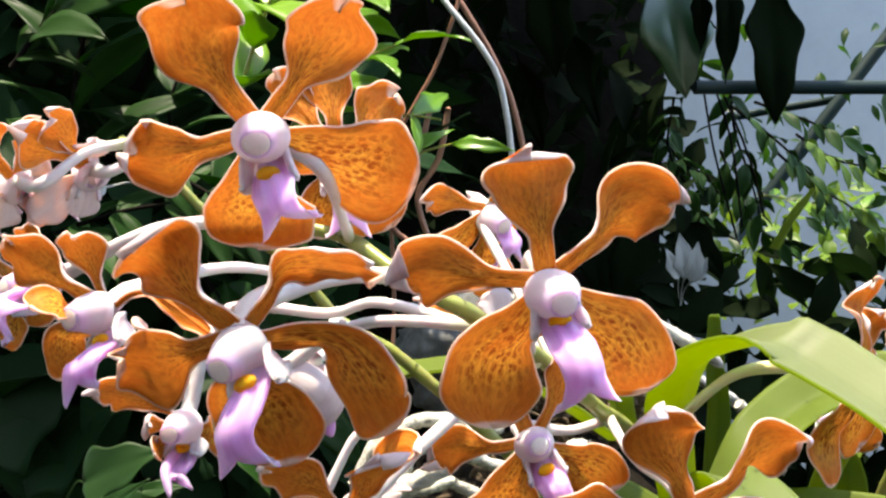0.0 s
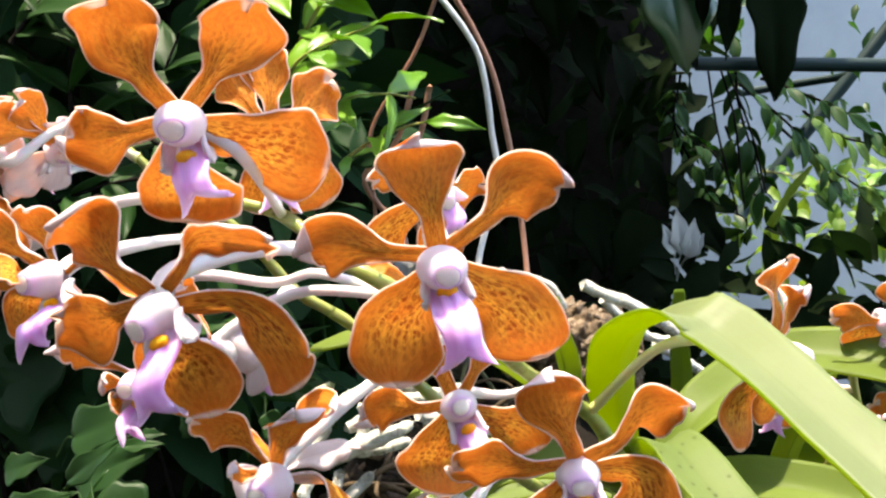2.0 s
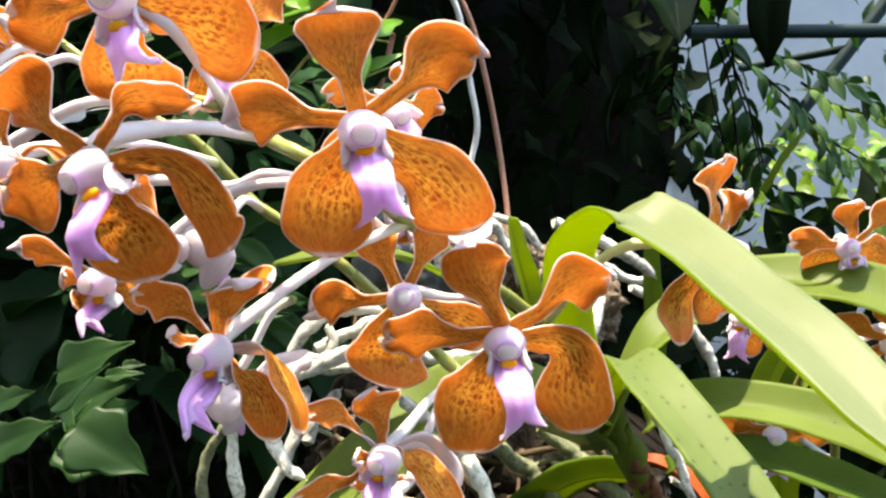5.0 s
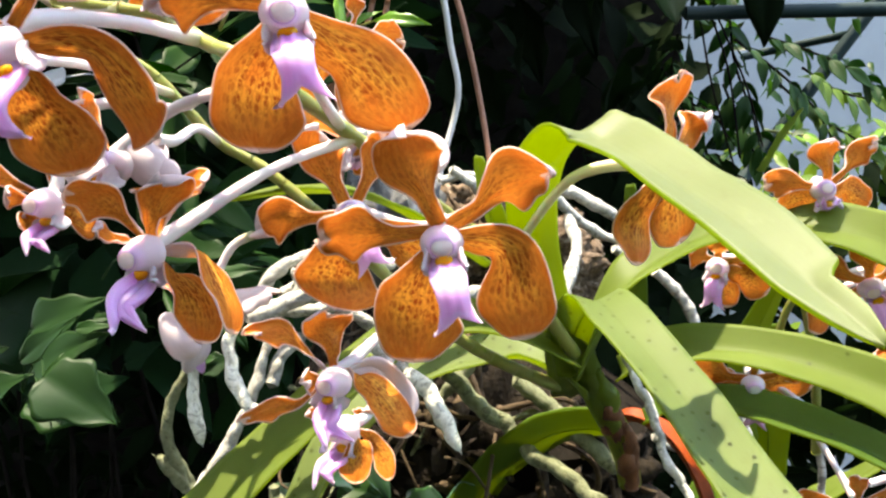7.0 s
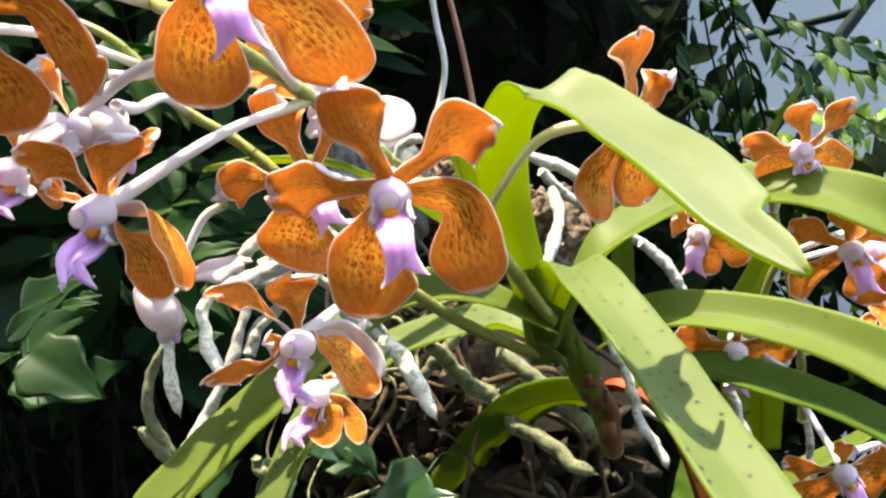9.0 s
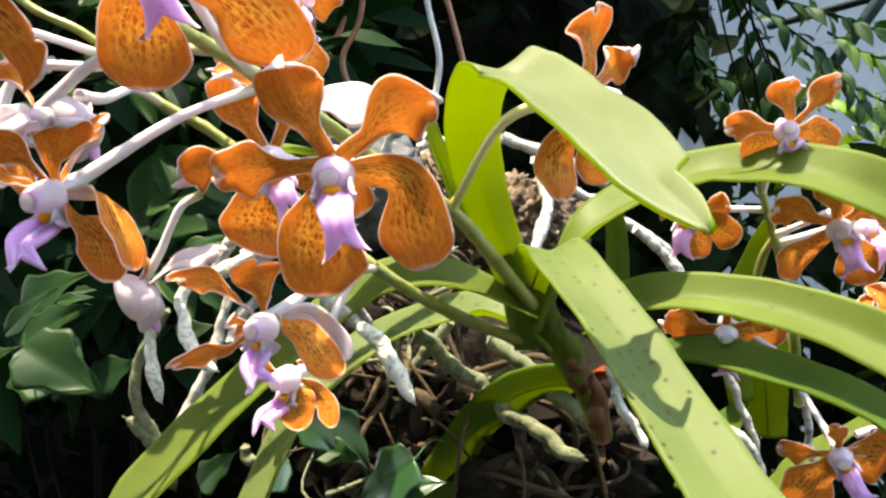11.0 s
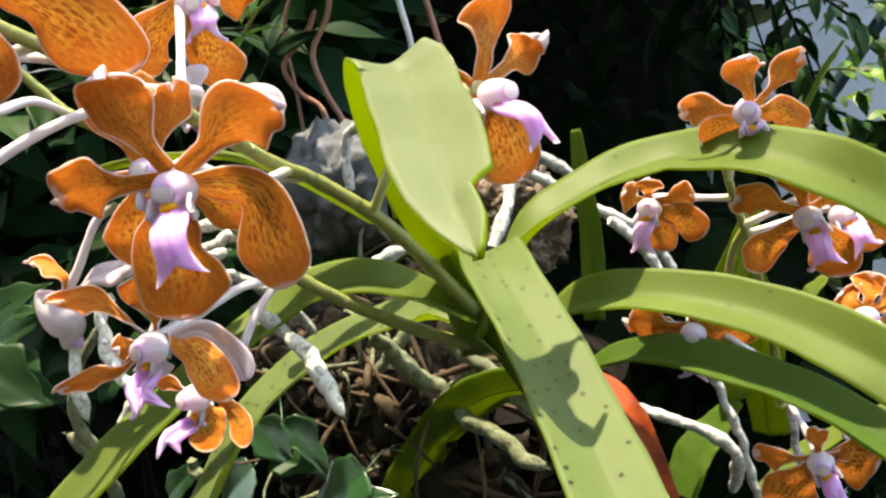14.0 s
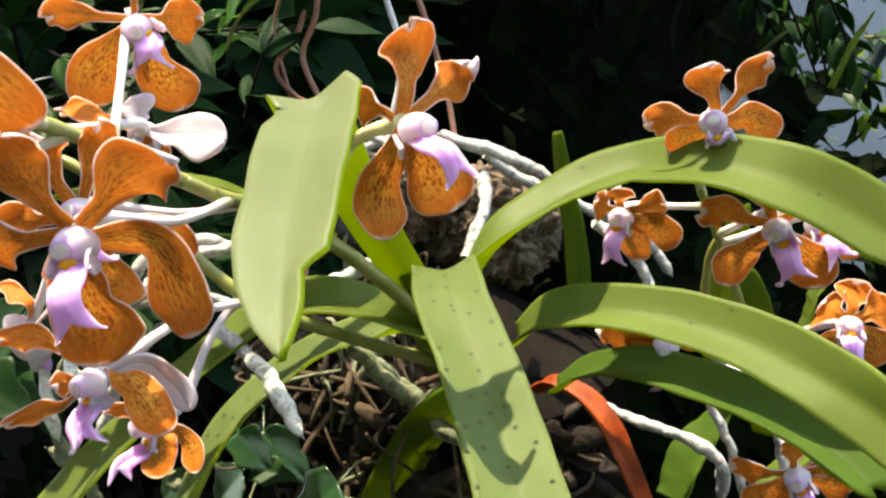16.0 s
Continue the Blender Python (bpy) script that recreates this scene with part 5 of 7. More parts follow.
# strap leaves
strap_leaf([(0.1012, 0.3100, 1.2518), (0.0955, 0.3040, 1.2752), (0.0897, 0.2930, 1.2957), (0.0853, 0.2810, 1.3170), (0.0858, 0.2610, 1.3372), (0.0945, 0.2295, 1.3515), (0.1025, 0.2190, 1.3490), (0.1095, 0.1925, 1.3435), (0.1138, 0.1752, 1.3388), (0.1206, 0.1522, 1.3322), (0.1246, 0.1368, 1.3268), (0.1280, 0.1258, 1.3222), (0.1312, 0.1163, 1.3185), (0.1338, 0.1085, 1.3153)], 0.0225, mat=M_STRAPGLOW, top=M_SHEENTOP, fold=.62, flat=.55, seed=1, tip=.002, blunt=False, keel=False, bite=(.918, .09, .62), across=[(-0.0110, -0.0040, -0.0000), (-0.0140, -0.0040, -0.0000), (-0.0160, -0.0040, -0.0000), (-0.0185, -0.0050, -0.0000), (-0.0195, -0.0060, -0.0010), (-0.0205, -0.0090, -0.0020), (-0.0210, -0.0100, -0.0060), (-0.0222, -0.0040, -0.0020), (-0.0214, -0.0020, -0.0010), (-0.0196, -0.0020, -0.0020), (-0.0178, -0.0020, -0.0015), (-0.0150, -0.0020, -0.0020), (-0.0088, -0.0020, -0.0015), (-0.0010, -0.0000, -0.0000)], label="tall arching strap leaf with a torn tip")
strap_leaf([(0.1054, 0.3100, 1.2417), (0.1023, 0.3060, 1.2649), (0.1100, 0.2970, 1.2847), (0.1190, 0.2680, 1.2788), (0.1320, 0.2410, 1.2640), (0.1407, 0.2210, 1.2507), (0.1473, 0.2030, 1.2414), (0.1527, 0.1860, 1.2342), (0.1584, 0.1650, 1.2300), (0.1630, 0.1450, 1.2291)], 0.0245, mat=M_SPOT, fold=0.45, flat=0.5, seed=2, label='yellow-green strap leaf with small black spots')
strap_leaf([(0.1059, 0.3100, 1.2491), (0.1233, 0.3120, 1.2845), (0.1510, 0.3300, 1.3015), (0.1813, 0.3400, 1.3105), (0.2099, 0.3250, 1.3110), (0.2373, 0.3100, 1.3025), (0.2688, 0.3000, 1.2800)], 0.027, mat=M_STRAP, seed=3, fold=0.5, flat=0.4, across=[(0, -0.0220, -0.0040), (0, -0.0240, -0.0060), (0, -0.0255, -0.0080), (0, -0.0240, -0.0115), (0.0010, -0.0230, -0.0140), (0.0020, -0.0175, -0.0215), (0.0040, -0.0130, -0.0240)])
strap_leaf([(0.1282, 0.3350, 1.2432), (0.1404, 0.3280, 1.2542), (0.1524, 0.3200, 1.2586), (0.1697, 0.3120, 1.2605), (0.1877, 0.3050, 1.2592), (0.2024, 0.2970, 1.2570), (0.2192, 0.2870, 1.2525), (0.2339, 0.2750, 1.2465), (0.2464, 0.2620, 1.2395), (0.2600, 0.2450, 1.2305), (0.2740, 0.2280, 1.2195)], 0.0255, mat=M_STRAP, seed=4, fold=0.5, flat=0.3, across=[(0, -0.0172, -0.0052), (0, -0.0189, -0.0069), (0, -0.0198, -0.0086), (0, -0.0193, -0.0099), (0, -0.0189, -0.0112), (0.0010, -0.0172, -0.0138), (0.0020, -0.0155, -0.0155), (0.0030, -0.0138, -0.0168), (0.0040, -0.0129, -0.0172), (0.0040, -0.0120, -0.0172), (0.0040, -0.0120, -0.0172)])
# This leaf lies in shade; the dark skin paints it.
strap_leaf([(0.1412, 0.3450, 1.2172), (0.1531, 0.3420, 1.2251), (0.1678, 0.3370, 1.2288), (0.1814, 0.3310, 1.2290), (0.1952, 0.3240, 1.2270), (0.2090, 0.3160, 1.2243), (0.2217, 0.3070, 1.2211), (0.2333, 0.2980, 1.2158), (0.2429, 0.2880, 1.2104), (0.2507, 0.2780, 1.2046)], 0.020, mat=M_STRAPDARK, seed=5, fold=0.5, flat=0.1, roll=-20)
strap_leaf([(0.1113, 0.3100, 1.2390), (0.0914, 0.3250, 1.2500), (0.0736, 0.3350, 1.2511), (0.0338, 0.3350, 1.2400), (0.0039, 0.3100, 1.2182), (-0.0119, 0.2800, 1.1850), (-0.0169, 0.2700, 1.1706)], 0.027, mat=M_SPOT, seed=6, fold=0.5, flat=0.1, roll=12)
strap_leaf([(0.1034, 0.3000, 1.2589), (0.0699, 0.2950, 1.2745), (0.0461, 0.2950, 1.2744), (0.0274, 0.2900, 1.2656), (0.0065, 0.2700, 1.2515), (-0.0198, 0.2500, 1.2293), (-0.0496, 0.2350, 1.2006)], 0.0255, mat=M_STRAP, seed=7, fold=0.4, flat=0.1, roll=18)
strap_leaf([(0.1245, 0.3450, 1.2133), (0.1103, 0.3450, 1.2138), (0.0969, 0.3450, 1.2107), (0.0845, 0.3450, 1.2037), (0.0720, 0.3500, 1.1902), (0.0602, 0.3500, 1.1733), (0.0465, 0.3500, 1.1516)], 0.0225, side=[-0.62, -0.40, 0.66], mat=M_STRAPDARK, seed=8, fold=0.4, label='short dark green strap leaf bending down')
strap_leaf([(0.0667, 0.3000, 1.2987), (0.0398, 0.2950, 1.3178), (0.0189, 0.2850, 1.3289), (-0.0052, 0.2750, 1.3312), (-0.0227, 0.2650, 1.3296)], 0.018, mat=M_STRAP, seed=9, fold=0.3, label='pale green strap leaf with a chewed end')
strap_leaf([(0.0745, 0.3100, 1.2987), (0.0708, 0.3100, 1.3131), (0.0667, 0.3050, 1.3283), (0.0638, 0.3000, 1.3429)], 0.012, mat=M_STRAP, seed=10, fold=0.5, tip=0.03, blunt=False, label='young upright strap leaf')
strap_leaf([(0.1480, 0.4200, 1.2238), (0.1493, 0.4200, 1.2682), (0.1466, 0.4200, 1.2963), (0.1449, 0.4200, 1.3239)], 0.013, side=[1.0, -0.25, 0.0], mat=M_STRAPDARK, seed=11, fold=0.4, tip=0.08, blunt=False, label='upright green leaf behind the roots', parent_group='background plants')
# withered leaf
strap_leaf([(0.1300, 0.3640, 1.2090), (0.1375, 0.3620, 1.2125), (0.1500, 0.3560, 1.2080), (0.1600, 0.3470, 1.1985), (0.1660, 0.3420, 1.1860), (0.1715, 0.3400, 1.1690), (0.1760, 0.3380, 1.1500)], 0.0125, mat=M_DEAD, seed=12, fold=0.9, label='withered orange strap leaf folded lengthwise')
# aerial roots
root([(-0.0251, 0.2620, 1.2834), (-0.0280, 0.2580, 1.2755), (-0.0263, 0.2570, 1.2687), (-0.0246, 0.2560, 1.2623), (-0.0208, 0.2540, 1.2562), (-0.0133, 0.2500, 1.2524)], [0.002, 0.0024, 0.0025, 0.0025, 0.0024, 0.002], M_ROOTTIP, seed=1, label='white fleshy aerial root')
root([(-0.0186, 0.2850, 1.2747), (-0.0200, 0.2820, 1.2683), (-0.0227, 0.2800, 1.2599), (-0.0279, 0.2760, 1.2437), (-0.0357, 0.2740, 1.2305), (-0.0441, 0.2720, 1.2170), (-0.0517, 0.2700, 1.2024)], [0.002, 0.0022, 0.0023, 0.0025, 0.0026, 0.0027, 0.0028], seed=2)
root([(-0.0423, 0.2620, 1.2676), (-0.0421, 0.2600, 1.2591), (-0.0413, 0.2580, 1.2500), (-0.0385, 0.2560, 1.2387)], [0.0021, 0.0023, 0.0024, 0.002], M_ROOTTIP, seed=3, label='pale aerial root tip hanging down')
root([(-0.0460, 0.2850, 1.2679), (-0.0529, 0.2840, 1.2582), (-0.0583, 0.2830, 1.2502), (-0.0623, 0.2820, 1.2384), (-0.0610, 0.2830, 1.2249), (-0.0557, 0.2850, 1.2098), (-0.0534, 0.2900, 1.1884)], [0.0018, 0.002, 0.0022, 0.0024, 0.0025, 0.0026, 0.0026], M_ROOTGREEN, seed=4)
root([(-0.0558, 0.2850, 1.2085), (-0.0605, 0.2840, 1.2160), (-0.0668, 0.2820, 1.2229)], [0.0034, 0.0036, 0.003], M_ROOTGREEN, seed=5, label='dry stub of an old root')
root([(0.0198, 0.2850, 1.2705), (0.0301, 0.2800, 1.2642), (0.0380, 0.2754, 1.2603)], [0.0024, 0.0027, 0.0028], seed=6, label='grey dry part of an aerial root')
root([(0.0365, 0.2754, 1.2611), (0.0451, 0.2720, 1.2541), (0.0516, 0.2690, 1.2423), (0.0563, 0.2670, 1.2330)], [0.0026, 0.0033, 0.0033, 0.0024], M_ROOTTIP, seed=7, label='fat pale aerial root tip')
root([(0.0472, 0.3500, 1.2390), (0.0812, 0.3475, 1.2074), (0.0999, 0.3400, 1.1941), (0.1230, 0.3300, 1.1824)], [0.0036, 0.004, 0.0038, 0.0034], M_ROOTGREEN, seed=8, label='thick green-grey old orchid stem', wobble=0.06)
root([(0.0817, 0.3600, 1.2322), (0.1085, 0.3520, 1.2108), (0.1290, 0.3450, 1.1915)], [0.0036, 0.0042, 0.0038], M_ROOTGREEN, seed=9, label='thick green-grey old orchid stem', wobble=0.06)
root([(0.0610, 0.3700, 1.2393), (0.0377, 0.3720, 1.2097), (0.0260, 0.3750, 1.1687)], [0.003, 0.0032, 0.003], M_ROOTGREEN, seed=10)
root([(0.1430, 0.4600, 1.2834), (0.1660, 0.4650, 1.2697), (0.1828, 0.4716, 1.2559), (0.1959, 0.4750, 1.2337)], [0.0028, 0.0032, 0.0032, 0.0028], seed=11)
root([(0.1545, 0.3880, 1.1935), (0.1640, 0.3850, 1.1890), (0.1760, 0.3800, 1.1855), (0.1930, 0.3770, 1.1795), (0.2040, 0.3770, 1.1725), (0.2100, 0.3770, 1.1640), (0.2105, 0.3850, 1.1520), (0.2090, 0.3950, 1.1390)], [0.0026, 0.0024, 0.0026, 0.0027, 0.0030, 0.0033, 0.0030, 0.0028], seed=12, label='pale knobbly aerial root that bends down at its end')
root([(0.1195, 0.3100, 1.2657), (0.1272, 0.2900, 1.2546), (0.1300, 0.2800, 1.2429), (0.1346, 0.2700, 1.2321), (0.1415, 0.2600, 1.2145)], [0.0019, 0.0018, 0.0018, 0.0016], seed=13, wobble=0.14, kink=0.0015)
root([(0.0292, 0.4000, 1.3051), (0.0297, 0.4000, 1.3293), (0.0368, 0.3950, 1.3354), (0.0446, 0.3900, 1.3366)], [0.0027, 0.0027, 0.0025, 0.0023], seed=14)
root([(0.1061, 0.4300, 1.3162), (0.1209, 0.4350, 1.3013), (0.1361, 0.4400, 1.2926), (0.1505, 0.4400, 1.2909)], [0.0028, 0.003, 0.0028, 0.0025], seed=15)
root([(0.1596, 0.4200, 1.2762), (0.1754, 0.4200, 1.2604), (0.1853, 0.4200, 1.2380)], [0.0027, 0.003, 0.0025], seed=16)
root([(-0.0175, 0.3000, 1.2871), (-0.0041, 0.3050, 1.2933), (0.0094, 0.3100, 1.2973), (0.0275, 0.3200, 1.2956)], [0.0024, 0.0028, 0.0026, 0.0022], seed=17)
root([(-0.0207, 0.2850, 1.2832), (-0.0082, 0.2900, 1.2821), (0.0084, 0.3000, 1.2823)], [0.0022, 0.0026, 0.0022], seed=18)
root([(-0.0182, 0.2800, 1.2546), (-0.0146, 0.2850, 1.2647), (-0.0063, 0.2900, 1.2728)], [0.0024, 0.0028, 0.0024], seed=19)
root([(0.1046, 0.3600, 1.2753), (0.1119, 0.3800, 1.2944), (0.1095, 0.4000, 1.3096)], [0.003, 0.003, 0.003], seed=20)
root([(0.2016, 0.4000, 1.2020), (0.2124, 0.4000, 1.1737), (0.2205, 0.4000, 1.1421), (0.2230, 0.4000, 1.1196)], [0.0022, 0.0022, 0.0024], seed=21)
root([(0.2318, 0.3700, 1.1956), (0.2355, 0.3700, 1.1695), (0.2405, 0.3700, 1.1401)], [0.0018, 0.0018, 0.0018], seed=22)
root([(0.0905, 0.4000, 1.3295), (0.1120, 0.4000, 1.3203), (0.1305, 0.4000, 1.3114), (0.1430, 0.4000, 1.3006)], [0.003, 0.0033, 0.0033, 0.003], seed=23)
root([(0.0094, 0.3300, 1.2829), (0.0355, 0.3400, 1.2720), (0.0669, 0.3500, 1.2796)], [0.003, 0.003, 0.003], seed=24)
root([(-0.0244, 0.3000, 1.2028), (-0.0237, 0.3000, 1.1975), (-0.0174, 0.3000, 1.1947)], [0.0022, 0.0024, 0.0022], M_ROOTGREEN, seed=25)
root([(-0.0250, 0.2750, 1.2827), (-0.0136, 0.2800, 1.2860), (-0.0000, 0.2850, 1.2904), (0.0089, 0.2920, 1.2932)], [0.003, 0.0033, 0.0032, 0.0028], seed=26)
root([(-0.0308, 0.3000, 1.2799), (-0.0220, 0.3050, 1.2946), (-0.0110, 0.3100, 1.3010), (0.0038, 0.3150, 1.3009), (0.0176, 0.3200, 1.2956)], [0.0026, 0.0028, 0.0028, 0.0026, 0.0024], seed=27)
root([(-0.0124, 0.3000, 1.2966), (-0.0098, 0.2980, 1.2910), (-0.0119, 0.2960, 1.2843), (-0.0176, 0.2900, 1.2798)], [0.002, 0.0022, 0.0022, 0.002], seed=28)
root([(0.0060, 0.3000, 1.2811), (0.0168, 0.3050, 1.2740), (0.0256, 0.3100, 1.2630), (0.0322, 0.3150, 1.2516)], [0.0022, 0.0024, 0.0022, 0.002], seed=29)
root([(0.0482, 0.4200, 1.3329), (0.0605, 0.4200, 1.3235), (0.0698, 0.4200, 1.3079), (0.0728, 0.4200, 1.2922)], [0.0026, 0.0028, 0.0028, 0.0026], seed=30)
root([(0.0414, 0.4300, 1.3262), (0.0572, 0.4300, 1.3293), (0.0762, 0.4300, 1.3228), (0.0856, 0.4300, 1.3100)], [0.0022, 0.0024, 0.0024, 0.0022], seed=31)
root([(0.0486, 0.3600, 1.2347), (0.0617, 0.3650, 1.2180), (0.0756, 0.3700, 1.2039)], [0.0026, 0.0028, 0.0026], M_ROOTGREEN, seed=32)
root([(0.0611, 0.3800, 1.2449), (0.0621, 0.3850, 1.2195), (0.0478, 0.3900, 1.1935)], [0.0016, 0.0018, 0.0016], M_HUSK, seed=33, label='thin dry brown rootlet')
root([(0.0155, 0.3800, 1.2234), (0.0196, 0.3850, 1.2028), (0.0303, 0.3900, 1.1814)], [0.0016, 0.0018, 0.0016], M_HUSK, seed=34, label='thin dry brown rootlet')
root([(0.2524, 0.3600, 1.1811), (0.2624, 0.3610, 1.1834), (0.2760, 0.3620, 1.1842), (0.2950, 0.3640, 1.1830)], [0.0018, 0.0020, 0.0019, 0.0018], M_PEDICEL, seed=41, label='white fleshy stalk among the far flowers', wobble=0.06, kink=0.0003)
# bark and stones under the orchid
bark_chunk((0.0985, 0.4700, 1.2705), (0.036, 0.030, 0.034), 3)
lump('grey_stone', (0.0138, 0.4300, 1.3006), (0.03, 0.03, 0.036), 0.3, M_STONE, 5, 'rough grey stone behind the orchid', 'stone', 1)
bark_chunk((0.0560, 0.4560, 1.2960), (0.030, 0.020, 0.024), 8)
root_ball((0.0637, 0.4000, 1.1644), (0.085, 0.045, 0.055), 11, "dark root ball of bark and husk under the orchid")
root_ball((0.0123, 0.4100, 1.1921), (0.05, 0.04, 0.05), 14, "dark root ball of bark and husk under the orchid")
root_ball((0.0378, 0.4300, 1.2261), (0.05, 0.03, 0.03), 17, "dark root ball of bark and husk under the orchid")
crown([(0.1312, 0.3250, 1.1949), (0.1271, 0.3220, 1.2145), (0.1181, 0.3150, 1.2324), (0.1062, 0.3100, 1.2541), (0.0987, 0.3080, 1.2671)])

# ---------------------------------------------------------------- background plants
def foliage_place(lo, hi, reach):
    """Points of a block whose side towards the wall keeps behind a slanting line."""
    def pick(rng):
        while True:
            p = [lo[i] + (hi[i] - lo[i]) * rng.rand() for i in range(3)]
            if p[0] < reach(p[1], p[2]):
                return p
    return pick


def block(lo, hi):
    return foliage_place(lo, hi, lambda y, z: 99)


# Background leaves whose near-black colour paints the deep shade they stand in.
leaf_stuff("shaded_foliage", 1900, foliage_place((-1.3, 1.1, 0.5), (0.6, 1.8, 1.75), lambda y, z: 0.322 * y + 0.02 * math.sin(z * 30)), (0.05, 0.13), M_SHADE, 3, "lance", 0.42, (0, -0.5, 0.8), 0.8, "leaves coloured near black for deep shade", "foliage")
leaf_stuff("shaded_foliage", 900, block((0.2, 0.95, 0.4), (1.2, 1.6, 1.28)), (0.04, 0.10), M_SHADE, 4, "lance", 0.42, (0, -0.5, 0.8), 0.8, "leaves coloured near black for deep shade", "foliage")
leaf_stuff("shaded_foliage", 1000, block((0.16, 0.62, 0.75), (1.15, 0.98, 1.21)), (0.04, 0.09), M_SHADE, 8, "oval", 0.5, (0, -0.5, 0.8), 0.7, "leaves coloured near black for deep shade", "foliage")
# Leaf layers out of view, added to keep sky and sun off the background.
leaf_stuff("tree_canopy", 6200, block((-3.0, 0.98, 2.15), (0.24, 4.6, 2.9)), (0.12, 0.26), M_UNSEEN, 5, "oval", 0.55, (0, 0, 1), 0.5, "unseen leaf layer overhead, added to shade the background", "tree canopy")
leaf_stuff("tree_canopy", 1500, block((-1.6, 0.74, 1.82), (0.30, 1.05, 2.2)), (0.10, 0.20), M_UNSEEN, 15, "oval", 0.55, (0, -0.4, 1), 0.5, "unseen low leaf layer, added to shade the background", "tree canopy")
leaf_stuff("tree_canopy", 1800, block((-3.0, -0.8, 2.15), (-0.55, 1.0, 2.8)), (0.14, 0.26), M_UNSEEN, 17, "oval", 0.55, (0, 0, 1), 0.5, "unseen leaf layer, added to block sky light", "tree canopy")
leaf_stuff("tree_canopy", 3000, block((-3.0, -2.4, 2.15), (3.0, -0.8, 2.8)), (0.14, 0.26), M_UNSEEN, 16, "oval", 0.55, (0, 0, 1), 0.5, "unseen leaf layer, added to block sky light", "tree canopy")
leaf_stuff("sunlit_shrub", 190, block((0.55, 1.55, 0.95), (1.5, 2.3, 1.36)), (0.03, 0.06), M_SHRUB, 6, "oval", 0.5, (0, -0.2, 1), 0.6, "yellow-green shrub leaves in the sun", "shrub")
leaf_stuff("feathered_foliage", 130, block((0.42, 1.2, 1.27), (1.0, 1.5, 1.62)), (0.025, 0.05), M_IVY, 21, "lance", 0.4, (0, -0.4, 0.9), 0.7, "thin green leaves in front of the pale wall", "foliage")
# Fill leaves in the dim copy, which has their shade in its colour.
leaf_stuff("shaded_foliage", 420, block((-0.55, 0.60, 1.15), (-0.07, 0.85, 1.70)), (0.06, 0.13), M_IVYDARK, 31, "lance", 0.45, (0, -0.6, 0.7), 0.6, "leaves behind the orchid, coloured dim for shade", "foliage")
leaf_stuff("sunlit_shrub", 90, block((0.62, 1.60, 1.17), (1.02, 1.95, 1.38)), (0.03, 0.055), M_SHRUB, 34, "oval", 0.5, (0, -0.2, 1), 0.6, "yellow-green shrub leaves in the sun", "shrub")
# Added sheet; its near-black colour stands for the shade behind the leaves.
box("garden_bank", (-4.0, 1.85, -0.05), (0.50, 2.3, 2.4), M_DARK, "near-black sheet added as deep shade behind the foliage", "wall")
# Leaf screen behind the camera, added to cut the low sky light.
leaf_stuff("hedge", 5000, block((-4.0, -2.2, 0.0), (4.0, -1.5, 2.7)), (0.10, 0.2), M_UNSEEN, 7, "oval", 0.55, (0, 0.8, 0.5), 0.6, "unseen leaf screen behind the camera, added to block low sky light", "hedge")
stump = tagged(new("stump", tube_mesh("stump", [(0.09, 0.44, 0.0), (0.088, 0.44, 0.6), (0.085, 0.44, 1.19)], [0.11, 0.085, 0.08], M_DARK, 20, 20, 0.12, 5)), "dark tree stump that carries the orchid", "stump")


def green_pipe(points, r, label):
    return tagged(new("pipe", tube_mesh("pipe", points, r, M_PIPE, 12, 8)), label, "pipe", "pipes of the frame")


def wire(points, r, mat, label):
    """A thin line that hangs or climbs: a wire, a vine or a bare stem, as its label says."""
    kind = "vine" if "vine" in label else "stem" if "stem" in label else "wire"
    name = {"vine": "hanging_vine", "stem": "bare_stem", "wire": "hanging_wire"}[kind]
    return tagged(new(name, tube_mesh(name, points, r, mat, 8, 40, 0.03)), label, kind, {"vine": "hanging vines", "stem": "bare stems", "wire": "hanging wires"}[kind])


def leafy_twig(points, r, count, size, aspect, mat, label, category, seed, shape="oval", pairs=True, group="", droop=0.25, face=(0, -0.45, 0.9), lobes=0.0, teeth=0):
    """A twig with its leaves in two rows."""
    thing = empty("leafy_twig", Matrix.Translation(points[0]), label, category, group)
    pts = [Vector(p) - Vector(points[0]) for p in points]
    child("twig", tube_mesh("twig", pts, [r, r * 0.5], M_OLIVE if mat is M_FRESH else M_DARK, 6, 18), thing)
    path, length = spline(points, 40)
    rng = np.random.RandomState(seed)
    tan = unit(np.gradient(path, axis=0))
    for k in range(count):
        i = int(4 + 35 * (k // 2 * 2 if pairs else k) / max(1, count - 1))
        i = min(39, i)
        sgn = 1 if k % 2 else -1
        t = Vector(tan[i])
        side = t.cross(Vector(face)).normalized() * sgn
        along = t * 0.65 + side * (0.75 if i < 38 else 0.1) + Vector(rng.normal(size=3) * 0.18)
        f = Vector(face) + Vector(rng.normal(size=3) * 0.35)
        L = size * (0.7 + 0.5 * rng.rand())
        leaf_piece("leaflet", thing, aim(path[i], along, f), L, L * aspect, mat, shape, droop + 0.2 * rng.rand(), 0.15, lobes, teeth, seed * 50 + k, 11, 7)
    return thing


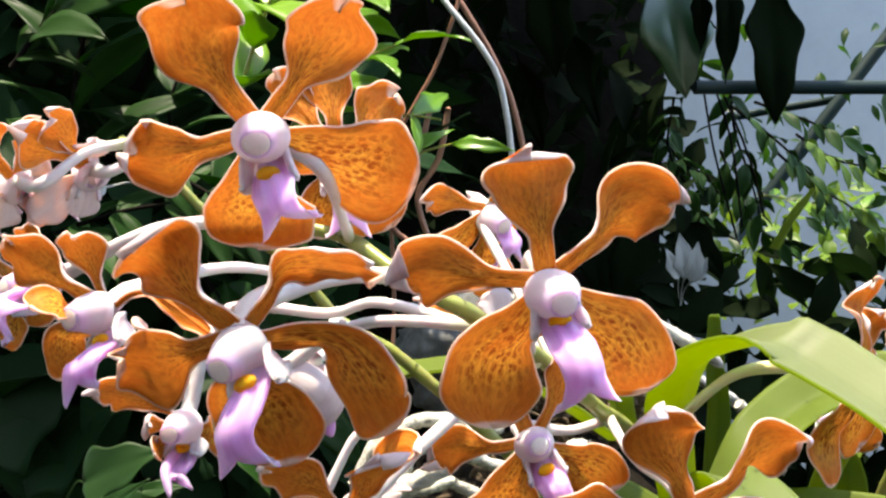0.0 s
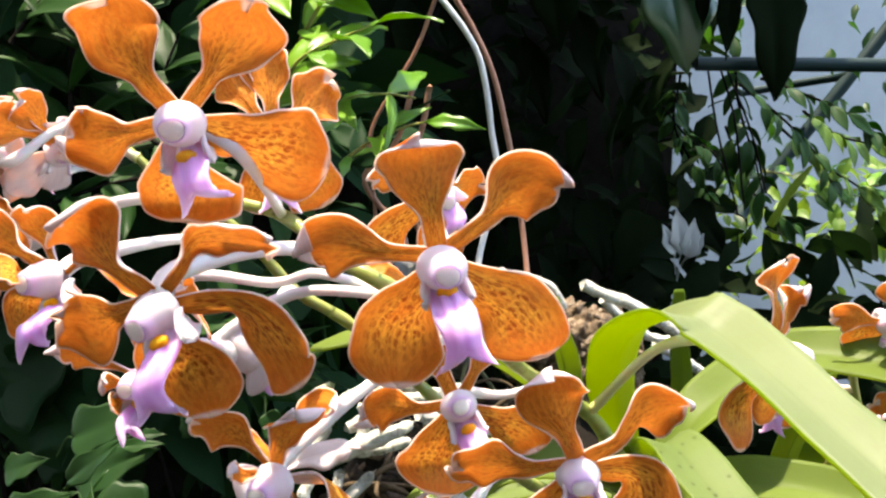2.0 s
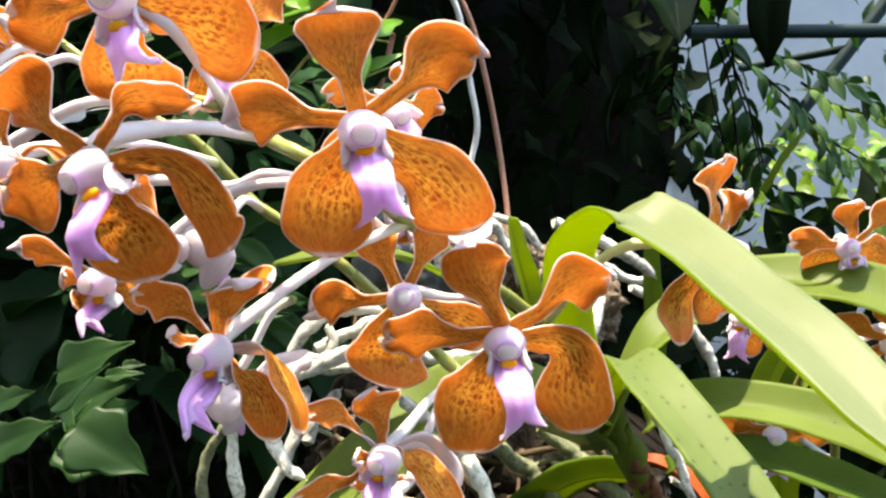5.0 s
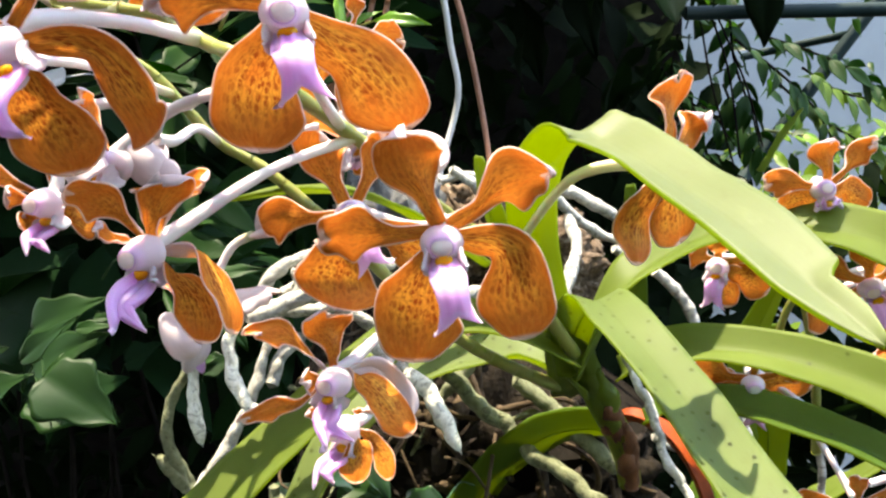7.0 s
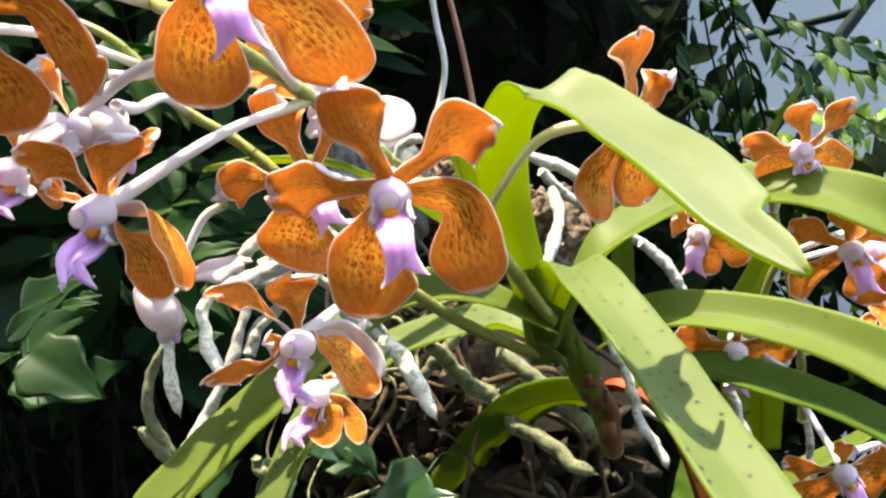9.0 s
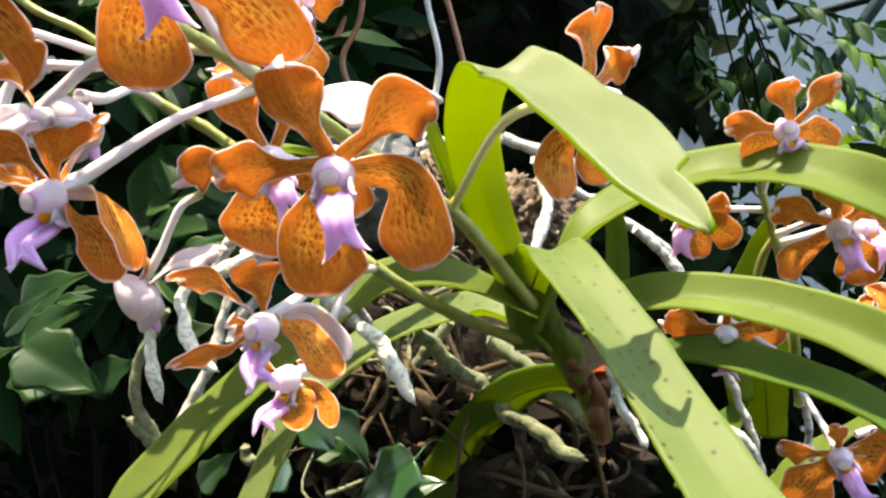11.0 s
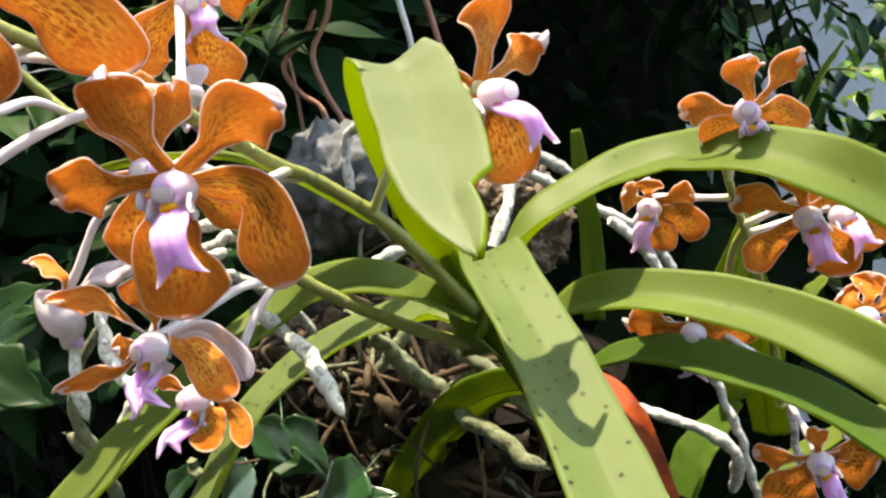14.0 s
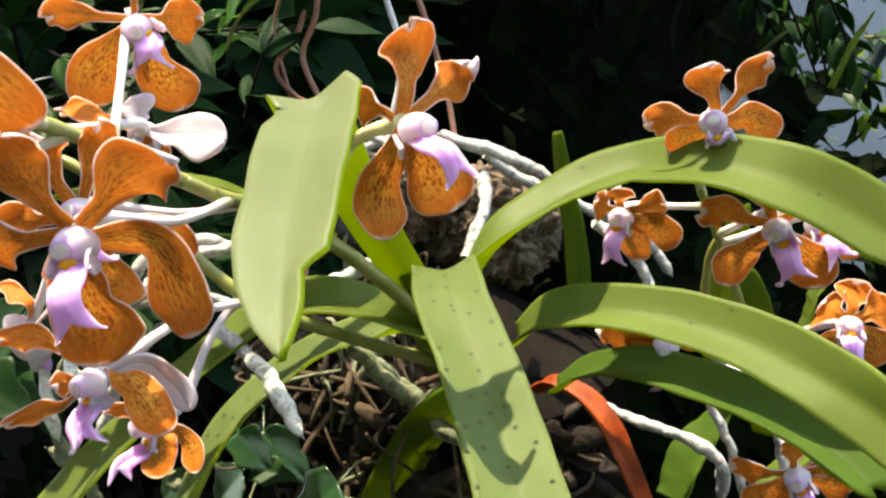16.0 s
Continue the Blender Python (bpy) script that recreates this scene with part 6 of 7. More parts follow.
def broad_leaf(base, tip, face, aspect, mat, label, group, seed, shape="heart", lobes=0.12, teeth=0, droop=0.15, stalk=None, category="leaf"):
    """One broad leaf from its base to its tip, with a short stalk."""
    b, t = Vector(base), Vector(tip)
    L = (t - b).length
    thing = empty("broad_leaf", Matrix.Translation(b), label, category, group)
    leaf_piece("blade", thing, aim(b, t - b + Vector(face) * L * droop * 0.8, face), L * 1.03, L * aspect, mat, shape, droop, 0.14, lobes, teeth, seed, 25, 13)
    end = Vector(stalk) - b if stalk else (b - t).normalized() * L * 0.5 + Vector((0, 0.02, -0.01))
    child("petiole", tube_mesh("petiole", [(0, 0, 0), end * 0.5 + Vector((0, 0.003, 0.004)), end], [L * 0.014, L * 0.012, L * 0.014], mat, 6, 12), thing)
    return thing


# frame pipes by the wall
green_pipe([(0.3051, 0.9900, 1.4931), (0.4200, 0.9900, 1.4933), (0.6566, 0.9900, 1.4935)], 0.0085, "dark green horizontal frame pipe")
green_pipe([(0.5275, 1.5000, 1.4860), (0.5985, 1.4500, 1.4988), (0.6661, 1.3900, 1.5105)], 0.007, "dark green frame pipe meeting the brace")
green_pipe([(0.5031, 1.3900, 1.2745), (0.6085, 1.3900, 1.4224), (0.7841, 1.3900, 1.6677)], 0.0110, "dark green slanting brace pipe")
# wires and vines that hang behind the orchid
wire([(-0.0180, 0.5150, 1.5400), (0.0020, 0.5000, 1.5020), (0.0158, 0.4950, 1.4838), (0.0265, 0.4950, 1.4702), (0.0360, 0.4950, 1.4540), (0.0415, 0.4950, 1.4317), (0.0450, 0.4950, 1.4070), (0.0496, 0.4950, 1.3813), (0.0462, 0.4950, 1.3602), (0.0383, 0.4850, 1.3303), (0.0352, 0.4700, 1.2894)], 0.0019, M_WIREW, "thin white wire hanging behind the orchid")
wire([(-0.0150, 0.5450, 1.5480), (0.0050, 0.5350, 1.5190), (0.0200, 0.5300, 1.4948), (0.0340, 0.5300, 1.4717), (0.0465, 0.5300, 1.4448), (0.0560, 0.5300, 1.4082), (0.0632, 0.5300, 1.3720), (0.0690, 0.5250, 1.3340), (0.0738, 0.5000, 1.2855), (0.0821, 0.4700, 1.2539)], 0.0019, M_WIREB, "thin brown wire hanging behind the orchid")
wire([(-0.0038, 0.5000, 1.4375), (-0.0144, 0.5000, 1.4015), (-0.0346, 0.5000, 1.3795), (-0.0259, 0.5000, 1.3608), (-0.0124, 0.5000, 1.3487), (-0.0024, 0.4800, 1.3169), (0.0064, 0.4600, 1.2804)], 0.0018, M_WIREB, "thin brown hanging vine")
wire([(0.0065, 0.4900, 1.4345), (0.0008, 0.4900, 1.4055), (-0.0115, 0.4900, 1.3833), (-0.0057, 0.4900, 1.3585), (0.0016, 0.4900, 1.3439), (0.0151, 0.4800, 1.3117), (0.0203, 0.4600, 1.2793)], 0.0018, M_WIREB, "thin brown hanging vine")
wire([(0.0258, 0.5000, 1.5392), (0.0014, 0.5000, 1.4665), (-0.0129, 0.5000, 1.4392), (-0.0311, 0.5000, 1.4043), (-0.0281, 0.5000, 1.3579), (-0.0270, 0.5000, 1.3029), (-0.0308, 0.4800, 1.2257)], 0.0012, M_WIREB, "thin brown hanging vine")
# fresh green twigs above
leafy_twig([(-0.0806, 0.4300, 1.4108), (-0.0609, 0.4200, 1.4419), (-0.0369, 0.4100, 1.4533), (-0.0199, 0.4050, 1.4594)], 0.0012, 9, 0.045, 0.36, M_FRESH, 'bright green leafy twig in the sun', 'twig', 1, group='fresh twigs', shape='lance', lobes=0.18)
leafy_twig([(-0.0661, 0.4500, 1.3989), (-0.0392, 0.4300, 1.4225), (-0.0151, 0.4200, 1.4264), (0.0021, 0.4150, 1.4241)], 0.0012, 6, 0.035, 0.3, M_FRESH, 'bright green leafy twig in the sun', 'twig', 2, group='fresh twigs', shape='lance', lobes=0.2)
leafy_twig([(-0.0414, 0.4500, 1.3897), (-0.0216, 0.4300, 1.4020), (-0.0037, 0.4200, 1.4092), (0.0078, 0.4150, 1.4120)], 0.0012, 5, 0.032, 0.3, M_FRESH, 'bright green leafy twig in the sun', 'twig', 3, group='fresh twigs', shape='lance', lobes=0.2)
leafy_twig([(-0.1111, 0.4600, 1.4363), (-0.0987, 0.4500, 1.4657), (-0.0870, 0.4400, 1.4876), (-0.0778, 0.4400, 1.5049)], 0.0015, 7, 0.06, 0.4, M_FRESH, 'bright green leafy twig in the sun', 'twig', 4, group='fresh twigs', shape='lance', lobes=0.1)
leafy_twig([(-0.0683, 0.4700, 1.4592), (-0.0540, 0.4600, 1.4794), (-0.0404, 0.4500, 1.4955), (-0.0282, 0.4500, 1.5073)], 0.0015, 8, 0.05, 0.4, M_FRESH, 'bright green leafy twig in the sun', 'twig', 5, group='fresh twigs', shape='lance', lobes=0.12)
# Twigs in shade; their darkness is painted into the leaf colours.
leafy_twig([(-0.2189, 0.5000, 1.3881), (-0.2200, 0.5000, 1.4392), (-0.2114, 0.5000, 1.4793), (-0.1995, 0.5000, 1.5187)], 0.0018, 9, 0.07, 0.42, M_TWIG, 'leafy twig coloured dark as in shade', 'twig', 6, group='shaded twigs', shape='lance')
leafy_twig([(-0.2564, 0.5000, 1.4593), (-0.2347, 0.5000, 1.4859), (-0.2136, 0.5000, 1.5056)], 0.0018, 7, 0.07, 0.42, M_TWIG, 'leafy twig coloured dark as in shade', 'twig', 7, group='shaded twigs', shape='lance')
leafy_twig([(-0.1596, 0.5200, 1.3876), (-0.1688, 0.5200, 1.4337), (-0.1570, 0.5200, 1.4686)], 0.0015, 7, 0.06, 0.4, M_TWIG, 'leafy twig coloured dark as in shade', 'twig', 8, group='shaded twigs', shape='lance')
leafy_twig([(-0.0623, 0.5000, 1.3504), (-0.0460, 0.5000, 1.3808), (-0.0316, 0.5000, 1.4001), (-0.0158, 0.5000, 1.4051)], 0.0012, 5, 0.04, 0.3, M_IVYDARK, 'leafy twig coloured dark as in shade', 'twig', 9, group='shaded twigs', shape='lance')
leafy_twig([(-0.1350, 0.5500, 1.4168), (-0.1007, 0.5500, 1.4125), (-0.0669, 0.5500, 1.4103), (-0.0344, 0.5500, 1.4043)], 0.0015, 7, 0.06, 0.36, M_IVYDARK, 'leafy twig coloured dark as in shade', 'twig', 10, group='shaded twigs', shape='lance')
leafy_twig([(-0.1224, 0.4200, 1.2830), (-0.0941, 0.4200, 1.3113), (-0.0757, 0.4200, 1.3200)], 0.0015, 6, 0.05, 0.4, M_TWIG, 'leafy twig coloured dark as in shade', 'twig', 11, group='shaded twigs')
leafy_twig([(-0.1211, 0.4200, 1.2660), (-0.0882, 0.4200, 1.2744), (-0.0563, 0.4200, 1.2794)], 0.0015, 6, 0.05, 0.42, M_TWIG, 'leafy twig coloured dark as in shade', 'twig', 12, group='shaded twigs')
leafy_twig([(-0.1516, 0.4400, 1.4040), (-0.1220, 0.4400, 1.3854), (-0.0921, 0.4400, 1.3702), (-0.0685, 0.4400, 1.3620)], 0.0014, 8, 0.05, 0.42, M_TWIG, 'leafy twig coloured dark as in shade', 'twig', 13, group='shaded twigs', shape='lance')
leafy_twig([(-0.1292, 0.4500, 1.3391), (-0.1138, 0.4500, 1.3140), (-0.1061, 0.4500, 1.2855), (-0.0825, 0.4500, 1.2667)], 0.0014, 8, 0.05, 0.42, M_TWIG, 'leafy twig coloured dark as in shade', 'twig', 14, group='shaded twigs', shape='lance')
leafy_twig([(-0.2157, 0.4600, 1.3626), (-0.1784, 0.4600, 1.3750), (-0.1351, 0.4600, 1.3835), (-0.1021, 0.4600, 1.4022)], 0.0014, 9, 0.055, 0.42, M_TWIG, 'leafy twig coloured dark as in shade', 'twig', 15, group='shaded twigs', shape='lance')
# feathered twigs before the wall
leafy_twig([(0.4012, 1.1500, 1.5172), (0.4114, 1.1500, 1.4485), (0.4373, 1.1500, 1.3784), (0.4554, 1.1500, 1.3154)], 0.0025, 16, 0.042, 0.42, M_TWIG, 'feathered twig with small green leaflets', 'twig', 16, group='feathered twigs')
leafy_twig([(0.4161, 1.1700, 1.4813), (0.4805, 1.1700, 1.4335), (0.5297, 1.1700, 1.3857), (0.5639, 1.1700, 1.3298)], 0.0025, 16, 0.042, 0.42, M_TWIG, 'feathered twig with small green leaflets', 'twig', 17, group='feathered twigs')
leafy_twig([(0.4533, 1.1900, 1.4908), (0.5255, 1.1900, 1.4659), (0.5819, 1.1900, 1.4414), (0.6310, 1.1900, 1.4090)], 0.0025, 16, 0.042, 0.42, M_TWIG, 'feathered twig with small green leaflets', 'twig', 18, group='feathered twigs')
leafy_twig([(0.4950, 1.2100, 1.4201), (0.5540, 1.2100, 1.3704), (0.6124, 1.2100, 1.3369), (0.6634, 1.2100, 1.2952)], 0.0025, 16, 0.042, 0.42, M_SHRUB, 'feathered twig with small green leaflets', 'twig', 19, group='feathered twigs')
leafy_twig([(0.4194, 1.2300, 1.4224), (0.4464, 1.2300, 1.3638), (0.4821, 1.2300, 1.3045), (0.5420, 1.2300, 1.2700)], 0.0025, 16, 0.042, 0.42, M_TWIG, 'feathered twig with small green leaflets', 'twig', 20, group='feathered twigs')
leafy_twig([(0.5410, 1.2500, 1.4469), (0.5925, 1.2500, 1.4127), (0.6430, 1.2500, 1.3995), (0.6928, 1.2500, 1.3947)], 0.0025, 16, 0.042, 0.42, M_SHRUB, 'feathered twig with small green leaflets', 'twig', 21, group='feathered twigs')
leafy_twig([(0.4931, 1.2700, 1.3552), (0.5534, 1.2700, 1.3458), (0.6223, 1.2700, 1.3278), (0.6727, 1.2700, 1.3359)], 0.0025, 16, 0.042, 0.42, M_FRESH, 'feathered twig with small green leaflets', 'twig', 22, group='feathered twigs')
leafy_twig([(0.3644, 1.2900, 1.5044), (0.3579, 1.2900, 1.4269), (0.3949, 1.2900, 1.3564), (0.4229, 1.2900, 1.3030)], 0.0025, 16, 0.042, 0.42, M_TWIG, 'feathered twig with small green leaflets', 'twig', 23, group='feathered twigs')
leafy_twig([(0.3439, 1.3100, 1.4548), (0.3896, 1.3100, 1.4012), (0.4257, 1.3100, 1.3830), (0.4630, 1.3100, 1.3290)], 0.0025, 16, 0.042, 0.42, M_TWIG, 'feathered twig with small green leaflets', 'twig', 24, group='feathered twigs')
wire([(0.3652, 1.1000, 1.5033), (0.3899, 1.1000, 1.4297), (0.4090, 1.1000, 1.3172)], 0.0016, M_DARK, "thin stem hanging before the wall")
wire([(0.3726, 1.1000, 1.5032), (0.4127, 1.1000, 1.4146), (0.4383, 1.1000, 1.3320)], 0.0016, M_DARK, "thin stem hanging before the wall")
wire([(0.3507, 1.1000, 1.4963), (0.3682, 1.1000, 1.4152), (0.4021, 1.1000, 1.3020)], 0.0016, M_DARK, "thin stem hanging before the wall")
# large leaves that hang in the shade; M_SHADE puts that shade into their colour
broad_leaf((0.2631, 1.0000, 1.6363), (0.2952, 0.9900, 1.4865), (0, -0.9, 0.45), 0.6, M_SHEEN, 'large dark green leaf that hangs in the shade', 'hanging leaves', 25, shape='lance', droop=0.1, stalk=None)
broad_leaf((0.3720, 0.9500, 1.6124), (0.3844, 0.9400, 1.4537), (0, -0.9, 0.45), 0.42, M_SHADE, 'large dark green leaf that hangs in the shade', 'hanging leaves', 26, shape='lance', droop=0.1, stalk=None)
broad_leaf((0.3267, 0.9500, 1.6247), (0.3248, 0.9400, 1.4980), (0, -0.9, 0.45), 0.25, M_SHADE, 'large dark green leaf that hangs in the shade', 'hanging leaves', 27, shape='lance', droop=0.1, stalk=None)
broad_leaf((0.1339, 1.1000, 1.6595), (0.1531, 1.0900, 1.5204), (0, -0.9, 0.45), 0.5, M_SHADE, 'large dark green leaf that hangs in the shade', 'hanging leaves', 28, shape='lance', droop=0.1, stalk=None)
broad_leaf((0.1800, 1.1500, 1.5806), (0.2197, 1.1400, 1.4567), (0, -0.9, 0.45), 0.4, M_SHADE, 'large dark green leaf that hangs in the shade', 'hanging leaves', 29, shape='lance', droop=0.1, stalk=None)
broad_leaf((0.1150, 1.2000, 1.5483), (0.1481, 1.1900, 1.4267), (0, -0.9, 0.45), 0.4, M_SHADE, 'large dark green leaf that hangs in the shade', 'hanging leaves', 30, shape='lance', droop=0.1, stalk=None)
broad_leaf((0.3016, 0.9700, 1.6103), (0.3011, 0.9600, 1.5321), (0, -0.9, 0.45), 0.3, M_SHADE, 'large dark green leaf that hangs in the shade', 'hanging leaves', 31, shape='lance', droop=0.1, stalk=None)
broad_leaf((0.1555, 1.2000, 1.3104), (0.0892, 1.1900, 1.2180), (0, -0.9, 0.45), 0.6, M_SHADE, 'leaf coloured near black for shade', 'shaded leaves', 32, droop=0.15)
broad_leaf((0.2139, 1.2000, 1.3106), (0.2405, 1.1900, 1.2020), (0, -0.9, 0.45), 0.6, M_SHADE, 'leaf coloured near black for shade', 'shaded leaves', 33, droop=0.15)
broad_leaf((0.2976, 1.2000, 1.2941), (0.2578, 1.1900, 1.1850), (0, -0.9, 0.45), 0.6, M_SHADE, 'leaf coloured near black for shade', 'shaded leaves', 34, droop=0.15)
broad_leaf((0.0750, 0.8000, 1.2044), (0.1320, 0.7900, 1.1839), (0, -0.9, 0.45), 0.5, M_SHADE, 'leaf coloured near black for shade', 'shaded leaves', 35, droop=0.15)
broad_leaf((0.3630, 1.2000, 1.3111), (0.4218, 1.1900, 1.2286), (0, -0.9, 0.45), 0.5, M_SHADE, 'leaf coloured near black for shade', 'shaded leaves', 36, droop=0.15)
broad_leaf((0.2753, 0.9300, 1.2704), (0.2587, 0.9200, 1.3042), (0, -0.9, 0.45), 0.5, M_WHITE, 'white petal-like leaf in the distance', 'pale leaves', 37, shape='lance', droop=0.2, category='pale leaf')
broad_leaf((0.2818, 0.9300, 1.2704), (0.2740, 0.9200, 1.3204), (0, -0.9, 0.45), 0.5, M_WHITE, 'white petal-like leaf in the distance', 'pale leaves', 38, shape='lance', droop=0.2, category='pale leaf')
broad_leaf((0.2884, 0.9300, 1.2671), (0.2935, 0.9200, 1.3108), (0, -0.9, 0.45), 0.5, M_WHITE, 'white petal-like leaf in the distance', 'pale leaves', 39, shape='lance', droop=0.2, category='pale leaf')
broad_leaf((0.2917, 0.9300, 1.2671), (0.3038, 0.9200, 1.2946), (0, -0.9, 0.45), 0.5, M_WHITE, 'white petal-like leaf in the distance', 'pale leaves', 40, shape='lance', droop=0.2, category='pale leaf')
# The white skin here paints the sky that this leaf reflects.
broad_leaf((-0.1858, 0.4600, 1.3888), (-0.2250, 0.4600, 1.3758), (-0.2, -0.6, 0.75), 0.55, M_WHITE, 'leaf coloured white for the sky it reflects', 'pale leaves', 41, category='pale leaf')
# climbing plant beside the orchid
broad_leaf((-0.1282, 0.3100, 1.2482), (-0.0976, 0.3100, 1.2270), (0.1, -0.75, 0.65), 0.85, M_IVY, 'glossy lobed green leaf of a climbing plant', 'climbing leaves', 42, lobes=0.14)
broad_leaf((-0.1429, 0.3300, 1.2375), (-0.1062, 0.3300, 1.2214), (0.1, -0.75, 0.65), 0.95, M_IVY, 'glossy lobed green leaf of a climbing plant', 'climbing leaves', 43, lobes=0.14)
broad_leaf((-0.1788, 0.3300, 1.2285), (-0.1465, 0.3300, 1.2430), (0.1, -0.75, 0.65), 0.55, M_IVY, 'glossy lobed green leaf of a climbing plant', 'climbing leaves', 44, lobes=0.14)
broad_leaf((-0.1502, 0.3400, 1.2431), (-0.1135, 0.3400, 1.2605), (0.1, -0.75, 0.65), 0.55, M_IVY, 'glossy lobed green leaf of a climbing plant', 'climbing leaves', 45, lobes=0.14)
broad_leaf((-0.1894, 0.3500, 1.2430), (-0.1689, 0.3500, 1.2506), (0.1, -0.75, 0.65), 0.7, M_IVY, 'glossy lobed green leaf of a climbing plant', 'climbing leaves', 46, lobes=0.14)
# M_IVYDARK leaves from here on carry their shade in the colour.
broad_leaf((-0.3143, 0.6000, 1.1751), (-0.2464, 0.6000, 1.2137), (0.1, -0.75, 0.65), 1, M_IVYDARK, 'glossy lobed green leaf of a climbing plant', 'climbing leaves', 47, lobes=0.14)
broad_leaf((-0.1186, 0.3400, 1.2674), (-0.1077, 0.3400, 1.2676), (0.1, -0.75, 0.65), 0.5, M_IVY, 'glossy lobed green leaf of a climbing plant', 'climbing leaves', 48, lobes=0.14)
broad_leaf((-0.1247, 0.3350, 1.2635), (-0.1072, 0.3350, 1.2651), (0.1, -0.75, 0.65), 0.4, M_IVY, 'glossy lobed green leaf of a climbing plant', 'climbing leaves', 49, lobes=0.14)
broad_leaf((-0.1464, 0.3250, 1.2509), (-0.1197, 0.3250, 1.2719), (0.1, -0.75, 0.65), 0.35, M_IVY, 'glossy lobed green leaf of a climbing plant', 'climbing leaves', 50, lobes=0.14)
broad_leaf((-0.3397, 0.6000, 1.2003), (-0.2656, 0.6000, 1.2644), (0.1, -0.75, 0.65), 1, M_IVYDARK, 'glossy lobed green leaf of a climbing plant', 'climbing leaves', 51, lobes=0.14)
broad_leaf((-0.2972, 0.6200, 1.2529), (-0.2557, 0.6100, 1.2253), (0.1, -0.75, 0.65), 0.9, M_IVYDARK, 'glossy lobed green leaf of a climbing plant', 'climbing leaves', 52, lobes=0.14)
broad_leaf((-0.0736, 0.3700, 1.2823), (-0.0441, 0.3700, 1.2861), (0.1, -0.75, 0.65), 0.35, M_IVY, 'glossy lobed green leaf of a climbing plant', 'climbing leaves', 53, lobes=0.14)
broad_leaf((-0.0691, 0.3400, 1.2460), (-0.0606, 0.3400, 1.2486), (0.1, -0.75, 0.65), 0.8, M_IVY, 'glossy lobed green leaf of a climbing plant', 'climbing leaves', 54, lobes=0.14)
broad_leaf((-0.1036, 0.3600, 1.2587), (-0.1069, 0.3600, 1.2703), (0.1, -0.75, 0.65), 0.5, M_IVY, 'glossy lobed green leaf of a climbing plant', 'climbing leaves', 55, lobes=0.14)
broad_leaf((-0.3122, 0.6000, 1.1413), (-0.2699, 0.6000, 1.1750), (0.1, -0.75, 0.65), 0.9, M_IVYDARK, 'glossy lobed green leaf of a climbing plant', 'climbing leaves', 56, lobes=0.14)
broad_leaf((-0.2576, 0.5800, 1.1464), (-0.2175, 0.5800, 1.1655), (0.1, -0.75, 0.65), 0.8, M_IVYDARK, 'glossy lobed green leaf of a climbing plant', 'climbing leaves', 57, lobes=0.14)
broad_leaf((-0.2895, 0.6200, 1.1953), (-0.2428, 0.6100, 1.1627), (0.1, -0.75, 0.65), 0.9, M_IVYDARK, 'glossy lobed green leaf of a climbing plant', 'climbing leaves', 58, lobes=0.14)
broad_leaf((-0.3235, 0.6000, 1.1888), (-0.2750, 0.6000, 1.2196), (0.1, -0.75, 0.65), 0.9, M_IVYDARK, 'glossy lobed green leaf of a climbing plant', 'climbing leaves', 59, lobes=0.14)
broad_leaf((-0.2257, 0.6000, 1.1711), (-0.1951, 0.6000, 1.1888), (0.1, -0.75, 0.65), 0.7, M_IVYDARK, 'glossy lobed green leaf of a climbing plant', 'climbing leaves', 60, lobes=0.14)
broad_leaf((-0.1607, 0.3600, 1.2570), (-0.1228, 0.3600, 1.2734), (0.1, -0.75, 0.65), 0.6, M_IVY, 'glossy lobed green leaf of a climbing plant', 'climbing leaves', 61, lobes=0.14)
broad_leaf((-0.0065, 0.3300, 1.2074), (0.0080, 0.3300, 1.1845), (0.1, -0.75, 0.65), 0.7, M_SHEEN, 'glossy lobed green leaf of a climbing plant', 'climbing leaves', 62, lobes=0.14)
broad_leaf((0.0012, 0.3400, 1.2037), (0.0213, 0.3400, 1.1743), (0.1, -0.75, 0.65), 0.6, M_SHEEN, 'glossy lobed green leaf of a climbing plant', 'climbing leaves', 63, lobes=0.14)
broad_leaf((-0.0262, 0.3600, 1.1727), (-0.0472, 0.3600, 1.1511), (0.1, -0.75, 0.65), 0.8, M_SHEEN, 'glossy lobed green leaf of a climbing plant', 'climbing leaves', 64, lobes=0.14)
broad_leaf((0.0483, 0.3100, 1.1920), (0.0233, 0.3100, 1.1736), (0.1, -0.75, 0.65), 0.8, M_SHEEN, 'glossy lobed green leaf of a climbing plant', 'climbing leaves', 65, lobes=0.14)
broad_leaf((0.0288, 0.3100, 1.1763), (0.0603, 0.3100, 1.1812), (0.1, -0.75, 0.65), 0.7, M_SHEEN, 'glossy lobed green leaf of a climbing plant', 'climbing leaves', 66, lobes=0.14)
broad_leaf((-0.0748, 0.3600, 1.1578), (-0.0537, 0.3600, 1.1764), (0.1, -0.75, 0.65), 0.6, M_IVY, 'glossy lobed green leaf of a climbing plant', 'climbing leaves', 67, lobes=0.14)
broad_leaf((-0.0669, 0.3400, 1.2431), (-0.0501, 0.3400, 1.2482), (0.1, -0.75, 0.65), 0.7, M_IVY, 'glossy lobed green leaf of a climbing plant', 'climbing leaves', 68, lobes=0.14)
broad_leaf((-0.1402, 0.4200, 1.2840), (-0.0961, 0.4200, 1.2949), (0.1, -0.75, 0.65), 0.4, M_IVY, 'glossy lobed green leaf of a climbing plant', 'climbing leaves', 69, lobes=0.14)
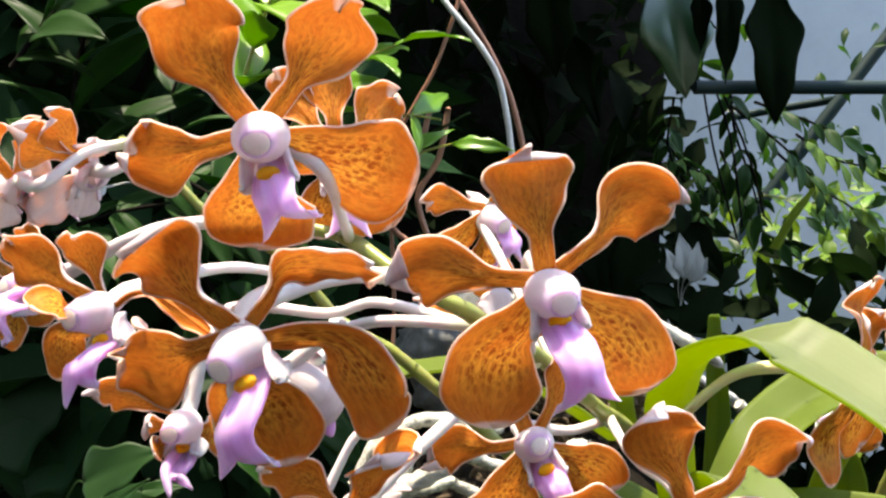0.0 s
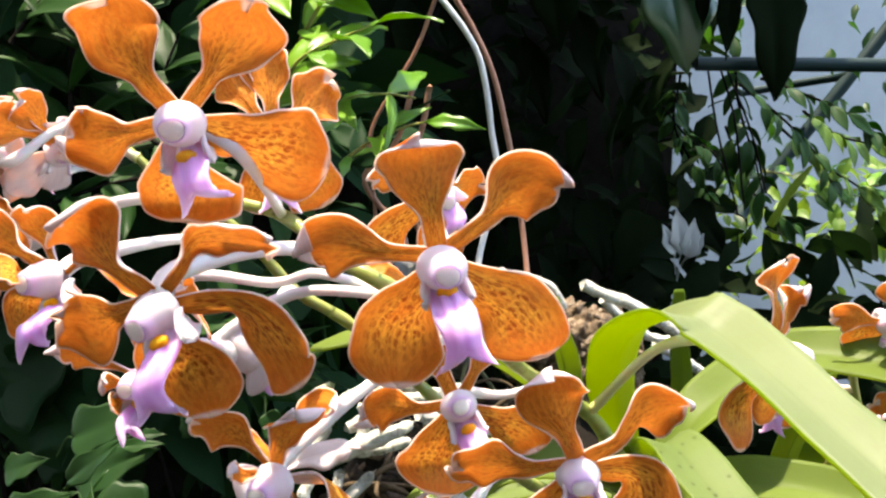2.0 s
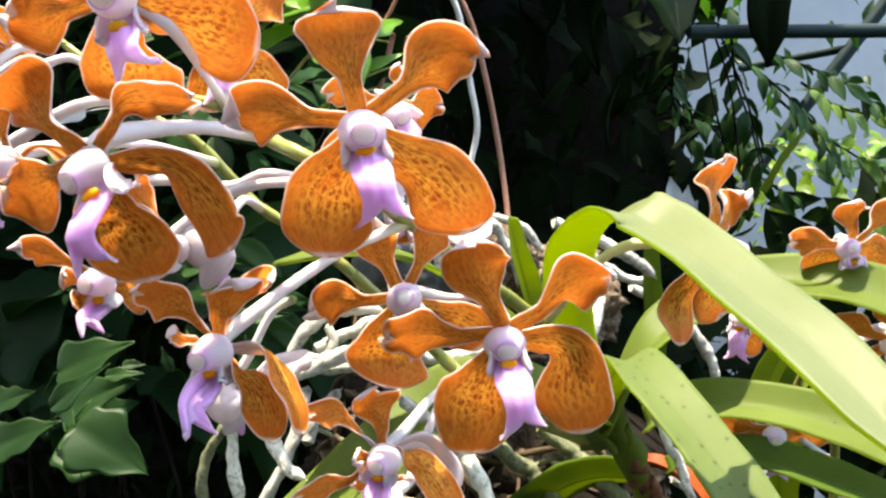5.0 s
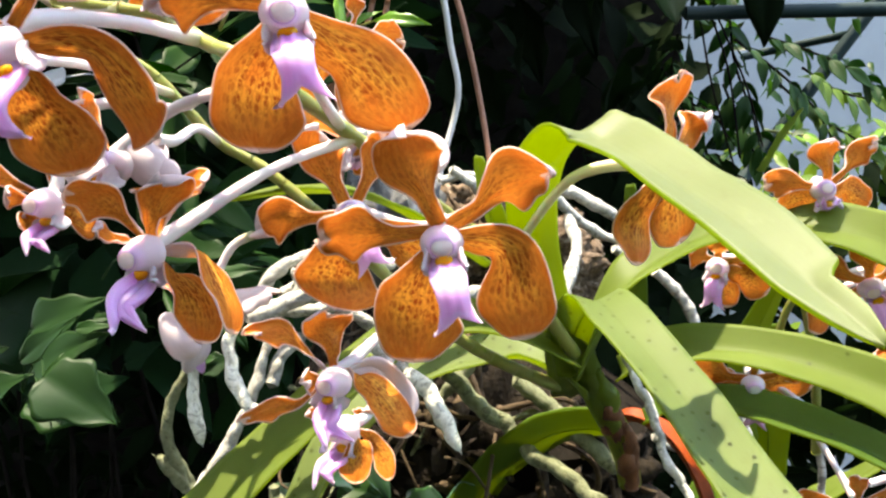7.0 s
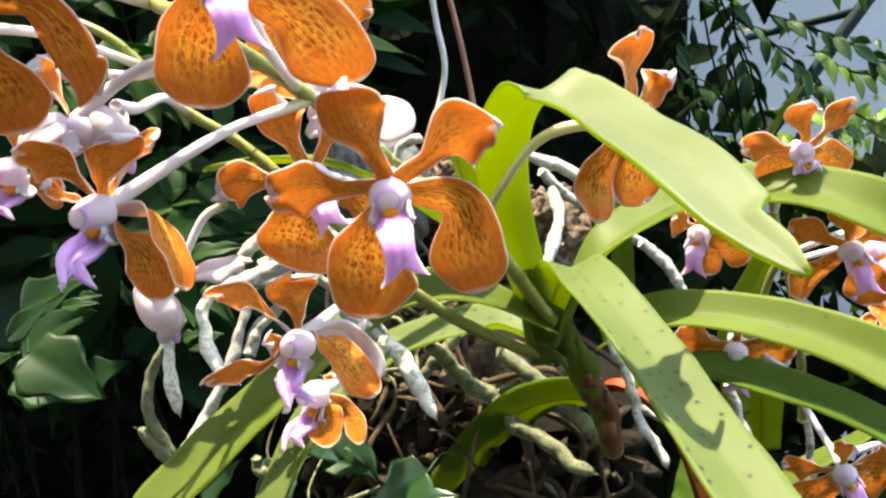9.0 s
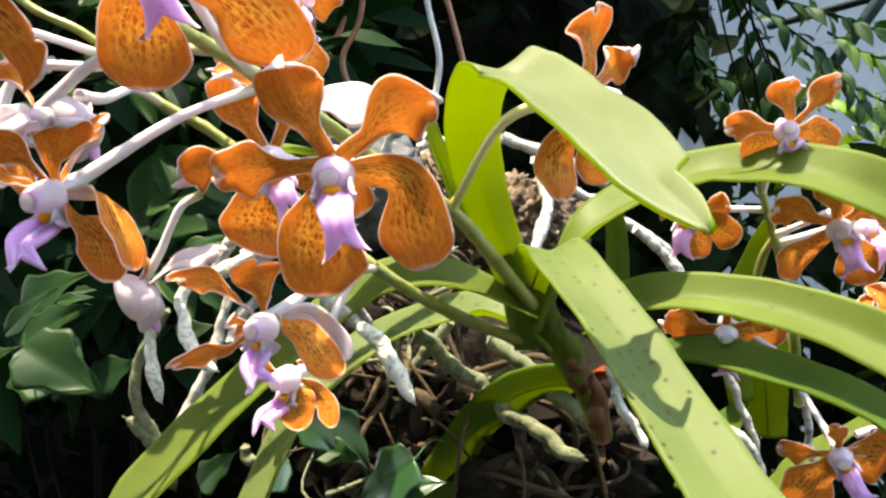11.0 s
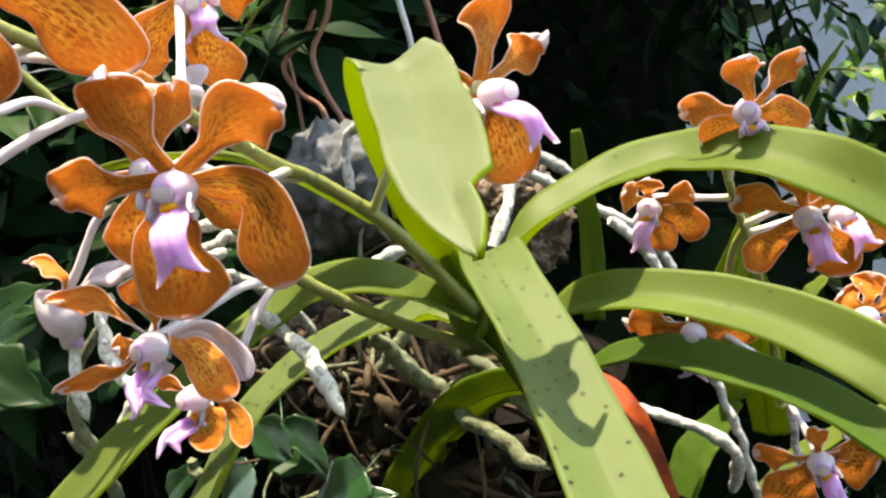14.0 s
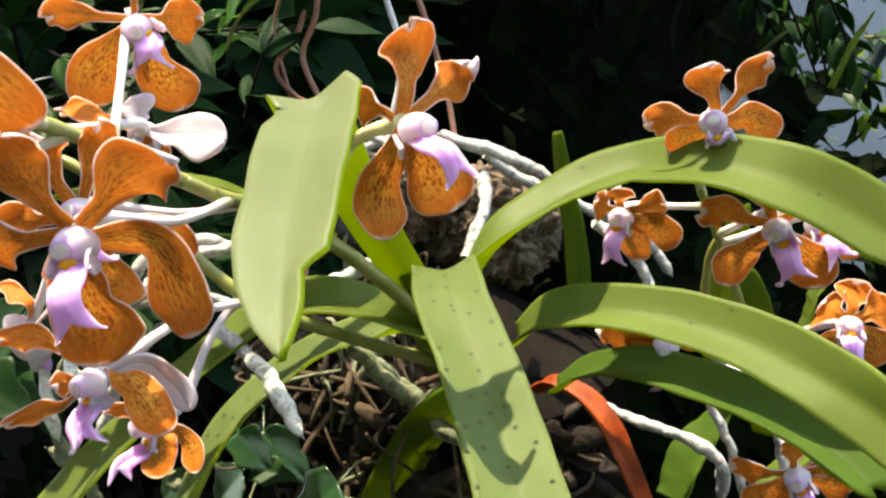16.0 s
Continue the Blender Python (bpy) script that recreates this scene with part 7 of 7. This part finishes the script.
broad_leaf((-0.1167, 0.4200, 1.2994), (-0.0769, 0.4200, 1.3103), (0.1, -0.75, 0.65), 0.4, M_IVY, 'glossy lobed green leaf of a climbing plant', 'climbing leaves', 70, lobes=0.14)
broad_leaf((-0.0710, 0.3800, 1.2642), (-0.0576, 0.3800, 1.2418), (0.1, -0.75, 0.65), 0.5, M_IVY, 'glossy lobed green leaf of a climbing plant', 'climbing leaves', 71, lobes=0.14)
broad_leaf((-0.0021, 0.3300, 1.1902), (0.0190, 0.3300, 1.1844), (0.1, -0.75, 0.65), 0.7, M_IVY, 'glossy lobed green leaf of a climbing plant', 'climbing leaves', 72, lobes=0.14)
# dark stems behind the climbing plant
wire([(-0.3553, 0.6200, 1.2381), (-0.3548, 0.6200, 1.1560), (-0.3537, 0.6200, 1.0927), (-0.3422, 0.6200, 1.0223), (-0.3443, 0.6200, 0.9332), (-0.4872, 0.6200, 0.0173), (-0.8691, 0.6200, -2.5978)], 0.0018, M_DARK, "thin dark stem in the shade")
wire([(-0.2891, 0.6200, 1.2149), (-0.2876, 0.6200, 1.1331), (-0.2788, 0.6200, 1.0805), (-0.2932, 0.6200, 1.0164), (-0.2936, 0.6200, 0.9335), (-0.4251, 0.6200, 0.0278), (-0.7724, 0.6200, -2.5405)], 0.0018, M_DARK, "thin dark stem in the shade")
wire([(-0.2486, 0.6200, 1.2030), (-0.2464, 0.6200, 1.1215), (-0.2749, 0.6200, 1.0698), (-0.2550, 0.6200, 1.0160), (-0.2549, 0.6200, 0.9338), (-0.3777, 0.6200, 0.0358), (-0.6993, 0.6200, -2.4972)], 0.0018, M_DARK, "thin dark stem in the shade")
wire([(-0.3349, 0.6200, 1.2394), (-0.3294, 0.6200, 1.1620), (-0.3324, 0.6200, 1.0973), (-0.3300, 0.6200, 1.0361), (-0.3263, 0.6200, 0.9576), (-0.4005, 0.6200, 0.1188), (-0.5716, 0.6200, -2.0602)], 0.0018, M_DARK, "thin dark stem in the shade")
wire([(-0.2915, 0.6200, 1.1768), (-0.2852, 0.6200, 1.0977), (-0.2929, 0.6200, 1.0622), (-0.2910, 0.6200, 1.0211), (-0.2856, 0.6200, 0.9584), (-0.3527, 0.6200, 0.1230), (-0.5054, 0.6200, -2.0433)], 0.0018, M_DARK, "thin dark stem in the shade")
wire([(-0.2571, 0.6200, 1.1817), (-0.2504, 0.6200, 1.1030), (-0.2581, 0.6200, 1.0626), (-0.2484, 0.6200, 1.0218), (-0.2425, 0.6200, 0.9593), (-0.3023, 0.6200, 0.1273), (-0.4358, 0.6200, -2.0256)], 0.0018, M_DARK, "thin dark stem in the shade")
wire([(-0.2345, 0.6200, 1.2492), (-0.2270, 0.6200, 1.1722), (-0.2053, 0.6200, 1.1280), (-0.2035, 0.6200, 1.0675), (-0.1974, 0.6200, 0.9897), (-0.2427, 0.6200, 0.1514), (-0.3426, 0.6200, -2.0908)], 0.0018, M_DARK, "thin dark stem in the shade")
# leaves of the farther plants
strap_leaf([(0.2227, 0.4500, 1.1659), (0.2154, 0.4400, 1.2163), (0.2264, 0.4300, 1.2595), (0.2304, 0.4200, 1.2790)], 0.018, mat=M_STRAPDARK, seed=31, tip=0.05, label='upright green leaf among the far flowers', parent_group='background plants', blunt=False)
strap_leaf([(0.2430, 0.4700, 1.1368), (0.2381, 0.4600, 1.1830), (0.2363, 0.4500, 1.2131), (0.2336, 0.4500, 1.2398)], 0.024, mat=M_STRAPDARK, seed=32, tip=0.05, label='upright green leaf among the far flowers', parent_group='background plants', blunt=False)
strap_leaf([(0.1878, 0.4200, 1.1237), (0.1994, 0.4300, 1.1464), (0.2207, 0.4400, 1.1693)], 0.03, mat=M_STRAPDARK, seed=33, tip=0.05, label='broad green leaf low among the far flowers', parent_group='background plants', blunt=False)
strap_leaf([(0.2232, 0.4000, 1.1325), (0.2494, 0.4000, 1.1573), (0.2830, 0.4000, 1.1780)], 0.02, mat=M_STRAP, seed=34, tip=0.05, label='green leaf low among the far flowers', parent_group='background plants', blunt=False)
strap_leaf([(0.2793, 0.5500, 1.1661), (0.2857, 0.5500, 1.1947), (0.2966, 0.5500, 1.2110)], 0.03, mat=M_STRAP, seed=35, tip=0.05, label='upright green leaf among the far flowers', parent_group='background plants', blunt=False)
strap_leaf([(0.3735, 0.9000, 1.3073), (0.3962, 0.9000, 1.3500), (0.4127, 0.9000, 1.3758)], 0.03, mat=M_STRAP, seed=36, tip=0.1, label='long green leaf in front of the wall', parent_group='background plants', blunt=False)
